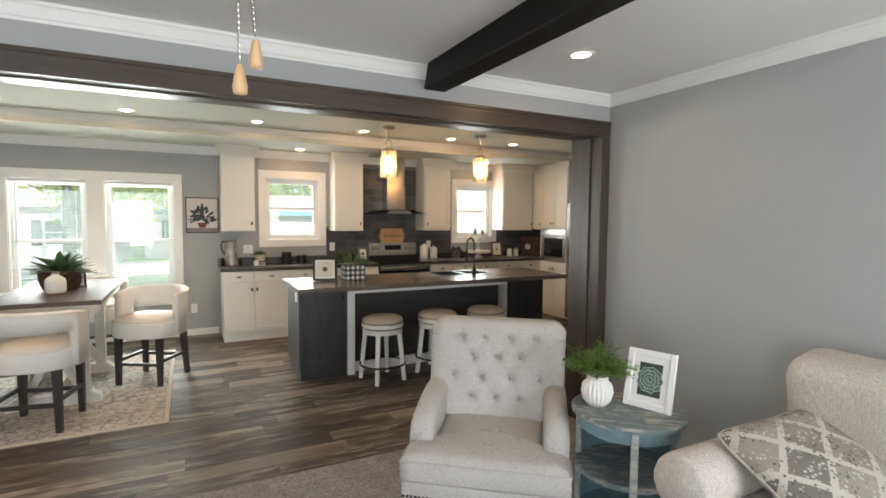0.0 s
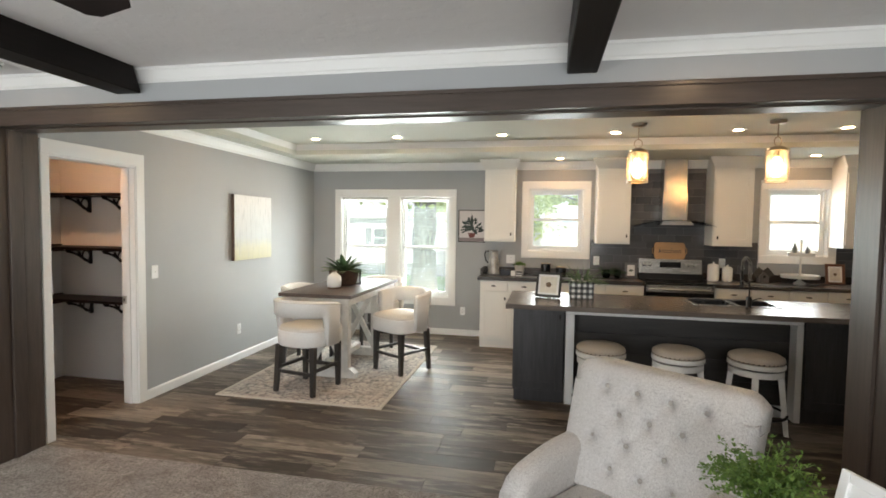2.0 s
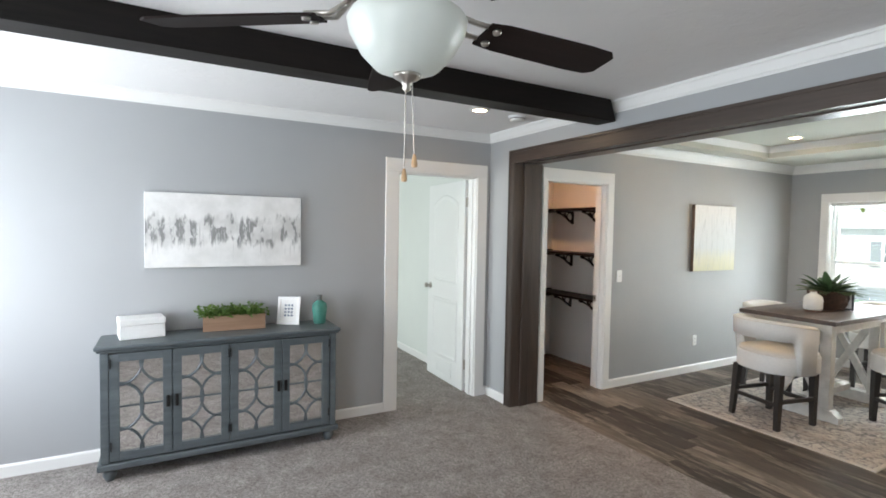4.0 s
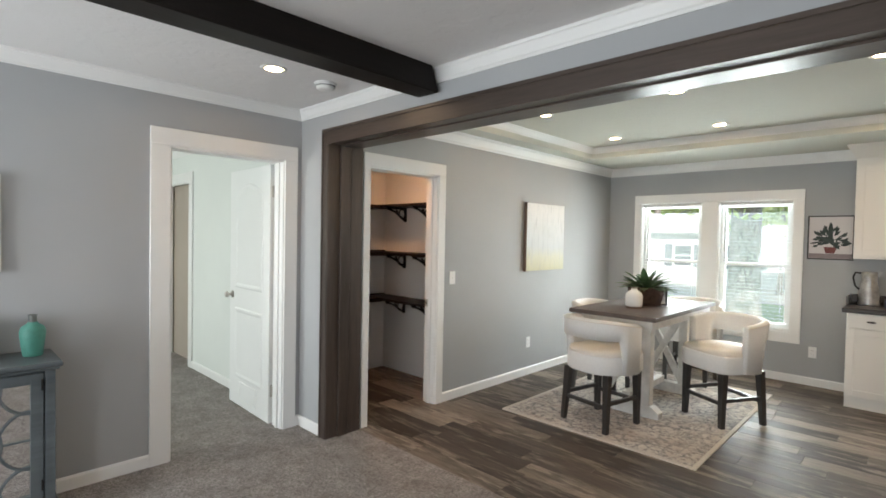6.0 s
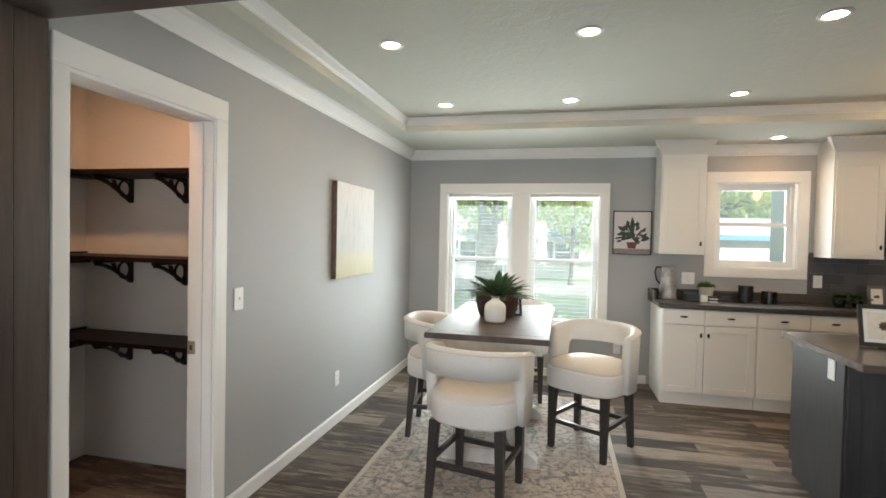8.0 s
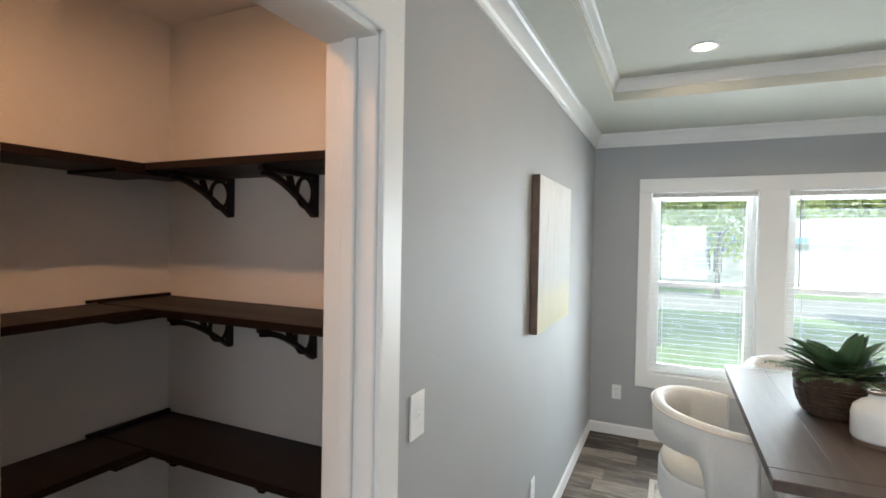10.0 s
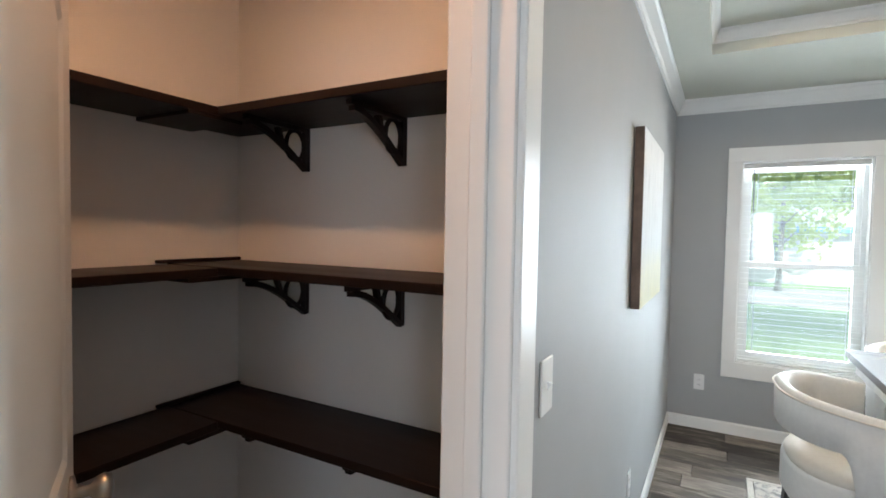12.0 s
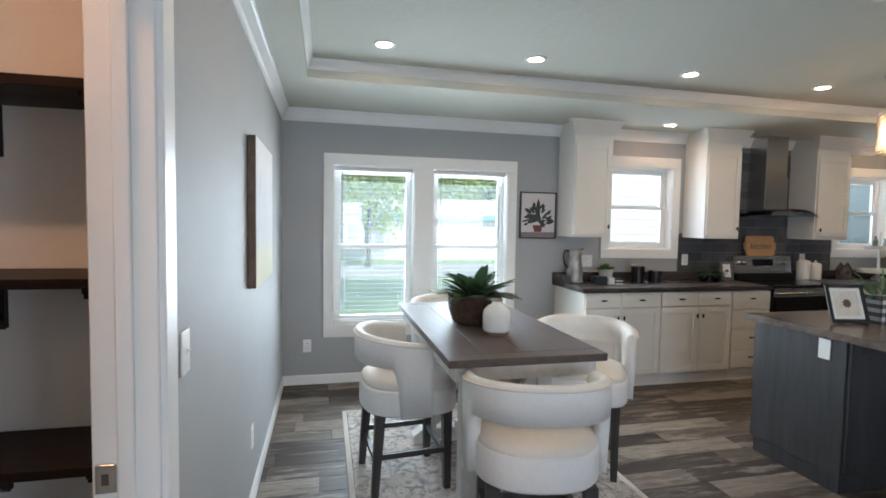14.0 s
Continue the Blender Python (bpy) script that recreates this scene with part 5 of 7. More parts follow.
M_DARKLEG = grain("charcoal_wood_leg", (0.018, 0.016, 0.015), (0.055, 0.049, 0.045), 2, 0.42, 60, 14, 0.05, world=False)


def barrel_back(bm):
    """Curved shell round the back of a seat, cut away above the seat; front is -y."""
    n = 72
    cols = []
    for i in range(n + 1):
        a = math.radians(-12 + 204 * i / n)
        side = abs((i / n) - 0.5) * 2
        top = 0.900 - 0.045 * side ** 3
        f = min(1.0, max(0.0, (side - 0.60) / 0.11))
        bottom = 0.738 - 0.275 * (1 - math.sqrt(1 - f ** 2.6))
        rx, ry = 0.280, 0.268
        ex = math.copysign(abs(math.cos(a)) ** 0.85, math.cos(a))
        ey = math.copysign(abs(math.sin(a)) ** 0.85, math.sin(a))
        col = []
        th = 0.050
        prof = [(0.0, bottom), (0.0, top - 0.022), (0.012, top - 0.006), (th / 2, top), (th - 0.012, top - 0.006), (th, top - 0.022), (th, bottom)]
        for d, z in prof:
            lean = 0.03 * (z - 0.6) / 0.33
            k = 1 - d / 0.27 + lean
            col.append(bm.verts.new((rx * ex * k, ry * ey * k, z)))
        cols.append(col)
    for a, b in zip(cols, cols[1:]):
        m = len(a)
        for k in range(m):
            j = (k + 1) % m
            bm.faces.new((a[k], a[j], b[j], b[k]))
    bm.faces.new(cols[0])
    bm.faces.new(cols[-1][::-1])


def counter_chair(m):
    t = empty("counter_chair", m @ Matrix.Diagonal((1.07, 1.05, 0.96, 1)), "cream upholstered barrel-back counter chair with dark wooden legs", "chair", "chairs round the dining table")
    n = 32

    def seat_outline(k):
        out = []
        for i in range(n):
            a = 2 * math.pi * i / n
            c, s = math.cos(a), math.sin(a)
            e = 0.50 if s < 0 else 0.80
            out.append((0.245 * k * math.copysign(abs(c) ** e, c), 0.245 * k * math.copysign(abs(s) ** e, s)))
        return out
    bm = bmesh.new()
    rings = []
    for k, z in ((0.97, 0.455), (1.0, 0.468), (1.0, 0.585), (0.985, 0.600)):
        rings.append([bm.verts.new((x, y, z)) for x, y in seat_outline(k)])
    for a, b in zip(rings, rings[1:]):
        for i in range(n):
            j = (i + 1) % n
            bm.faces.new((a[i], a[j], b[j], b[i]))
    bm.faces.new(rings[0])
    bm.faces.new(rings[-1])
    part("seat_base", bm, M_LEATHER, t, "cream upholstered seat rail", True)
    bm = bmesh.new()
    rings = []
    for k, z in ((0.96, 0.600), (0.97, 0.610), (0.94, 0.628), (0.80, 0.640), (0.45, 0.647)):
        rings.append([bm.verts.new((x, y, z)) for x, y in seat_outline(k)])
    for a, b in zip(rings, rings[1:]):
        for i in range(n):
            j = (i + 1) % n
            bm.faces.new((a[i], a[j], b[j], b[i]))
    bm.faces.new(rings[-1])
    part("seat_cushion", bm, M_SEATCREAM, t, "warm cream seat cushion", True)
    bm = bmesh.new()
    barrel_back(bm)
    part("backrest", bm, M_LEATHER, t, "", True)
    pts = []
    for i in range(37):
        a = math.radians(-12 + 204 * i / 36)
        side = abs((i / 36) - 0.5) * 2
        ex = math.copysign(abs(math.cos(a)) ** 0.85, math.cos(a))
        ey = math.copysign(abs(math.sin(a)) ** 0.85, math.sin(a))
        k = 1.035
        pts.append((0.280 * ex * k, 0.268 * ey * k, 0.900 - 0.045 * side ** 3 - 0.020))
    part("piping", tube(pts, 0.0042, 6), M_SEATCREAM, t, "", True)
    for sx in (-1, 1):
        for sy in (-1, 1):
            bm = bmesh.new()
            spl = 0.028 if sy > 0 else 0.006
            vs = []
            for x, y, z, w in ((0.178 * sx, 0.175 * sy, 0.458, 0.024), ((0.178 + spl * 0.6) * sx, (0.175 + spl) * sy, 0.0, 0.017)):
                vs.append([bm.verts.new((x + u * w, y + v * w, z)) for u, v in ((-1, -1), (1, -1), (1, 1), (-1, 1))])
            for k in range(4):
                j = (k + 1) % 4
                bm.faces.new((vs[0][k], vs[0][j], vs[1][j], vs[1][k]))
            bm.faces.new(vs[0])
            bm.faces.new(vs[1])
            part("leg", bm, M_DARKLEG, t, "dark wooden leg")
    zs = 0.20
    for p, q in (((-0.186, -0.178, zs), (0.186, -0.178, zs)), ((-0.186, 0.19, zs), (0.186, 0.19, zs)), ((-0.186, -0.178, zs + 0.03), (-0.186, 0.19, zs + 0.03)), ((0.186, -0.178, zs + 0.03), (0.186, 0.19, zs + 0.03))):
        bm = bmesh.new()
        beam_between(bm, p, q, 0.022, 0.030)
        part("stretcher", bm, M_DARKLEG, t)
    return t


RZ = 0.012
ch = counter_chair(pose(-0.590, 4.350, RZ, 0, 0, 168))
copy_thing(ch, pose(0.08, 5.15, RZ, 0, 0, -30))
copy_thing(ch, pose(-1.005, 5.19, RZ, 0, 0, 95))
copy_thing(ch, pose(-0.50, 6.17, RZ, 0, 0, 4))


def rug_mat():
    k = Nodes("faded_oriental_rug", 0.95, spec=0.1)
    v = k.coord()
    vo = k.n("ShaderNodeTexVoronoi", Scale=7.0)
    vo.feature = "DISTANCE_TO_EDGE"
    k.link(v, vo.inputs["Vector"])
    edge = k.ramp(vo.outputs["Distance"], (0.02, (1,) * 3), (0.10, (0,) * 3))
    n1 = k.noise(v, 26, 5, 0.75)
    n2 = k.noise(v, 9, 4, 0.7)
    n3 = k.noise(v, 2.2, 3)
    mot = k.ramp(n1, (0.50, (0,) * 3), (0.58, (1,) * 3))
    c = k.mix(k.ramp(n2, (0.40, (0,) * 3), (0.60, (1,) * 3)), (0.56, 0.515, 0.47), (0.66, 0.625, 0.575))
    c = k.mix(mot, c, (0.28, 0.270, 0.270))
    c = k.mix(k.ramp(n3, (0.45, (0,) * 3), (0.75, (0.55,) * 3)), c, (0.40, 0.30, 0.25))
    edge2 = k.mix(1.0, edge, k.ramp(n2, (0.42, (0,) * 3), (0.62, (1,) * 3)), "MULTIPLY")
    k.colour(k.mix(edge2, c, (0.22, 0.215, 0.220)))
    k.bump(k.noise(v, 260, 2), 0.5, 0.003)
    return k.m


M_RUGB = fabric("cream_rug_edge", (0.50, 0.46, 0.41), (0.68, 0.64, 0.58), 160, 0.3)
rug = empty("area_rug", pose(-0.54, 5.115, 0), "faded cream and grey oriental-pattern area rug", "rug")
RW, RL = 0.785, 1.13
M_RUG = rug_mat()
part("field", box(-RW + 0.035, RW - 0.035, -RL + 0.035, RL - 0.035, 0.001, 0.0115, 0.002), M_RUG, rug)
part("border", boxes((-RW, RW, -RL, -RL + 0.033, 0.001, 0.011), (-RW, RW, RL - 0.033, RL, 0.001, 0.011), (-RW, -RW + 0.033, -RL + 0.033, RL - 0.033, 0.001, 0.011), (RW - 0.033, RW, -RL + 0.033, RL - 0.033, 0.001, 0.011), bevel=0.002), M_RUGB, rug, "pale cream bound edge")
for k2 in (0.16, 0.24):
    a, b = RW - k2, RL - k2
    part("border_line", boxes((-a, a, -b, -b + 0.012, 0.0116, 0.0124), (-a, a, b - 0.012, b, 0.0116, 0.0124), (-a, -a + 0.012, -b + 0.012, b - 0.012, 0.0116, 0.0124), (a - 0.012, a, -b + 0.012, b - 0.012, 0.0116, 0.0124)), fabric("rug_line", (0.30, 0.28, 0.27), (0.55, 0.51, 0.46), 60, 0.2), rug)

# planks of the kitchen, dining and pantry floor
floor_ob = bpy.data.objects["floor_subfloor"]


def planks():
    rng = random.Random(5)
    pw, me_cache = 0.165, {}

    def mesh(w, length):
        key = (round(w, 3), round(length, 2))
        if key not in me_cache:
            me = bpy.data.meshes.new("plank")
            bm = box(0, key[1] - 0.0012, 0, w - 0.0012, -0.012, 0.0, 0.0012)
            bmesh.ops.recalc_face_normals(bm, faces=bm.faces)
            bm.to_mesh(me)
            bm.free()
            me.materials.append(M_FLOOR)
            me_cache[key] = me
        return me_cache[key]
    y = OY1 + 0.0125
    while y < BY - 0.01:
        x = (PX if y < PN else KX) - rng.uniform(0.1, 1.1)
        w = min(pw, BY - y)
        while x < KRX:
            ln = rng.choice((0.61, 0.76, 0.92, 1.08))
            a = max(x, PX if y < PN else KX)
            b = min(x + ln, KRX)
            if b - a > 0.02:
                o = new("plank", mesh(w, b - a))
                o.parent = floor_ob
                o.location = (a, y, 0)
            x += ln
        y += pw


planks()
tiles()

# ---- plants ----
M_STEM = plain("plant_stem", (0.10, 0.13, 0.05), 0.6)
M_LEAFD = leaf_mat("dark_glossy_leaf", (0.022, 0.055, 0.022), (0.075, 0.13, 0.055), 0.15)
M_LEAFB = leaf_mat("bright_small_leaf", (0.05, 0.115, 0.022), (0.17, 0.27, 0.055), 0.25)
M_LEAFG = leaf_mat("grey_green_leaf", (0.06, 0.10, 0.05), (0.16, 0.22, 0.11), 0.2)


def add_blade(bm, p, d, length, width, droop, fold=0.25, seg=5):
    """A pointed leaf from p towards d that bends down."""
    d = Vector(d).normalized()
    s = d.cross(Vector((0, 0, 1)))
    s = s.normalized() if s.length > 1e-3 else Vector((1, 0, 0))
    prev, q = None, Vector(p)
    for i in range(seg + 1):
        f = i / seg
        w = width * math.sin(math.pi * min(1, 0.10 + 0.90 * f)) ** 0.8 * (1 if f < 1 else 0.02)
        up = s.cross(d).normalized()
        row = [bm.verts.new(q + s * w / 2 + up * w * fold), bm.verts.new(q), bm.verts.new(q - s * w / 2 + up * w * fold)]
        if prev:
            bm.faces.new((prev[0], row[0], row[1], prev[1]))
            bm.faces.new((prev[1], row[1], row[2], prev[2]))
        prev = row
        q = q + d * length / seg
        d = (d + Vector((0, 0, -droop / seg))).normalized()


def add_sprig(bm, p, d, length, leaf, droop, pairs=8):
    """A stem with pairs of small leaves."""
    d = Vector(d).normalized()
    q, pts = Vector(p), []
    for i in range(pairs + 1):
        pts.append(q.copy())
        f = i / pairs
        s = d.cross(Vector((0, 0, 1)))
        s = s.normalized() if s.length > 1e-3 else Vector((1, 0, 0))
        if i > 1:
            for k in (-1, 1):
                add_blade(bm, q, s * k + d * 0.8, leaf * (1 - 0.4 * f), leaf * 0.28, 0.3, 0.1, 2)
        q = q + d * length / pairs
        d = (d + Vector((0, 0, -droop / pairs))).normalized()
    add_tube(bm, pts, [0.003] * len(pts), 4)


def dome(rng, lo=0.05, hi=1.0):
    a, z = rng.uniform(0, 6.283), rng.uniform(lo, hi)
    r = math.sqrt(max(0, 1 - z * z))
    return Vector((r * math.cos(a), r * math.sin(a), z))


# basket of greens and the jug on the dining table
TZ = 0.890
bk = empty("potted_plant", pose(-0.60, 5.20, TZ), "dark green leafy arrangement in a brown twig basket", "plant")
bm = bmesh.new()
rng = random.Random(21)
for i in range(17):
    z = 0.010 + i * 0.0095
    r = 0.118 + 0.036 * math.sin(min(1.0, z / 0.12) * 1.5)
    add_tube(bm, [((r + rng.uniform(-0.004, 0.004)) * math.cos(2 * math.pi * k / 22), (r + rng.uniform(-0.004, 0.004)) * math.sin(2 * math.pi * k / 22), z + rng.uniform(-0.003, 0.003)) for k in range(22)], 0.0065, 5, True)
add_lathe(bm, [(0, 0.0), (0.10, 0.0), (0.125, 0.08), (0.125, 0.15), (0, 0.15)], 22)
part("basket", bm, plain("brown_twig", (0.075, 0.042, 0.028), 0.7, var=0.35, scale=40, bump=0.4), bk, "brown woven twig basket")
for i in range(30):
    d = dome(rng, 0.52, 1.0)
    bm = bmesh.new()
    add_blade(bm, (d.x * 0.05, d.y * 0.05, 0.14), d, rng.uniform(0.13, 0.25), rng.uniform(0.055, 0.080), 0.75, 0.16, 6)
    part("leaf", bm, M_LEAFD, bk)
bm = bmesh.new()
for i in range(38):
    d = dome(rng, 0.16, 0.70)
    add_sprig(bm, (d.x * 0.07, d.y * 0.07, 0.15), d, rng.uniform(0.12, 0.20), rng.uniform(0.050, 0.070), 0.5, 9)
part("fronds", bm, M_LEAFG, bk, "feathery green fronds")
bm = bmesh.new()
for i in range(14):
    d = Vector((-1, rng.uniform(-0.5, 0.3), rng.uniform(0.0, 0.35)))
    add_blade(bm, (-0.08, 0, 0.15), d, rng.uniform(0.22, 0.36), 0.006, 0.5, 0.1, 6)
part("dry_grass", bm, plain("dry_grass", (0.36, 0.30, 0.18), 0.7), bk, "thin tan dry grasses")

jg = empty("ceramic_jug", pose(-0.575, 4.885, TZ) @ Matrix.Diagonal((1.05, 1.05, 1.08, 1)), "white glazed ceramic jug with a raw brown foot", "jug")
part("body", lathe([(0.0, 0.014), (0.062, 0.014), (0.069, 0.024), (0.070, 0.095), (0.064, 0.118), (0.045, 0.136), (0.026, 0.146), (0.023, 0.158), (0.027, 0.168), (0.022, 0.168), (0.018, 0.150), (0, 0.146)], 28), M_WHITECER, jg, "", True)
part("foot", lathe([(0, 0), (0.062, 0), (0.063, 0.0135), (0, 0.0135)], 28), plain("raw_clay", (0.17, 0.11, 0.08), 0.8), jg, "unglazed brown foot")
part("rim", lathe([(0.0275, 0.160), (0.0285, 0.169), (0.0215, 0.170), (0.021, 0.160)], 20), plain("brown_glaze", (0.25, 0.19, 0.14), 0.3), jg)


def picture_frame(name, m, w, h, border, mat_w, frame_mat, art, label, easel=True, depth=0.014, lean=12.0):
    """A standing or hanging frame; faces -y, its foot at the origin."""
    t = empty(name, m @ pose(0, 0, 0, -lean, 0, 0), label, "picture frame")
    a, b = w / 2, border
    part("frame", boxes((-a, -a + b, 0, depth, 0, h), (a - b, a, 0, depth, 0, h), (-a + b, a - b, 0, depth, 0, b), (-a + b, a - b, 0, depth, h - b, h), bevel=0.0025), frame_mat, t)
    part("backing", box(-a + b * 0.5, a - b * 0.5, depth - 0.004, depth - 0.001, b * 0.5, h - b * 0.5), M_BLACK, t)
    part("mount", box(-a + b, a - b, depth * 0.55, depth - 0.005, b, h - b), M_PAPER, t, "white paper mount")
    if easel:
        bm = bmesh.new()
        beam_between(bm, (0, depth, h * 0.72), (0, depth + h * 0.30, 0.004 + math.sin(radians(lean)) * h * 0.30 * -1 + 0.0), 0.03, 0.004)
        part("easel_back", bm, M_BLACK, t)
    if art:
        art(t, w - 2 * (b + mat_w), h - 2 * (b + mat_w), h / 2, depth * 0.55 - 0.0012)
    return t


M_PAPER = plain("mount_paper", (0.80, 0.79, 0.77), 0.7, var=0.02)
M_INK = plain("print_ink", (0.06, 0.06, 0.06), 0.7)
M_WFRAME = plain("white_frame", (0.80, 0.80, 0.79), 0.35, var=0.02)
M_BFRAME = plain("black_frame", (0.022, 0.02, 0.019), 0.35)
M_GFRAME = plain("grey_frame", (0.13, 0.13, 0.135), 0.4)
M_BRFRAME = plain("brown_frame", (0.16, 0.07, 0.04), 0.4)


def flat_leaf(bm, x, z, y, ang, ln, wd, n=6):
    c, s = math.cos(ang), math.sin(ang)
    left, right = [], []
    for i in range(n + 1):
        f = i / n
        o = wd / 2 * math.sin(math.pi * f) ** 0.8
        px, pz = x + c * ln * f, z + s * ln * f
        left.append((px - s * o, pz + c * o))
        right.append((px + s * o, pz - c * o))
    pts = left + right[-2:0:-1]
    bm.faces.new([bm.verts.new((px, y, pz)) for px, pz in pts])


def rosette(t, w, h, cz, y):
    part("photo_ground", box(-w / 2, w / 2, y, y + 0.001, cz - h / 2, cz + h / 2), plain("photo_dark_green", (0.035, 0.055, 0.045), 0.5), t)
    for ring, (r, n, ln) in enumerate(((0.40, 9, 0.36), (0.27, 8, 0.28), (0.15, 7, 0.20), (0.06, 5, 0.12))):
        for mat, k, dy in ((plain("petal_edge", (0.62, 0.68, 0.62), 0.5), 1.0, 0.0006), (plain("petal_heart", (0.10, 0.16, 0.13), 0.5), 0.84, 0.0012)):
            bm = bmesh.new()
            for i in range(n):
                a = 2 * math.pi * i / n + ring * 0.4
                flat_leaf(bm, 0.6 * r * w * math.cos(a) * (2 - k), cz + 0.6 * r * w * math.sin(a) * (2 - k), y - dy - ring * 0.0013, a, ln * w * k, ln * w * 1.15 * k)
            part("petals", bm, mat, t)


def small_sketch(t, w, h, cz, y):
    part("print", box(-w / 2, w / 2, y, y + 0.001, cz - h / 2, cz + h / 2), plain("cream_print", (0.70, 0.66, 0.58), 0.7), t)
    bm = bmesh.new()
    for i in range(9):
        flat_leaf(bm, 0, cz, y - 0.0008, i * 0.7, w * 0.2, w * 0.1)
    part("motif", bm, plain("brown_ink", (0.16, 0.10, 0.06), 0.7), t)


def leaf_sketch(t, w, h, cz, y):
    part("print", box(-w / 2, w / 2, y, y + 0.001, cz - h / 2, cz + h / 2), M_PAPER, t)
    bm = bmesh.new()
    for i in range(8):
        flat_leaf(bm, 0, cz - h * 0.12, y - 0.0008, 0.5 + i * 0.31, w * 0.4, w * 0.14)
    part("motif", bm, plain("sketch_green", (0.08, 0.11, 0.08), 0.7), t)


def word_lines(t, w, h, cz, y):
    part("print", box(-w / 2, w / 2, y, y + 0.001, cz - h / 2, cz + h / 2), M_PAPER, t)
    for r in range(4):
        for c in range(3):
            part("motif", box(-w * 0.32 + c * w * 0.24, -w * 0.32 + c * w * 0.24 + w * 0.15, y - 0.001, y - 0.0002, cz + h * (0.28 - 0.18 * r) - h * 0.05, cz + h * (0.28 - 0.18 * r) + h * 0.05), plain("blue_grey_ink", (0.16, 0.20, 0.26), 0.7), t)


picture_frame("photo_frame", pose(-0.475, 5.22, TZ + 0.003, 0, 0, 25), 0.13, 0.17, 0.018, 0.012, M_BFRAME, leaf_sketch, "small black easel photo frame on the table")
picture_frame("photo_frame", pose(1.60, 4.72, 0.915, 0, 0, -12), 0.235, 0.235, 0.022, 0.02, M_BFRAME, small_sketch, "black frame with a small botanical print on a stand", lean=19.0)
es = empty("plate_stand", pose(1.60, 4.72, 0.906, 0, 0, -12), "black wire display stand under the framed print", "stand")
part("front_rail", tube([(-0.07, -0.03, 0.012), (-0.07, -0.03, 0.003), (-0.07, 0.06, 0.003), (0.07, 0.06, 0.003), (0.07, -0.03, 0.003), (0.07, -0.03, 0.012)], 0.003, 6), M_BLACK, es)

# plaid box of greens on the island
pb = empty("plaid_planter", pose(1.905, 4.79, 0.906), "black and white buffalo-check planter of mixed greens", "plant")
kk = Nodes("buffalo_check", 0.8)
chk1, chk2 = kk.n("ShaderNodeTexWave", Scale=6.2), kk.n("ShaderNodeTexWave", Scale=6.2)
vv = kk.coord(world=False)
for nd, dr in ((chk1, "X"), (chk2, "Z")):
    nd.bands_direction = dr
    kk.link(vv, nd.inputs["Vector"])
ra = kk.ramp(chk1.outputs["Fac"], (0.48, (0,) * 3), (0.52, (1,) * 3))
rb = kk.ramp(chk2.outputs["Fac"], (0.48, (0,) * 3), (0.52, (1,) * 3))
sm = kk.mix(0.5, ra, rb)
kk.colour(kk.ramp(sm, (0.1, (0.018, 0.018, 0.018)), (0.5, (0.17, 0.17, 0.17)), (0.9, (0.74, 0.73, 0.70))))
part("box", box(-0.105, 0.105, -0.08, 0.08, 0, 0.165, 0.004), kk.m, pb)
bm = bmesh.new()
for i in range(46):
    d = dome(rng, 0.15, 0.9)
    add_sprig(bm, (d.x * 0.08, d.y * 0.05, 0.155), d, rng.uniform(0.08, 0.18), 0.035, 0.7, 6)
for i in range(10):
    d = dome(rng, 0.6, 1.0)
    add_blade(bm, (rng.uniform(-0.07, 0.07), 0, 0.155), d, rng.uniform(0.10, 0.19), 0.02, 0.2, 0.2, 4)
part("foliage", bm, M_LEAFG, pb)

# ---- things on the back counter ----
CZ = 0.911


def turned(name, x, y, z, profile, mat, label, cat, seg=24, group=""):
    return tagged(part(name, lathe(profile, seg, pose(x, y, z)), mat, None, "", True), label, cat, group)


pt = empty("pitcher", pose(0.892, 6.80, CZ) @ Matrix.Diagonal((1.25, 1.25, 1.28, 1)), "mottled galvanised metal pitcher", "pitcher")
M_GALV = plain("galvanised", (0.42, 0.41, 0.40), 0.45, 0.7, var=0.4, scale=14)
part("body", lathe([(0, 0), (0.066, 0), (0.066, 0.012), (0.060, 0.03), (0.064, 0.07), (0.052, 0.15), (0.045, 0.20), (0.052, 0.245), (0.047, 0.245), (0.041, 0.20), (0, 0.19)], 24), M_GALV, pt, "", True)
part("handle", tube([(-0.05, 0, 0.235), (-0.085, 0, 0.24), (-0.098, 0, 0.20), (-0.085, 0, 0.14), (-0.056, 0, 0.11)], 0.006, 8), M_BLACK, pt, "", True)
part("spout", prism([(0.040, 0.215), (0.048, 0.250), (0.082, 0.262), (0.060, 0.225)], 1, -0.018, 0.018), M_GALV, pt)
tagged(part("dark_box", box(1.01, 1.13, 6.60, 6.70, CZ, CZ + 0.075, 0.004), plain("navy_box", (0.02, 0.024, 0.035), 0.5)), "small dark navy box on the counter", "box")
lb = empty("block_letters", pose(1.17, 6.62, CZ), "small white block with a stack of striped coasters", "decoration")
part("white_block", box(-0.03, 0.03, -0.03, 0.03, 0, 0.065, 0.003), M_WHITECER, lb)
for i in range(4):
    part("coaster", box(0.04, 0.115, -0.04, 0.035, i * 0.014, i * 0.014 + 0.012, 0.002), M_BLACK if i % 2 else M_PAPER, lb)
gp = empty("potted_succulent", pose(1.243, 6.82, CZ + 0.0) @ Matrix.Diagonal((1.35, 1.35, 1.5, 1)), "small round green plant in a pale concrete pot", "plant")
part("pot", lathe([(0, 0), (0.040, 0), (0.052, 0.085), (0.046, 0.085), (0, 0.078)], 20), plain("pale_concrete", (0.50, 0.47, 0.43), 0.8, bump=0.1), gp, "", False)
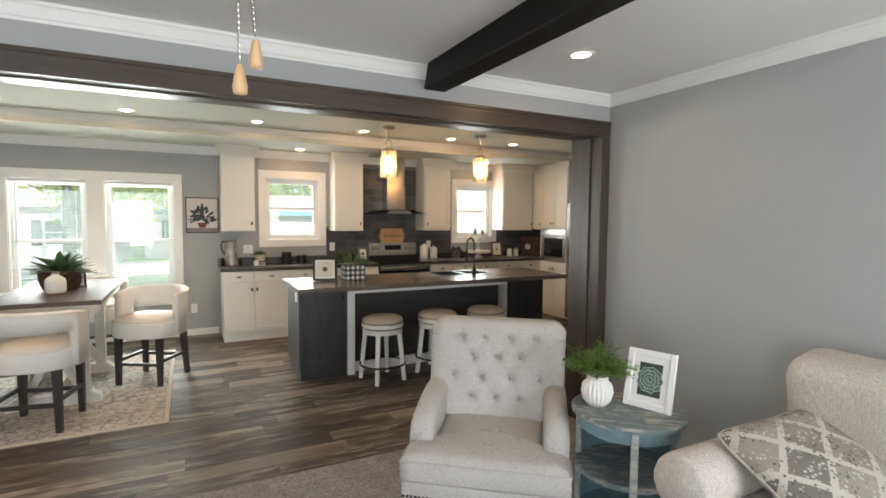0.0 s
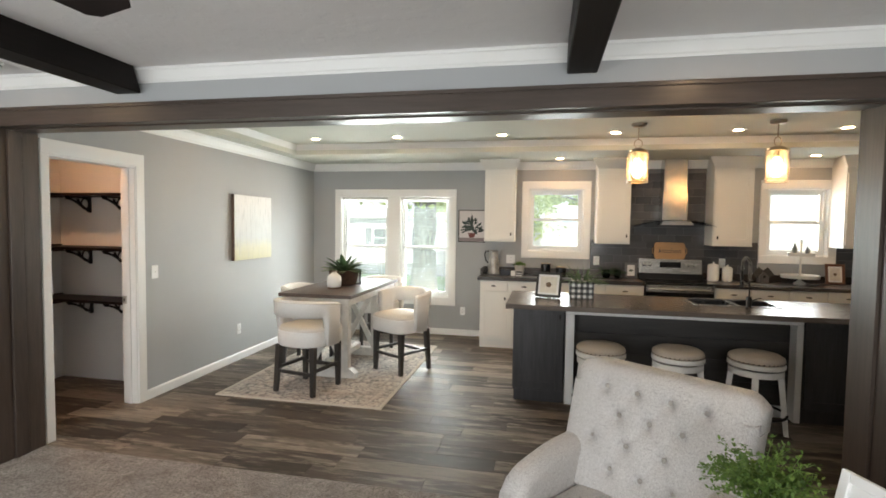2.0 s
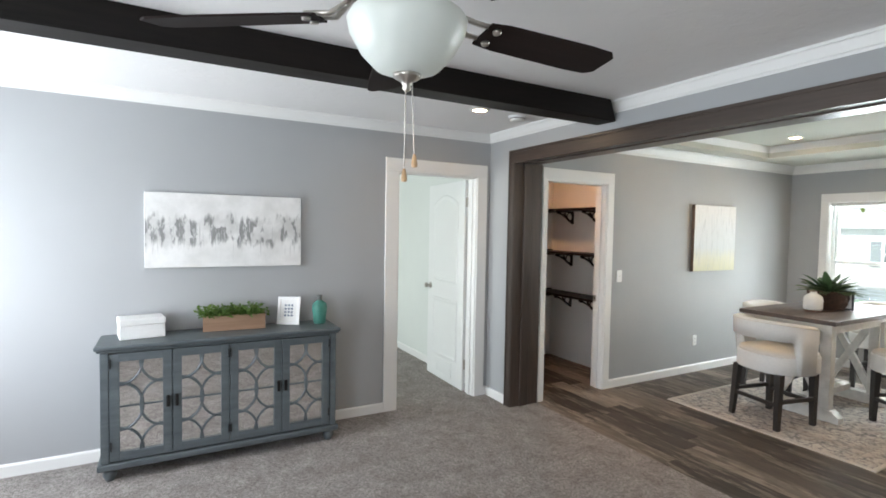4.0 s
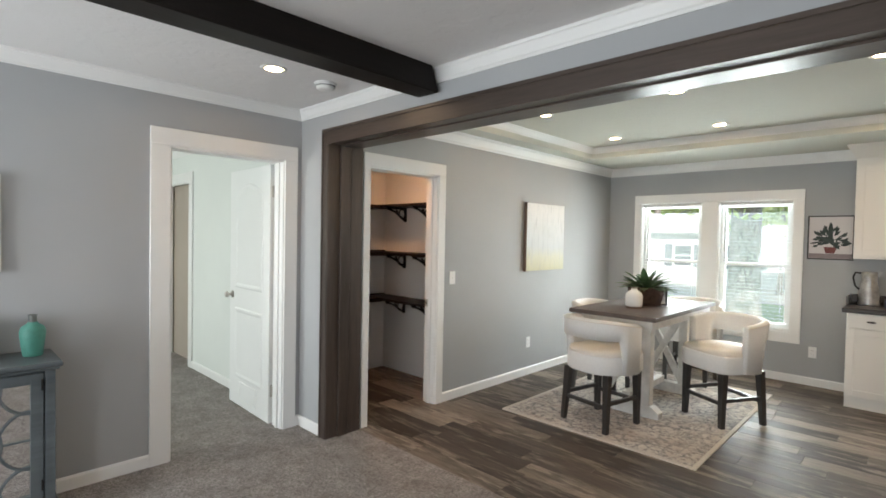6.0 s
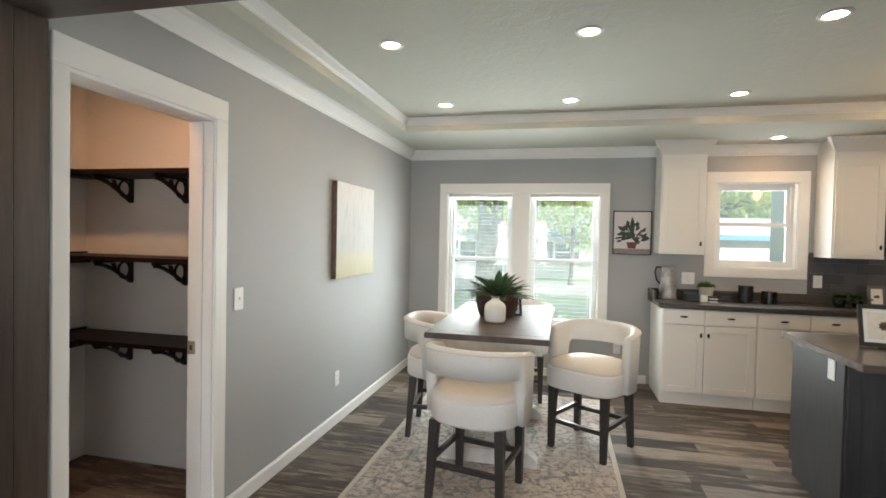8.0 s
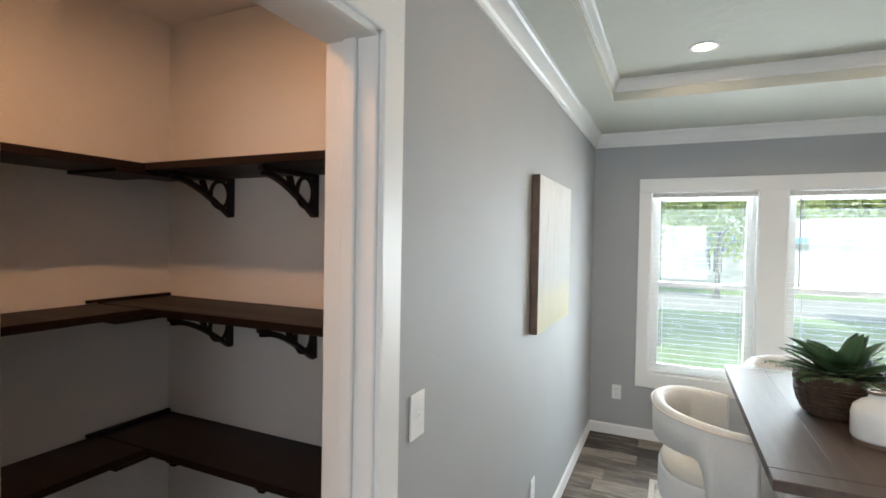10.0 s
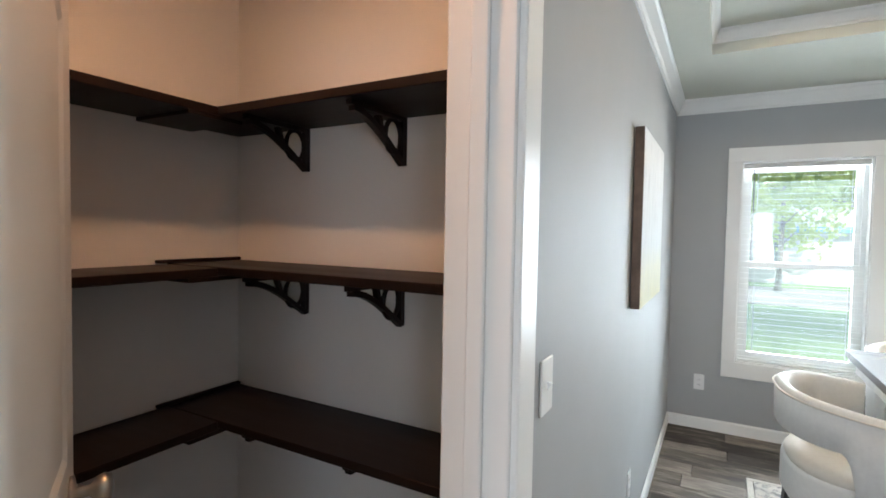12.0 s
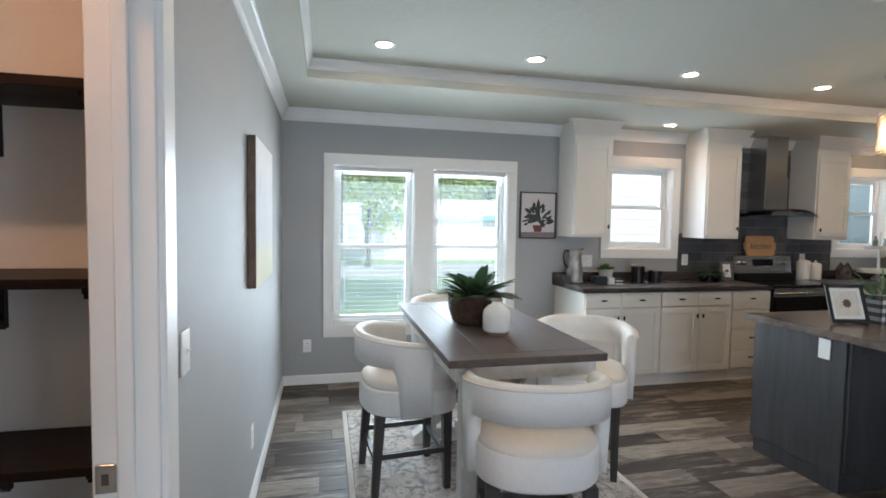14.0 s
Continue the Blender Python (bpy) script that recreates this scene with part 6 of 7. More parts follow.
bm = bmesh.new()
for i in range(110):
    d = dome(rng, 0.0, 1.0)
    add_blade(bm, (d.x * 0.03, d.y * 0.03, 0.08), d, 0.045, 0.014, 0.4, 0.2, 2)
part("foliage", bm, M_LEAFB, gp)
for x, h in ((1.585, 0.165), (1.785, 0.120)):
    c = empty("canister", pose(x, 6.80, CZ), "black ceramic canister with a pale rim" if h > 0.15 else "short black ceramic canister with a pale rim", "canister", "black canisters")
    part("body", lathe([(0, 0), (0.062, 0), (0.064, 0.004), (0.064, h - 0.008), (0.060, h - 0.008), (0.060, 0.05), (0, 0.05)], 24), plain("black_ceramic", (0.012, 0.012, 0.013), 0.25), c, "", False)
    part("rim", lathe([(0.0645, h - 0.008), (0.0645, h), (0.059, h), (0.059, h - 0.008)], 24), plain("tan_rim", (0.45, 0.38, 0.30), 0.6), c)
for x, r in ((2.36, 0.055), (2.50, 0.045)):
    c = empty("glass_planter", pose(x, 6.80, CZ), "small glass bowl of trailing greenery", "plant", "glass planters")
    part("bowl", lathe([(0, 0), (r * 0.7, 0), (r, 0.05), (r * 0.92, 0.10), (r * 0.86, 0.10), (r * 0.94, 0.05), (r * 0.65, 0.006), (0, 0.006)], 20), glass_mat("bowl_glass_%d" % (r * 1000), (0.75, 0.82, 0.80)), c, "", True)
    bm = bmesh.new()
    for i in range(40):
        d = dome(rng, 0.0, 0.9)
        add_sprig(bm, (d.x * 0.02, d.y * 0.02, 0.06), d, rng.uniform(0.06, 0.13), 0.022, 0.8, 5)
    part("foliage", bm, M_LEAFD, c)
picture_frame("photo_frame", pose(2.665, 6.80, CZ + 0.003, 0, 0, -6), 0.15, 0.20, 0.03, 0.006, M_GFRAME, leaf_sketch, "grey standing frame with a leaf print")
sg = empty("kitchen_sign", pose(3.14, 6.870, 1.166, -8, 0, 0), "wooden cutting-board sign lettered kitchen in black", "sign")
M_BOARD = grain("maple_board", (0.34, 0.19, 0.085), (0.52, 0.32, 0.16), 0, 0.5, 30, 10, 0.05, world=False)
bm = box(-0.185, 0.185, 0, 0.016, 0.0, 0.215, 0.0)
bmesh.ops.bevel(bm, geom=[e for e in bm.edges if abs(e.verts[0].co.y - e.verts[1].co.y) > 0.01], offset=0.035, segments=5, affect="EDGES", profile=0.5)
part("board", bm, M_BOARD, sg)
for s in (-1, 1):
    part("grip", tube([(s * 0.183, 0.008, 0.06), (s * 0.205, 0.008, 0.08), (s * 0.205, 0.008, 0.135), (s * 0.183, 0.008, 0.155)], 0.007, 8), M_BOARD, sg)
fnt = bpy.data.curves.new("lettering", "FONT")
fnt.body, fnt.size, fnt.extrude, fnt.align_x, fnt.shear = "kitchen", 0.095, 0.0008, "CENTER", 0.25
tmp = new("lettering_curve", fnt)
lm = bpy.data.meshes.new_from_object(tmp)
bpy.data.objects.remove(tmp)
lm.materials.append(M_INK)
lt = new("lettering", lm)
lt.parent = sg
lt.matrix_basis = pose(0, -0.0015, 0.075, 90, 0, 0)
for x, h, r in ((3.64, 0.195, 0.068), (3.80, 0.165, 0.058)):
    c = empty("lidded_canister", pose(x, 6.80, CZ), "white ribbed ceramic canister with a knobbed lid", "canister", "white canisters")
    part("body", lathe([(0, 0), (r * 0.95, 0), (r, 0.01), (r, h - 0.015), (r * 0.92, h), (0, h)], 24, None, lambda a, z: 1 + 0.012 * math.cos(14 * a)), M_WHITECER, c, "", True)
    part("lid", lathe([(0, h + 0.045), (0.010, h + 0.042), (0.013, h + 0.032), (0.007, h + 0.024), (r * 0.6, h + 0.016), (r * 0.95, h + 0.006), (r * 0.95, h + 0.0005), (0, h + 0.0005)], 24), M_WHITECER, c, "", True)
bh = empty("birdhouse", pose(4.20, 6.80, CZ), "small weathered grey wooden birdhouse", "birdhouse")
part("body", prism([(-0.05, 0), (0.05, 0), (0.055, 0.075), (0, 0.135), (-0.055, 0.075)], 1, -0.045, 0.045), plain("grey_wood", (0.12, 0.11, 0.105), 0.8, bump=0.2), bh)
for s in (-1, 1):
    bm = bmesh.new()
    beam_between(bm, (s * 0.074, 0, 0.062), (0, 0, 0.148), 0.13, 0.008)
    part("roof_board", bm, plain("dark_roof", (0.06, 0.055, 0.05), 0.8), bh)
part("entry", lathe([(0, 0), (0.016, 0), (0.016, 0.001), (0, 0.001)], 16, pose(0, -0.0462, 0.075, 90, 0, 0)), M_BLACK, bh)
ts = empty("tiered_stand", pose(4.56, 6.70, CZ) @ Matrix.Diagonal((1.25, 1.25, 1.75, 1)), "white two-tier wooden serving stand with little ornaments", "stand")
part("pole", lathe([(0, 0.0), (0.05, 0), (0.05, 0.012), (0.012, 0.03), (0.009, 0.15), (0.014, 0.16), (0.009, 0.18), (0.008, 0.29), (0.014, 0.30), (0, 0.31)], 16), M_WHITECER, ts, "", True)
for z, r in ((0.045, 0.155), (0.195, 0.105)):
    part("tray", lathe([(0, z), (r, z), (r + 0.006, z + 0.022), (r, z + 0.022), (r - 0.006, z + 0.008), (0, z + 0.008)], 28), M_WHITECER, ts)
for x, h in ((-0.055, 0.075), (0.055, 0.06)):
    part("ornament", lathe([(0, 0.204), (0.020, 0.204), (0.022, 0.204 + h * 0.6), (0.010, 0.204 + h * 0.8), (0.008, 0.204 + h), (0, 0.204 + h)], 12, pose(x, 0, 0)), plain("grey_ornament", (0.18, 0.19, 0.19), 0.5), ts, "small grey ornament")
picture_frame("photo_frame", pose(4.99, 6.80, CZ + 0.003, 0, 0, -8), 0.20, 0.25, 0.03, 0.02, M_BRFRAME, small_sketch, "brown standing photo frame")
for x in (5.23, 5.36):
    c = empty("spice_jar", pose(x, 6.80, CZ), "small white jar with a grey label", "jar", "small white jars")
    part("body", lathe([(0, 0), (0.042, 0), (0.042, 0.10), (0.034, 0.115), (0, 0.115)], 18), M_WHITECER, c)
    part("lid", lathe([(0, 0.135), (0.036, 0.132), (0.036, 0.116), (0, 0.116)], 18), M_PBRASS, c)
picture_frame("framed_painting", pose(5.68, 6.80, CZ + 0.003, 0, 0, -25), 0.34, 0.35, 0.022, 0.0, M_BFRAME, lambda t, w, h, cz, y: (part("canvas", box(-w / 2, w / 2, y, y + 0.001, cz - h / 2, cz + h / 2), plain("dim_still_life", (0.10, 0.045, 0.03), 0.5, var=0.8, scale=12), t), part("pale_shape", lathe([(0, 0), (0.05, 0), (0.045, 0.002), (0, 0.002)], 16, pose(-0.05, y - 0.001, cz - 0.02, 90, 0, 0)), M_PAPER, t)), "dark framed still life leaning in the corner")

# ---- pictures on the walls ----


def dining_art_mat():
    k = Nodes("meadow_painting", 0.85, spec=0.1)
    co = k.n("ShaderNodeTexCoord").outputs["Generated"]
    sep = k.n("ShaderNodeSeparateXYZ")
    k.link(co, sep.inputs[0])
    nz = k.noise(k.coord((3, 3, 0.6), world=False), 9, 4)
    add = k.t.nodes.new("ShaderNodeMath")
    add.operation = "MULTIPLY_ADD"
    add.inputs[1].default_value = 0.22
    k.link(nz, add.inputs[0])
    k.link(sep.outputs["Z"], add.inputs[2])
    base = k.ramp(add.outputs[0], (0.08, (0.58, 0.57, 0.40)), (0.30, (0.66, 0.655, 0.54)), (0.46, (0.64, 0.67, 0.68)), (0.80, (0.72, 0.74, 0.75)), (1.0, (0.77, 0.77, 0.765)))
    st = k.noise(k.coord((14, 14, 1.2), world=False), 4, 4, 0.7)
    k.colour(k.mix(k.ramp(st, (0.52, (0,) * 3), (0.68, (0.6,) * 3)), base, (0.46, 0.48, 0.49)))
    k.bump(nz, 0.2, 0.003)
    return k.m


da = empty("canvas_painting", pose(KX, 4.955, 1.135), "pale abstract meadow painting on a deep brown-edged canvas", "painting")
part("canvas", box(0.004, 0.040, 0.0, 0.755, 0, 0.735, 0.002), plain("brown_canvas_edge", (0.13, 0.085, 0.06), 0.6, var=0.5, scale=9), da)
part("painted_face", box(0.0405, 0.0415, 0.0015, 0.7535, 0.0015, 0.7335), dining_art_mat(), da)


def living_art_mat():
    """White ground with smeared grey strokes across the middle and thin runs below them."""
    k = Nodes("smudged_canvas", 0.65)
    co = k.n("ShaderNodeTexCoord").outputs["Generated"]
    sep = k.n("ShaderNodeSeparateXYZ")
    k.link(co, sep.inputs[0])
    skyline = k.noise(k.coord((1, 1, 0.02), world=False), 15, 3, 0.6)
    shift = k.t.nodes.new("ShaderNodeMath")
    shift.operation = "MULTIPLY_ADD"
    shift.inputs[1].default_value = -0.55
    k.link(skyline, shift.inputs[0])
    k.link(sep.outputs["Z"], shift.inputs[2])
    band = k.ramp(shift.outputs[0], (0.0, (0,) * 3), (0.09, (1,) * 3), (0.36, (1,) * 3), (0.44, (0,) * 3))
    stroke = k.noise(k.coord((1, 1, 0.40), world=False), 21, 4, 0.55)
    fine = k.noise(k.coord((1, 1, 0.22), world=False), 70, 4, 0.6)
    runs = k.noise(k.coord((1, 1, 0.05), world=False), 62, 2, 0.5)
    cloud = k.noise(k.coord(world=False), 7, 4, 0.6)
    ground = k.ramp(cloud, (0.35, (0.66, 0.655, 0.64)), (0.65, (0.78, 0.775, 0.765)))
    mid = k.mix(k.mix(1.0, band, k.ramp(cloud, (0.36, (0.75,) * 3), (0.66, (0.15,) * 3)), "MULTIPLY"), ground, (0.50, 0.495, 0.485))
    low = k.ramp(sep.outputs["Z"], (0.06, (0,) * 3), (0.28, (0.8,) * 3), (0.52, (0.8,) * 3), (0.60, (0,) * 3))
    mid = k.mix(k.mix(1.0, low, k.ramp(runs, (0.60, (0,) * 3), (0.68, (0.8,) * 3)), "MULTIPLY"), mid, (0.42, 0.415, 0.41))
    dark = k.mix(1.0, band, k.ramp(stroke, (0.49, (0,) * 3), (0.545, (0.92,) * 3)), "MULTIPLY")
    dark = k.mix(1.0, dark, k.ramp(fine, (0.38, (0.35,) * 3), (0.52, (1,) * 3)), "MULTIPLY")
    k.colour(k.mix(dark, mid, k.ramp(fine, (0.4, (0.11, 0.11, 0.112)), (0.7, (0.30, 0.30, 0.295)))))
    k.bump(stroke, 0.15, 0.003)
    return k.m


la = empty("canvas_painting", pose(LX, -0.228, 1.262), "wide white canvas with smeared grey vertical strokes", "painting")
part("canvas", box(0.003, 0.030, 0.0, 1.02, 0, 0.508, 0.003), plain("white_canvas", (0.76, 0.755, 0.745), 0.7, var=0.03), la)
part("painted_face", box(0.0305, 0.0315, 0.002, 1.018, 0.002, 0.506), living_art_mat(), la)
rng = random.Random(77)

pp = empty("plant_picture", pose(0.565, BY - 0.001, 1.326), "black-framed picture of a leafy plant in a red pot", "picture")
part("frame", boxes((-0.190, -0.178, -0.022, 0, 0, 0.452), (0.178, 0.190, -0.022, 0, 0, 0.452), (-0.178, 0.178, -0.022, 0, 0, 0.012), (-0.178, 0.178, -0.022, 0, 0.440, 0.452)), M_BFRAME, pp)
part("print", box(-0.178, 0.178, -0.008, -0.004, 0.012, 0.44), plain("blush_print", (0.62, 0.585, 0.575), 0.5, var=0.02), pp)
part("table_shape", box(-0.177, 0.177, -0.0092, -0.0082, 0.013, 0.062), plain("grey_pink_print", (0.24, 0.20, 0.20), 0.6), pp)
bm = bmesh.new()
bm.faces.new([bm.verts.new((x, -0.0098, z)) for x, z in ((-0.035, 0.065), (0.035, 0.065), (0.055, 0.13), (-0.055, 0.13))])
part("pot_shape", bm, plain("red_pot_print", (0.16, 0.045, 0.04), 0.6), pp)
bm = bmesh.new()
for i in range(64):
    a = rng.uniform(-0.15, 3.29)
    r0 = rng.uniform(0.0, 0.11)
    flat_leaf(bm, r0 * math.cos(a), 0.16 + r0 * math.sin(a) * 1.2, -0.0102 - i * 0.00003, a + rng.uniform(-0.7, 0.7), rng.uniform(0.05, 0.085), rng.uniform(0.018, 0.032))
flat_leaf(bm, 0, 0.2, -0.0125, 1.57, 0.19, 0.045)
part("foliage", bm, plain("leaf_print", (0.032, 0.045, 0.040), 0.6, var=0.6, scale=30), pp)

# ---- outlets and switches ----


def plate(name, m, w, h, label, kind):
    t = empty(name, m, label, kind, "wall plates")
    part("plate", box(-w / 2, w / 2, -0.006, 0, -h / 2, h / 2, 0.002), M_VINYL, t)
    if kind == "switch":
        part("toggle", prism([(-0.006, -0.010), (-0.018, 0.006), (-0.006, 0.010)], 0, -0.004, 0.004), M_VINYL, t)
    else:
        for z in (-0.021, 0.021):
            part("receptacle", box(-0.016, 0.016, -0.0085, -0.006, z - 0.014, z + 0.014, 0.001), M_VINYL, t)
            for x in (-0.006, 0.006):
                part("slot", box(x - 0.0012, x + 0.0012, -0.0088, -0.0084, z - 0.004, z + 0.005), M_BLACK, t)


plate("light_switch", pose(KX, 3.85, 1.115, 0, 0, 90), 0.075, 0.118, "white toggle light switch by the pantry", "switch")
plate("wall_outlet", pose(-1.609, BY, 0.349), 0.07, 0.115, "white wall outlet under the window", "outlet")
plate("wall_outlet", pose(RX, 2.069, 0.312, 0, 0, -90), 0.07, 0.115, "white wall outlet behind the side table", "outlet")
plate("wall_outlet", pose(KX, 5.083, 0.354, 0, 0, 90), 0.07, 0.115, "white wall outlet under the painting", "outlet")
plate("wall_outlet", pose(0.45, BY, 0.350), 0.07, 0.115, "white wall outlet beside the window", "outlet")
plate("wall_outlet", pose(2.247, BY - 0.0125, 1.118), 0.075, 0.118, "white outlet on the tiled backsplash", "outlet")
plate("wall_outlet", pose(1.111, BY, 1.105), 0.12, 0.118, "white double outlet over the counter", "outlet")
plate("wall_outlet", pose(3.783, BY - 0.0125, 1.125), 0.075, 0.118, "white outlet on the tiled backsplash", "outlet")

# ---- pantry shelves ----
sh = 0.026
for i, z in enumerate((0.828, 1.314, 1.812)):
    s = empty("pantry_shelf", pose(0, 0, 0), "espresso stained corner shelf on scrolled wooden brackets", "shelf", "pantry shelves")
    part("north_board", box(PX + 0.002, KX - 0.132, 3.842, PN - 0.002, z - sh, z, 0.002), M_SHELF, s)
    part("west_board", box(PX + 0.002, PX + 0.272, OY1 + 0.01, 3.840, z - sh - 0.003, z - 0.003, 0.002), M_SHELF, s)
    part("cleat", box(PX + 0.002, PX + 0.020, 3.80, PN - 0.003, z + 0.0005, z + 0.012, 0.002), M_SHELF, s)
    part("joint_batten", box(PX + 0.004, PX + 0.272, 3.74, 3.93, z - sh - 0.016, z - sh - 0.0035, 0.002), M_SHELF, s)
    for x in (-2.774, -2.371, -2.05):
        b = bmesh.new()
        w, zt, y1 = 0.021, z - sh - 0.0005, PN - 0.003
        add_box(b, x - w / 2, x + w / 2, y1 - 0.024, y1, zt - 0.148, zt, 0.002)
        add_box(b, x - w / 2, x + w / 2, y1 - 0.268, y1 - 0.024, zt - 0.016, zt, 0.002)
        arc = []
        for j in range(13):
            f = j / 12
            arc.append((y1 - 0.255 + 0.237 * f, zt - 0.016 - 0.120 * (1 - math.cos(f * math.pi / 2)) ** 0.9))
        for (ya, za), (yb, zb) in zip(arc, arc[1:]):
            add_prism(b, [(ya, za + 0.004), (yb, zb + 0.004), (yb, zb - 0.014), (ya, za - 0.014)], 0, x - w / 2, x + w / 2)
        add_tube(b, [(x, y1 - 0.062 + 0.040 * math.cos(2 * math.pi * j / 20), zt - 0.066 + 0.050 * math.sin(2 * math.pi * j / 20)) for j in range(20)], 0.0075, 6, True)
        add_prism(b, [(y1 - 0.146, zt - 0.02), (y1 - 0.132, zt - 0.02), (y1 - 0.116, zt - 0.062), (y1 - 0.130, zt - 0.062)], 0, x - w / 2 + 0.001, x + w / 2 - 0.001)
        part("bracket", b, M_SHELF, s, "scrolled wooden bracket")

# ---- living room ----
M_LINEN = fabric("oatmeal_linen", (0.34, 0.325, 0.31), (0.68, 0.66, 0.64), 150, 0.6, 0.6)
M_LINENS = fabric("beige_chenille", (0.42, 0.385, 0.355), (0.74, 0.69, 0.645), 90, 0.6, 0.4)
M_BUTTON = fabric("linen_button", (0.30, 0.27, 0.24), (0.50, 0.47, 0.43), 200, 0.3)


def pillow_mesh(w, h, d, n=22, pinch=0.06, m=None):
    """A stuffed cushion in x and y, plump in z."""
    bm = bmesh.new()
    for s in (1, -1):
        g = []
        for i in range(n + 1):
            row = []
            for j in range(n + 1):
                u, v = -1 + 2 * i / n, -1 + 2 * j / n
                k = (1 - abs(u) ** 2.6) * (1 - abs(v) ** 2.6)
                soft = 1 - 0.075 * abs(u * v) ** 5
                px = u * w / 2 * (1 - pinch * (1 - abs(v)) * abs(u) ** 3) * soft
                py = v * h / 2 * (1 - pinch * (1 - abs(u)) * abs(v) ** 3) * soft
                z = s * d / 2 * max(0.0, k) ** 0.45 + 0.006 * noise.noise(Vector((u * 2, v * 2, s)))
                row.append(bm.verts.new((px, py, z if 0 < i < n and 0 < j < n else 0.0)))
            g.append(row)
        for i in range(n):
            for j in range(n):
                bm.faces.new((g[i][j], g[i + 1][j], g[i + 1][j + 1], g[i][j + 1]))
    bmesh.ops.remove_doubles(bm, verts=bm.verts, dist=1e-4)
    if m is not None:
        bmesh.ops.transform(bm, matrix=m, verts=bm.verts)
    return bm


def armchair():
    t = empty("armchair", pose(1.872, 2.084, 0.006, 0, 0, -38), "oatmeal linen armchair with a button-tufted back", "armchair")
    part("base", box(-0.345, 0.345, -0.36, 0.30, 0.15, 0.275, 0.02, 3), M_LINEN, t)
    bm = box(-0.40, 0.40, -0.43, -0.26, 0.175, 0.30, 0.02, 3)
    part("front_border", bm, M_LINEN, t, "", True)
    # T-shaped seat cushion with a rolled edge
    bm = bmesh.new()
    rings = []
    out = []
    for x, y in ((-0.40, -0.44), (0.40, -0.44), (0.40, -0.27), (0.275, -0.25), (0.275, 0.24), (-0.275, 0.24), (-0.275, -0.25), (-0.40, -0.27)):
        out.append((x, y))
    fine = []
    for i, (x, y) in enumerate(out):
        x2, y2 = out[(i + 1) % len(out)]
        for f in (0.0, 0.06, 0.2, 0.35, 0.5, 0.65, 0.8, 0.94):
            fine.append((x + (x2 - x) * f, y + (y2 - y) * f))
    for k, z in ((0.965, 0.262), (1.0, 0.285), (1.0, 0.365), (0.97, 0.392), (0.85, 0.406), (0.5, 0.416), (0.15, 0.420)):
        rings.append([bm.verts.new((x * k, -0.08 + (y + 0.08) * k, z)) for x, y in fine])
    for a, b in zip(rings, rings[1:]):
        for i in range(len(a)):
            j = (i + 1) % len(a)
            bm.faces.new((a[i], a[j], b[j], b[i]))
    bm.faces.new(rings[0])
    bm.faces.new(rings[-1])
    sc_ = part("seat_cushion", bm, M_LINEN, t, "", True)
    part("piping", tube([(x * 1.002, -0.08 + (y + 0.08) * 1.002, 0.372) for x, y in fine], 0.006, 6, True), M_LINEN, sc_, "", True)
    # arms with rounded tops that slope down to the front
    for s in (-1, 1):
        bm = bmesh.new()
        cols = []
        for i in range(13):
            f = i / 12
            y = -0.27 + 0.53 * f
            top = 0.520 + 0.075 * math.sin(min(1, f * 1.3) * math.pi / 2) - (0.05 if i == 0 else 0.015 if i == 1 else 0)
            row = []
            for a in range(13):
                th = math.pi * a / 12
                row.append(bm.verts.new((s * 0.338 + 0.064 * math.cos(th) * (0.9 if i == 0 else 1), y, top - 0.062 + 0.062 * math.sin(th))))
            row = [bm.verts.new((s * 0.338 + 0.058, y, 0.16))] + row + [bm.verts.new((s * 0.338 - 0.058, y, 0.16))]
            cols.append(row)
        for a, b in zip(cols, cols[1:]):
            for k in range(len(a) - 1):
                bm.faces.new((a[k], a[k + 1], b[k + 1], b[k]))
        bm.faces.new(cols[0])
        bm.faces.new(cols[-1][::-1])
        part("arm", bm, M_LINEN, t, "", True)
    # tufted back
    W, H = 0.402, 0.53
    buttons = []
    for r, z in enumerate((0.095, 0.205, 0.32, 0.428)):
        xs = (-0.21, -0.07, 0.07, 0.21) if r % 2 else (-0.14, 0.0, 0.14)
        if r == 3:
            xs = (-0.22, -0.075, 0.075, 0.22)
        if r == 1:
            xs = (-0.25, -0.085, 0.085, 0.25)
        buttons += [(x, z) for x in xs]
    folds = [(p, q) for p in buttons for q in buttons if p[1] < q[1] and 0.09 < math.hypot(p[0] - q[0], p[1] - q[1]) < 0.155]
    nx, nz = 64, 50
    bm = bmesh.new()

    def back_point(u, v, front):
        x, z = u * W * (0.965 + 0.035 * v), v * H
        corner = max(0.0, abs(u) - 0.80) / 0.20
        if v > 0.82:
            z -= 0.055 * corner ** 2
        edge = (1 - abs(u) ** 8) * (1 - max(0.0, v) ** 10)
        y = 0.175 + 0.155 * v
        bulge = 0.055 * max(0.0, edge) ** 0.5
        if front:
            dip = sum(0.030 * math.exp(-((x - bx) ** 2 + (z - bz) ** 2) / 0.00045) + 0.014 * math.exp(-((x - bx) ** 2 + (z - bz) ** 2) / 0.0030) for bx, bz in buttons)
            for (ax, az), (bx, bz) in folds:
                ux, uz = bx - ax, bz - az
                f = min(1.0, max(0.0, ((x - ax) * ux + (z - az) * uz) / (ux * ux + uz * uz)))
                q = (x - ax - ux * f) ** 2 + (z - az - uz * f) ** 2
                dip += 0.006 * math.exp(-q / 0.00007)
            return (x, y - bulge - 0.02 + dip, 0.40 + z)
        return (x, y + 0.09 + 0.02 * max(0.0, edge) ** 0.5, 0.40 + z - 0.01)
    g = {}
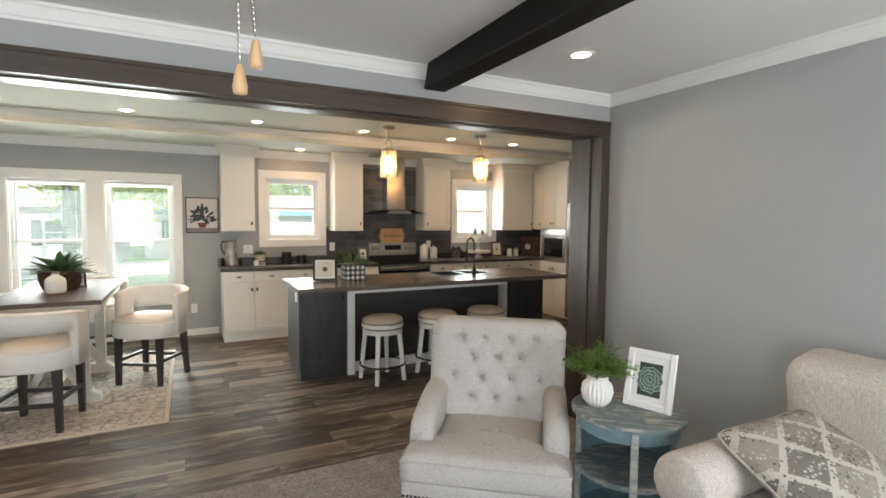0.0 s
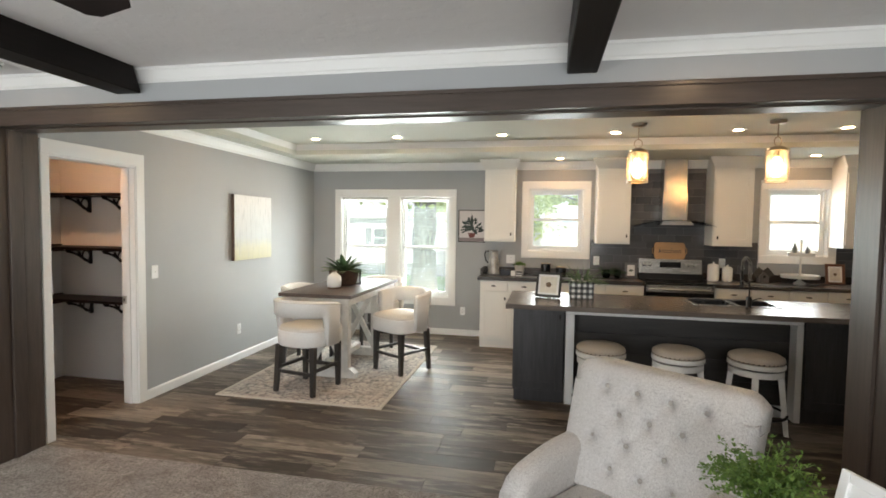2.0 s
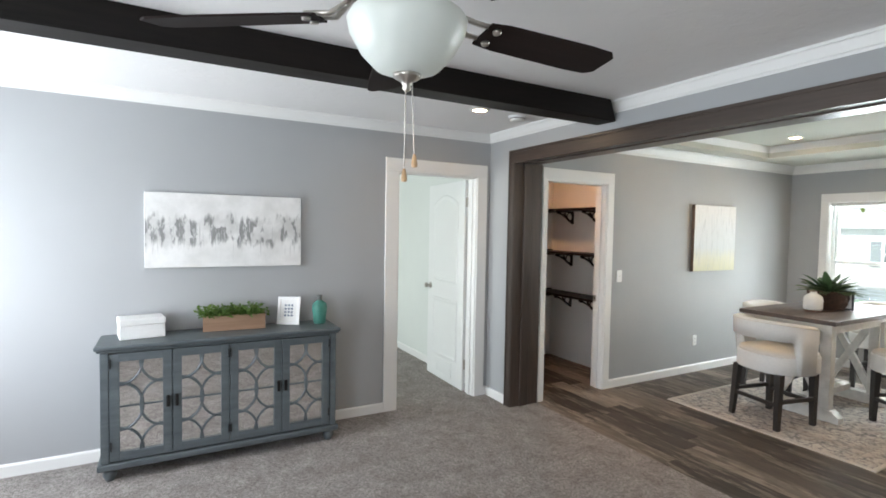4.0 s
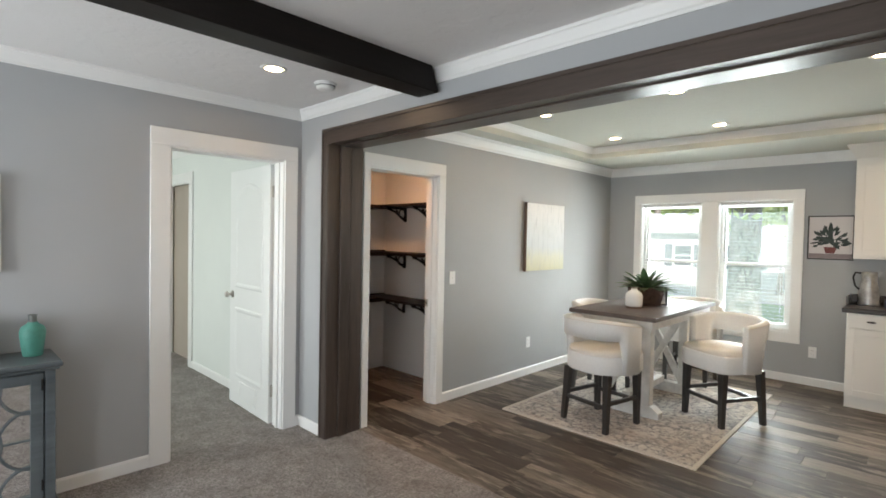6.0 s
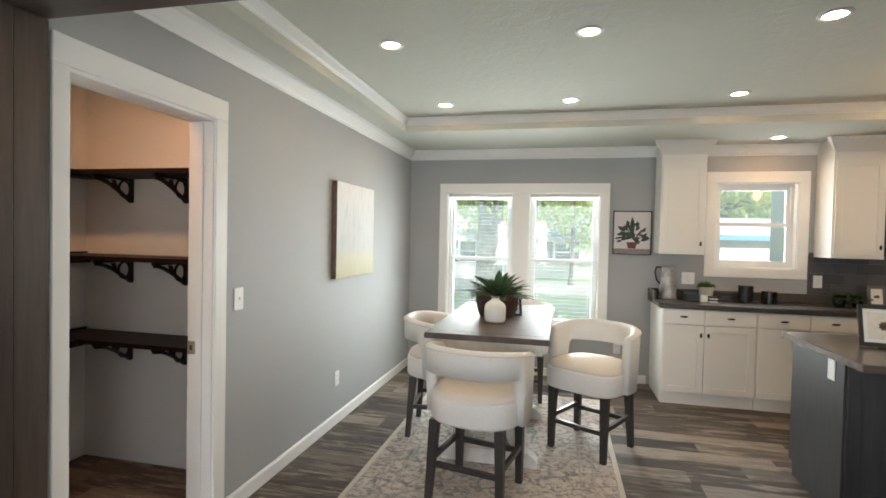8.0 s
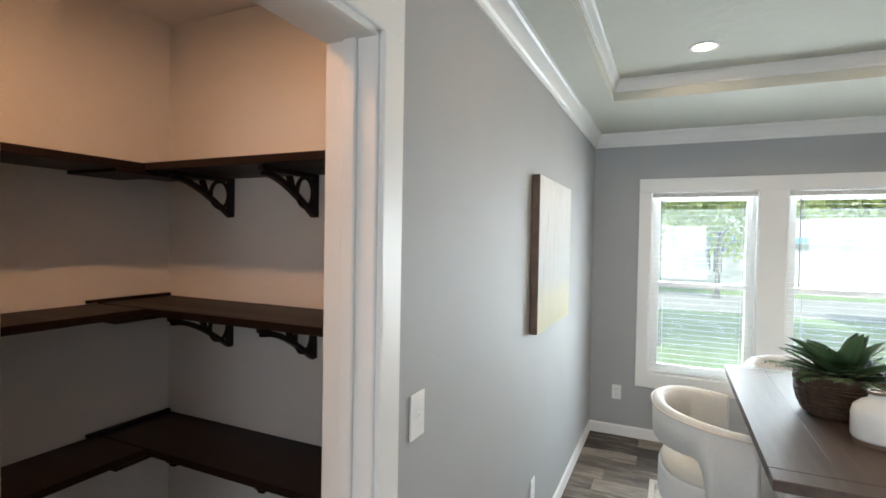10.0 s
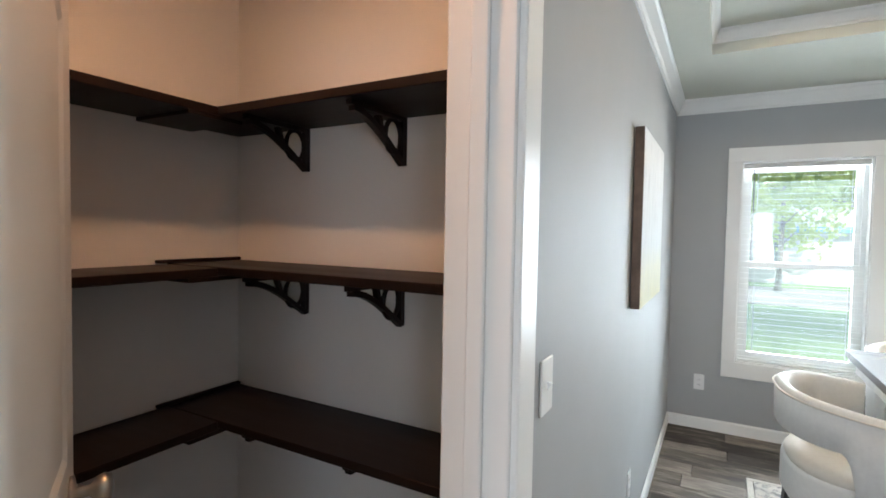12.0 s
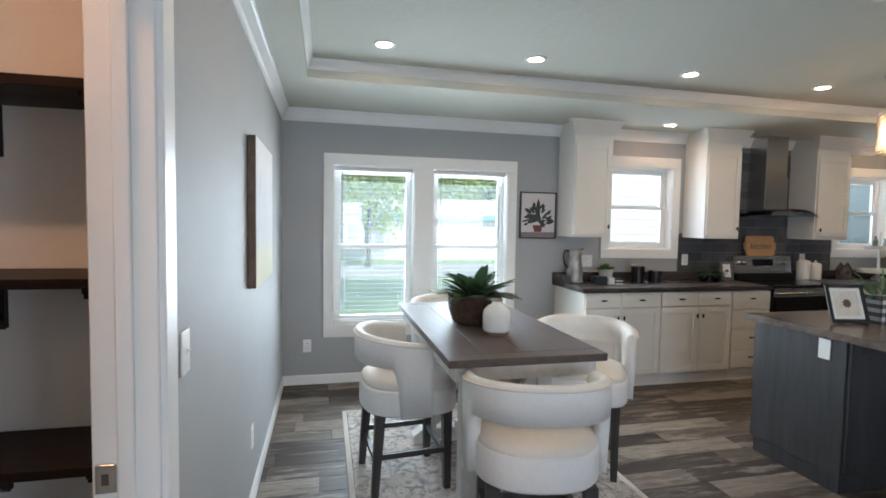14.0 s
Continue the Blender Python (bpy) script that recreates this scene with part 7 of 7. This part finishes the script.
    for fr_ in (True, False):
        for i in range(nx + 1):
            for j in range(nz + 1):
                g[fr_, i, j] = bm.verts.new(back_point(-1 + 2 * i / nx, j / nz, fr_))
        for i in range(nx):
            for j in range(nz):
                q = [g[fr_, i, j], g[fr_, i + 1, j], g[fr_, i + 1, j + 1], g[fr_, i, j + 1]]
                bm.faces.new(q if fr_ else q[::-1])
    rim = [(i, 0) for i in range(nx)] + [(nx, j) for j in range(nz)] + [(i, nz) for i in range(nx, 0, -1)] + [(0, j) for j in range(nz, 0, -1)]
    for a, b in zip(rim, rim[1:] + rim[:1]):
        bm.faces.new((g[True, a[0], a[1]], g[False, a[0], a[1]], g[False, b[0], b[1]], g[True, b[0], b[1]]))
    bk_ = part("backrest", bm, M_LINEN, t, "", True)
    for bx, bz in buttons:
        v = bz / H
        bm = bmesh.new()
        bmesh.ops.create_uvsphere(bm, u_segments=10, v_segments=6, radius=0.013, matrix=pose(bx, 0.175 + 0.155 * v - 0.075 + 0.043, 0.40 + bz) @ Matrix.Diagonal((1, 0.6, 1, 1)))
        part("button", bm, M_BUTTON, bk_, "covered button", True)
    for sx in (-1, 1):
        for sy in (-1, 1):
            part("leg", lathe([(0, 0.15), (0.024, 0.15), (0.020, 0.05), (0.014, 0.0), (0, 0.0)], 12, pose(sx * 0.32, -0.37 if sy < 0 else 0.25, 0)), M_DARKLEG, t, "turned dark wooden leg")
    bm = bmesh.new()
    for i in range(40):
        bmesh.ops.create_icosphere(bm, subdivisions=1, radius=0.008, matrix=pose(-0.385 + 0.77 * i / 39, -0.431, 0.198))
    part("nailhead_trim", bm, M_NAIL, t, "dark nailhead row")
    return t


armchair()


# round side table
def distress(name, base, worn, lo, hi):
    k = Nodes(name, 0.55)
    v = k.coord(world=False)
    f = k.noise(v, 9, 5, 0.7)
    g = k.noise(k.coord((0.4, 3, 3), world=False), 12, 4, 0.7)
    k.colour(k.mix(k.ramp(k.mix(0.5, f, g), (lo, (0,) * 3), (hi, (1,) * 3)), base, worn))
    k.bump(f, 0.2, 0.003)
    return k.m


M_BLUEP = distress("chalky_blue_paint", (0.15, 0.255, 0.295), (0.27, 0.36, 0.38), 0.48, 0.62)
M_BLUET = distress("distressed_blue_grey_top", (0.15, 0.195, 0.205), (0.46, 0.42, 0.38), 0.50, 0.60)
M_POST = distress("worn_white_blue", (0.33, 0.39, 0.39), (0.60, 0.60, 0.55), 0.45, 0.58)
tb = empty("side_table", pose(2.325, 1.555, 0.006, 0, 0, -40), "round distressed blue side table with an open shelf", "side table")
part("top", lathe([(0, 0.610), (0.262, 0.610), (0.270, 0.604), (0.270, 0.588), (0.258, 0.582), (0, 0.582)], 40), M_BLUET, tb, "distressed blue-grey wooden top")
part("apron", lathe([(0.236, 0.581), (0.240, 0.520), (0.228, 0.520), (0.224, 0.581)], 40), M_BLUEP, tb)
part("shelf", lathe([(0, 0.325), (0.238, 0.325), (0.243, 0.320), (0.243, 0.302), (0, 0.302)], 40), M_BLUET, tb)
part("bottom_shelf", lathe([(0, 0.075), (0.243, 0.075), (0.243, 0.045), (0, 0.045)], 40), M_BLUEP, tb)
bm = bmesh.new()
for i in range(20):
    a0, a1 = [math.radians(20 + 140 * k / 20) for k in (i, i + 1)]
    q = []
    for r in (0.225, 0.236):
        q.append([bm.verts.new((r * math.cos(a), r * math.sin(a), z)) for a, z in ((a0, 0.076), (a1, 0.076), (a1, 0.519), (a0, 0.519))])
    bm.faces.new(q[0])
    bm.faces.new(q[1][::-1])
    for k in range(4):
        j = (k + 1) % 4
        bm.faces.new((q[0][k], q[0][j], q[1][j], q[1][k]))
part("back_panel", bm, M_BLUEP, tb, "curved blue back panel")
for a in (-90, 20, 160):
    c, s = math.cos(radians(a)), math.sin(radians(a))
    part("post", box(-0.016, 0.016, -0.014, 0.014, 0.0, 0.581, 0.003), M_POST, tb, "worn pale post").matrix_basis = pose(0.240 * c, 0.240 * s, 0, 0, 0, a + 90)

TT = 0.617
fp = empty("potted_fern", pose(2.215, 1.655, TT), "small-leaved green plant in a ribbed white vase", "plant")
part("vase", lathe([(0, 0), (0.046, 0), (0.066, 0.028), (0.076, 0.065), (0.070, 0.105), (0.052, 0.128), (0.050, 0.138), (0.060, 0.146), (0.060, 0.152), (0.050, 0.152), (0.044, 0.135), (0, 0.13)], 132, None, lambda a, z: 1 + (0.045 * math.cos(22 * a) if 0.01 < z < 0.12 else 0)), M_WHITECER, fp, "ribbed white glazed vase", True)
bm = bmesh.new()
rng = random.Random(77)
for i in range(95):
    d = dome(rng, 0.36, 1.0)
    ln = rng.uniform(0.09, 0.165)
    p, pts = Vector((d.x * 0.03, d.y * 0.03, 0.165)), []
    dd = d.copy()
    for k in range(8):
        pts.append(p.copy())
        if k > 1:
            for q in range(5):
                o = Vector((rng.gauss(0, 1), rng.gauss(0, 1), rng.gauss(0, 1))).normalized()
                add_blade(bm, p + o * 0.006, o, rng.uniform(0.010, 0.018), 0.010, 0.2, 0.15, 2)
        p = p + dd * ln / 7
        dd = (dd + Vector((rng.gauss(0, 0.08), rng.gauss(0, 0.08), -0.10))).normalized()
    add_tube(bm, pts, 0.0012, 3)
part("foliage", bm, M_LEAFB, fp)
picture_frame("photo_frame", pose(2.378, 1.495, TT + 0.002, 0, 0, -70), 0.235, 0.285, 0.030, 0.032, M_WFRAME, rosette, "white frame with a green succulent rosette photo", True, 0.018, 14)


# sofa along the end wall
def sofa():
    t = empty("sofa", pose(0, 0, 0.006), "beige chenille rolled-arm sofa with loose cushions", "sofa")
    part("base", box(2.16, 3.08, -0.98, 1.16, 0.06, 0.34, 0.03, 3), M_LINENS, t)
    for y0, y1 in ((-0.80, 0.09), (0.10, 0.97)):
        part("seat_cushion", box(2.09, 2.86, y0, y1, 0.33, 0.48, 0.05, 4), M_LINENS, t, "", True)
        bm = box(-0.475, 0.475, -0.29, 0.29, -0.14, 0.14, 0.085, 6)
        for v in bm.verts:
            v.co.z += 0.02 * math.copysign((1 - (v.co.x / 0.5) ** 2) * (1 - (v.co.y / 0.32) ** 2), v.co.z) + 0.008 * noise.noise(v.co * 6)
            v.co.y += 0.012 * noise.noise(v.co * 5 + Vector((7, 0, y0)))
        bmesh.ops.transform(bm, matrix=pose(2.86, (y0 + y1) / 2 + 0.055, 0.685, 0, 80, 0) @ pose(0, 0, 0, 0, 0, 90), verts=bm.verts)
        part("back_cushion", bm, M_LINENS, t, "plump loose back cushion", True)
    part("back_frame", box(2.92, 3.10, -0.98, 1.16, 0.30, 0.78, 0.05, 4), M_LINENS, t, "", True)
    for s, y in ((1, 1.075), (-1, -0.895)):
        prof = []
        for i in range(17):
            a = math.radians(-70 + 320 * i / 16)
            prof.append((y + 0.125 * math.cos(a), 0.505 + 0.125 * math.sin(a)))
        prof += [(y - 0.085, 0.06), (y + 0.085, 0.06)]
        bm = bmesh.new()
        rows = []
        for x, k in ((2.075, 0.90), (2.095, 0.98), (2.13, 1.0), (2.6, 1.0), (3.06, 1.02)):
            rows.append([bm.verts.new((x, y + (u - y) * k, 0.505 + (v - 0.505) * (k if v > 0.3 else 1))) for u, v in prof])
        for a, b in zip(rows, rows[1:]):
            for i in range(len(a)):
                j = (i + 1) % len(a)
                bm.faces.new((a[i], a[j], b[j], b[i]))
        bm.faces.new(rows[0])
        bm.faces.new(rows[-1][::-1])
        part("arm", bm, M_LINENS, t, "", True)
    for x in (2.2, 3.0):
        for y in (-0.9, 1.08):
            part("foot", lathe([(0, 0.07), (0.03, 0.07), (0.022, 0), (0, 0)], 12, pose(x, y, 0)), M_DARKLEG, t)


sofa()


def pillow_mat():
    k = Nodes("medallion_print", 0.9, spec=0.1)
    co = k.coord((1, 1, 1), world=False)
    mp = k.n("ShaderNodeMapping")
    mp.inputs["Rotation"].default_value = (0, 0, radians(45))
    k.link(co, mp.inputs["Vector"])
    br = k.n("ShaderNodeTexBrick", Scale=6.6)
    br.offset = 0.0
    br.inputs["Mortar Size"].default_value = 0.085
    br.inputs["Brick Width"].default_value = 1.0
    br.inputs["Row Height"].default_value = 1.0
    br.inputs["Color1"].default_value = (0.34, 0.31, 0.275, 1)
    br.inputs["Color2"].default_value = (0.135, 0.122, 0.11, 1)
    br.inputs["Mortar"].default_value = (0.54, 0.505, 0.455, 1)
    k.link(mp.outputs[0], br.inputs["Vector"])
    vo = k.n("ShaderNodeTexVoronoi", Scale=62.0)
    k.link(co, vo.inputs["Vector"])
    d = k.ramp(vo.outputs["Distance"], (0.28, (1,) * 3), (0.40, (0,) * 3))
    n = k.noise(co, 11, 4, 0.7)
    m = k.mix(1.0, d, k.ramp(n, (0.34, (0,) * 3), (0.42, (1,) * 3)), "MULTIPLY")
    c = k.mix(m, br.outputs["Color"], k.ramp(k.noise(co, 16, 3), (0.45, (0.12, 0.11, 0.10)), (0.55, (0.56, 0.53, 0.48))))
    k.colour(k.mix(k.ramp(k.noise(co, 5, 3), (0.5, (0,) * 3), (0.7, (0.35,) * 3)), c, (0.42, 0.39, 0.35)))
    k.bump(k.noise(co, 240, 2), 0.4, 0.002)
    return k.m


pl = empty("throw_pillow", pose(2.52, 0.80, 0.60, 24, -6, -10), "cream throw pillow with a grey medallion print", "pillow")
part("cover", pillow_mesh(0.54, 0.54, 0.15, 22, 0.05), pillow_mat(), pl, "", True)
part("piping", tube([(0.27 * u * (1 - 0.05 * (1 - abs(v))) * (1 - 0.075 * abs(u * v) ** 5), 0.27 * v * (1 - 0.05 * (1 - abs(u))) * (1 - 0.075 * abs(u * v) ** 5), 0) for u, v in [(-1 + 2 * i / 24, -1) for i in range(24)] + [(1, -1 + 2 * i / 24) for i in range(24)] + [(1 - 2 * i / 24, 1) for i in range(24)] + [(-1, 1 - 2 * i / 24) for i in range(24)]], 0.005, 6, True), M_LINENS, pl, "beige corded edge", True)

# ---- console with mirrored doors ----
M_CONS = grain("slate_blue_grey_wood", (0.055, 0.068, 0.075), (0.125, 0.145, 0.155), 0, 0.42, 40, 12, 0.08, world=False)


def mirror_mat():
    """Silvered glass with faint cloudy patches."""
    k = Nodes("antique_mirror", 0.02, 1.0)
    f = k.noise(k.coord(world=False), 5, 4)
    k.colour(k.ramp(f, (0.3, (0.80, 0.79, 0.77)), (0.7, (0.92, 0.92, 0.91))))
    k.rough(f, 0.0, 0.035)
    return k.m


M_MIRROR = mirror_mat()


def console():
    t = empty("console_cabinet", pose(-1.815, -0.475, 0.006, 0, 0, 90), "slate grey console cabinet with four latticed mirror doors", "console cabinet")
    L, D = 1.475, 0.365
    part("top", box(0, L, -0.008, D, 0.800, 0.826, 0.006), M_CONS, t)
    part("top_moulding", box(0.012, L - 0.012, 0.004, D - 0.004, 0.785, 0.7995, 0.004), M_CONS, t)
    part("carcass", boxes((0.030, L - 0.030, 0.038, D - 0.006, 0.115, 0.784)), M_CONS, t)
    part("side_stile", box(0.028, 0.072, 0.016, 0.040, 0.115, 0.784, 0.003), M_CONS, t)
    part("side_stile", box(L - 0.072, L - 0.028, 0.016, 0.040, 0.115, 0.784, 0.003), M_CONS, t)
    part("plinth", box(0.010, L - 0.010, 0.002, D - 0.002, 0.075, 0.114, 0.006), M_CONS, t)
    for x in (0.07, L - 0.07):
        for y in (0.06, D - 0.06):
            part("bun_foot", lathe([(0, 0.075), (0.026, 0.075), (0.026, 0.066), (0.036, 0.052), (0.038, 0.035), (0.028, 0.012), (0.022, 0), (0, 0)], 18, pose(x, y, 0)), M_CONS, t, "", True)
    w = (L - 0.144 - 0.012) / 4
    for i in range(4):
        a = 0.072 + 0.003 + i * (w + 0.002)
        b, z0, z1, st = a + w - 0.002, 0.125, 0.775, 0.050
        d = part("door", boxes((a, a + st, 0.014, 0.036, z0, z1), (b - st, b, 0.014, 0.036, z0, z1), (a + st, b - st, 0.014, 0.036, z0, z0 + st), (a + st, b - st, 0.014, 0.036, z1 - st, z1), bevel=0.002), M_CONS, t)
        part("mirror", box(a + st - 0.002, b - st + 0.002, 0.031, 0.035, z0 + st - 0.002, z1 - st + 0.002), M_MIRROR, d, "antiqued mirror panel")
        ia, ib, ja, jb = a + st, b - st, z0 + st, z1 - st
        iw, ih = ib - ia, jb - ja
        bm = bmesh.new()

        def arc(cx, cz, rx, rz, a0, a1, n=14):
            pts = []
            for k in range(n + 1):
                q = radians(a0 + (a1 - a0) * k / n)
                x, z = cx + rx * math.cos(q), cz + rz * math.sin(q)
                pts.append((min(max(x, ia), ib), 0.026, min(max(z, ja), jb)))
            add_tube(bm, pts, 0.0078, 5)
        hh = ih / 2
        ex, ez = iw / 2 * 1.06, hh / 2 * 1.04
        for cx, s in ((ia, 1), (ib, -1)):
            arc(cx, ja + hh, s * ex, ez, -90, 90)
            arc(cx, ja, s * ex, ez, 0, 90)
            arc(cx, jb, s * ex, -ez, 0, 90)
        add_box(bm, ia, ib, 0.022, 0.030, ja + hh - 0.004, ja + hh + 0.004)
        part("lattice", bm, M_CONS, d, "curved wooden lattice over the mirror", False)
        hx = b - 0.022 if i % 2 == 0 else a + 0.022
        part("handle", box(hx - 0.010, hx + 0.010, -0.002, 0.013, 0.418, 0.492, 0.003), M_BLACK, d, "small black pull")
        for z in (0.19, 0.69):
            part("hinge", box((a + 0.001) if i % 2 == 0 else (b - 0.009), (a + 0.009) if i % 2 == 0 else (b - 0.001), 0.008, 0.0138, z, z + 0.055, 0.001), M_BLACK, d)


console()
CT = 0.833
wb = empty("white_box", pose(-2.06, -0.245, CT, 0, 0, 8), "white wooden keepsake box with a lid", "box")
part("body", box(-0.095, 0.095, -0.125, 0.125, 0, 0.085, 0.004), M_WFRAME, wb)
part("lid", box(-0.098, 0.098, -0.128, 0.128, 0.087, 0.125, 0.005), M_WFRAME, wb)
part("medallion", lathe([(0, 0.133), (0.030, 0.131), (0.045, 0.126), (0, 0.126)], 16), M_WFRAME, wb)
tp = empty("herb_planter", pose(-2.08, 0.315, CT, 0, 0, -3), "long wooden planter box of small green plants", "plant")
part("planter", boxes((-0.065, 0.065, -0.20, 0.20, 0, 0.012), (-0.065, -0.053, -0.20, 0.20, 0.012, 0.105), (0.053, 0.065, -0.20, 0.20, 0.012, 0.105), (-0.053, 0.053, -0.20, -0.188, 0.012, 0.105), (-0.053, 0.053, 0.188, 0.20, 0.012, 0.105), (-0.053, 0.053, -0.188, 0.188, 0.012, 0.085)), grain("tan_cedar", (0.21, 0.12, 0.07), (0.36, 0.23, 0.15), 1, 0.6, 40, 12, 0.1, world=False), tp, "tan cedar planter")
bm = bmesh.new()
for i in range(420):
    p = Vector((rng.uniform(-0.055, 0.055), rng.uniform(-0.19, 0.19), 0.085))
    d = dome(rng, 0.25, 1.0)
    q = p + d * rng.uniform(0.02, 0.085)
    for k in range(3):
        o = Vector((rng.gauss(0, 1), rng.gauss(0, 1), rng.gauss(0.4, 0.6))).normalized()
        add_blade(bm, q, o, 0.026, 0.018, 0.3, 0.2, 2)
part("foliage", bm, M_LEAFB, tp)
picture_frame("photo_frame", pose(-2.055, 0.675, CT + 0.002, 0, 0, 62), 0.165, 0.205, 0.022, 0.012, M_WFRAME, word_lines, "silver-white photo frame with a grid of small prints")
M_TEAL = distress("teal_glaze", (0.055, 0.21, 0.165), (0.03, 0.11, 0.09), 0.50, 0.68)
vs_ = empty("teal_bottle_vase", pose(-2.035, 0.905, CT), "teal glazed ceramic bottle vase", "vase")
part("body", lathe([(0, 0), (0.040, 0), (0.043, 0.006), (0.054, 0.10), (0.056, 0.125), (0.048, 0.150), (0.024, 0.168), (0.019, 0.175), (0, 0.175)], 28), M_TEAL, vs_, "", True)
part("neck", lathe([(0.0185, 0.172), (0.017, 0.20), (0.021, 0.212), (0.016, 0.212), (0.012, 0.19), (0, 0.18)], 20), plain("pewter_neck", (0.14, 0.15, 0.14), 0.35, 0.5), vs_, "dark metallic neck", True)

# ---- ceiling fan ----
M_BLADE = grain("walnut_fan_blade", (0.007, 0.0035, 0.003), (0.020, 0.010, 0.008), 0, 0.7, 40, 12, 0.05, world=False)
M_BLADE.node_tree.nodes["Principled BSDF"].inputs["Specular IOR Level"].default_value = 0.2
k = Nodes("frosted_bowl", 0.35)
k.colour((0.72, 0.76, 0.72))
k.b.inputs["Subsurface Weight"].default_value = 0.25
k.b.inputs["Subsurface Radius"].default_value = (0.03, 0.03, 0.03)
M_FROST = k.m
fn = empty("ceiling_fan", pose(0.455, 0.462, 0), "five-blade dark walnut ceiling fan with a frosted bowl light", "ceiling fan")
part("canopy", lathe([(0, CL - 0.001), (0.075, CL - 0.001), (0.075, CL - 0.015), (0.045, CL - 0.055), (0, CL - 0.055)], 28), M_NICKEL, fn, "", True)
part("motor_housing", lathe([(0, 2.39), (0.05, 2.388), (0.10, 2.36), (0.125, 2.31), (0.128, 2.23), (0.110, 2.19), (0.08, 2.165), (0, 2.165)], 36), M_NICKEL, fn, "brushed nickel motor housing", True)
part("light_fitter", lathe([(0, 2.166), (0.085, 2.165), (0.10, 2.15), (0.10, 2.113), (0, 2.111)], 32), M_NICKEL, fn, "", True)
part("bowl", lathe([(0.150, 2.112), (0.158, 2.098), (0.152, 2.068), (0.122, 2.015), (0.085, 1.978), (0.045, 1.964), (0, 1.962)], 40), M_FROST, fn, "frosted glass bowl", True)
part("finial", lathe([(0, 1.966), (0.038, 1.964), (0.036, 1.956), (0.018, 1.946), (0.010, 1.936), (0.012, 1.928), (0.006, 1.920), (0, 1.918)], 20), M_NICKEL, fn, "", True)
for i in range(5):
    a = 91 + 72 * i
    bm = bmesh.new()
    out = [(0.235, -0.052), (0.30, -0.062), (0.60, -0.070), (0.695, -0.066), (0.722, -0.045), (0.722, 0.045), (0.695, 0.066), (0.60, 0.070), (0.30, 0.062), (0.235, 0.052)]
    add_prism(bm, out, 2, -0.003, 0.003)
    b = part("blade", bm, M_BLADE, fn)
    b.matrix_basis = pose(0, 0, 2.118, 0, 0, a) @ pose(0, 0, 0, -12, 0, 0)
    bm = bmesh.new()
    add_tube(bm, [(0.09, 0, 0.065), (0.15, 0, 0.04), (0.20, -0.03, 0.006), (0.27, -0.03, 0.006)], 0.008, 6)
    add_tube(bm, [(0.15, 0, 0.04), (0.20, 0.03, 0.006), (0.27, 0.03, 0.006)], 0.008, 6)
    for y in (-0.03, 0.03):
        add_lathe(bm, [(0, -0.012), (0.012, -0.010), (0.013, -0.003), (0, -0.003)], 12, pose(0.265, y, 0))
    part("blade_iron", bm, M_NICKEL, b, "nickel blade bracket", True)
M_BOB = plain("pale_wood_bob", (0.55, 0.36, 0.20), 0.45)
for x, y, z in ((0.008, -0.008, 1.70), (0.028, 0.012, 1.737)):
    bm = bmesh.new()
    add_tube(bm, [(x * 0.6, y * 0.6, 1.945), (x, y, z + 0.02)], 0.0012, 4)
    q = 1.94
    while q > z + 0.025:
        f = (1.945 - q) / (1.945 - z)
        bmesh.ops.create_icosphere(bm, subdivisions=1, radius=0.0022, matrix=pose(x * (0.6 + 0.4 * f), y * (0.6 + 0.4 * f), q))
        q -= 0.0065
    c = part("pull_chain", bm, M_NICKEL, fn, "beaded pull chain")
    part("bob", lathe([(0, 0.018), (0.004, 0.016), (0.006, 0.006), (0.0085, -0.008), (0.0075, -0.016), (0, -0.018)], 14, pose(x, y, z)), M_BOB, c, "pale wooden bob", True)

sd = empty("smoke_detector", pose(-1.44, 2.255, CL), "round white ceiling smoke detector", "smoke detector")
part("base", lathe([(0, -0.001), (0.068, -0.001), (0.068, -0.014), (0, -0.014)], 28), M_VINYL, sd)
part("cover", lathe([(0.060, -0.0145), (0.056, -0.034), (0.044, -0.042), (0, -0.043), (0, -0.0145)], 28), M_VINYL, sd, "", True)
part("vent_ring", lathe([(0.0605, -0.019), (0.0605, -0.024), (0.055, -0.024), (0.055, -0.019)], 28), M_GFRAME, sd)
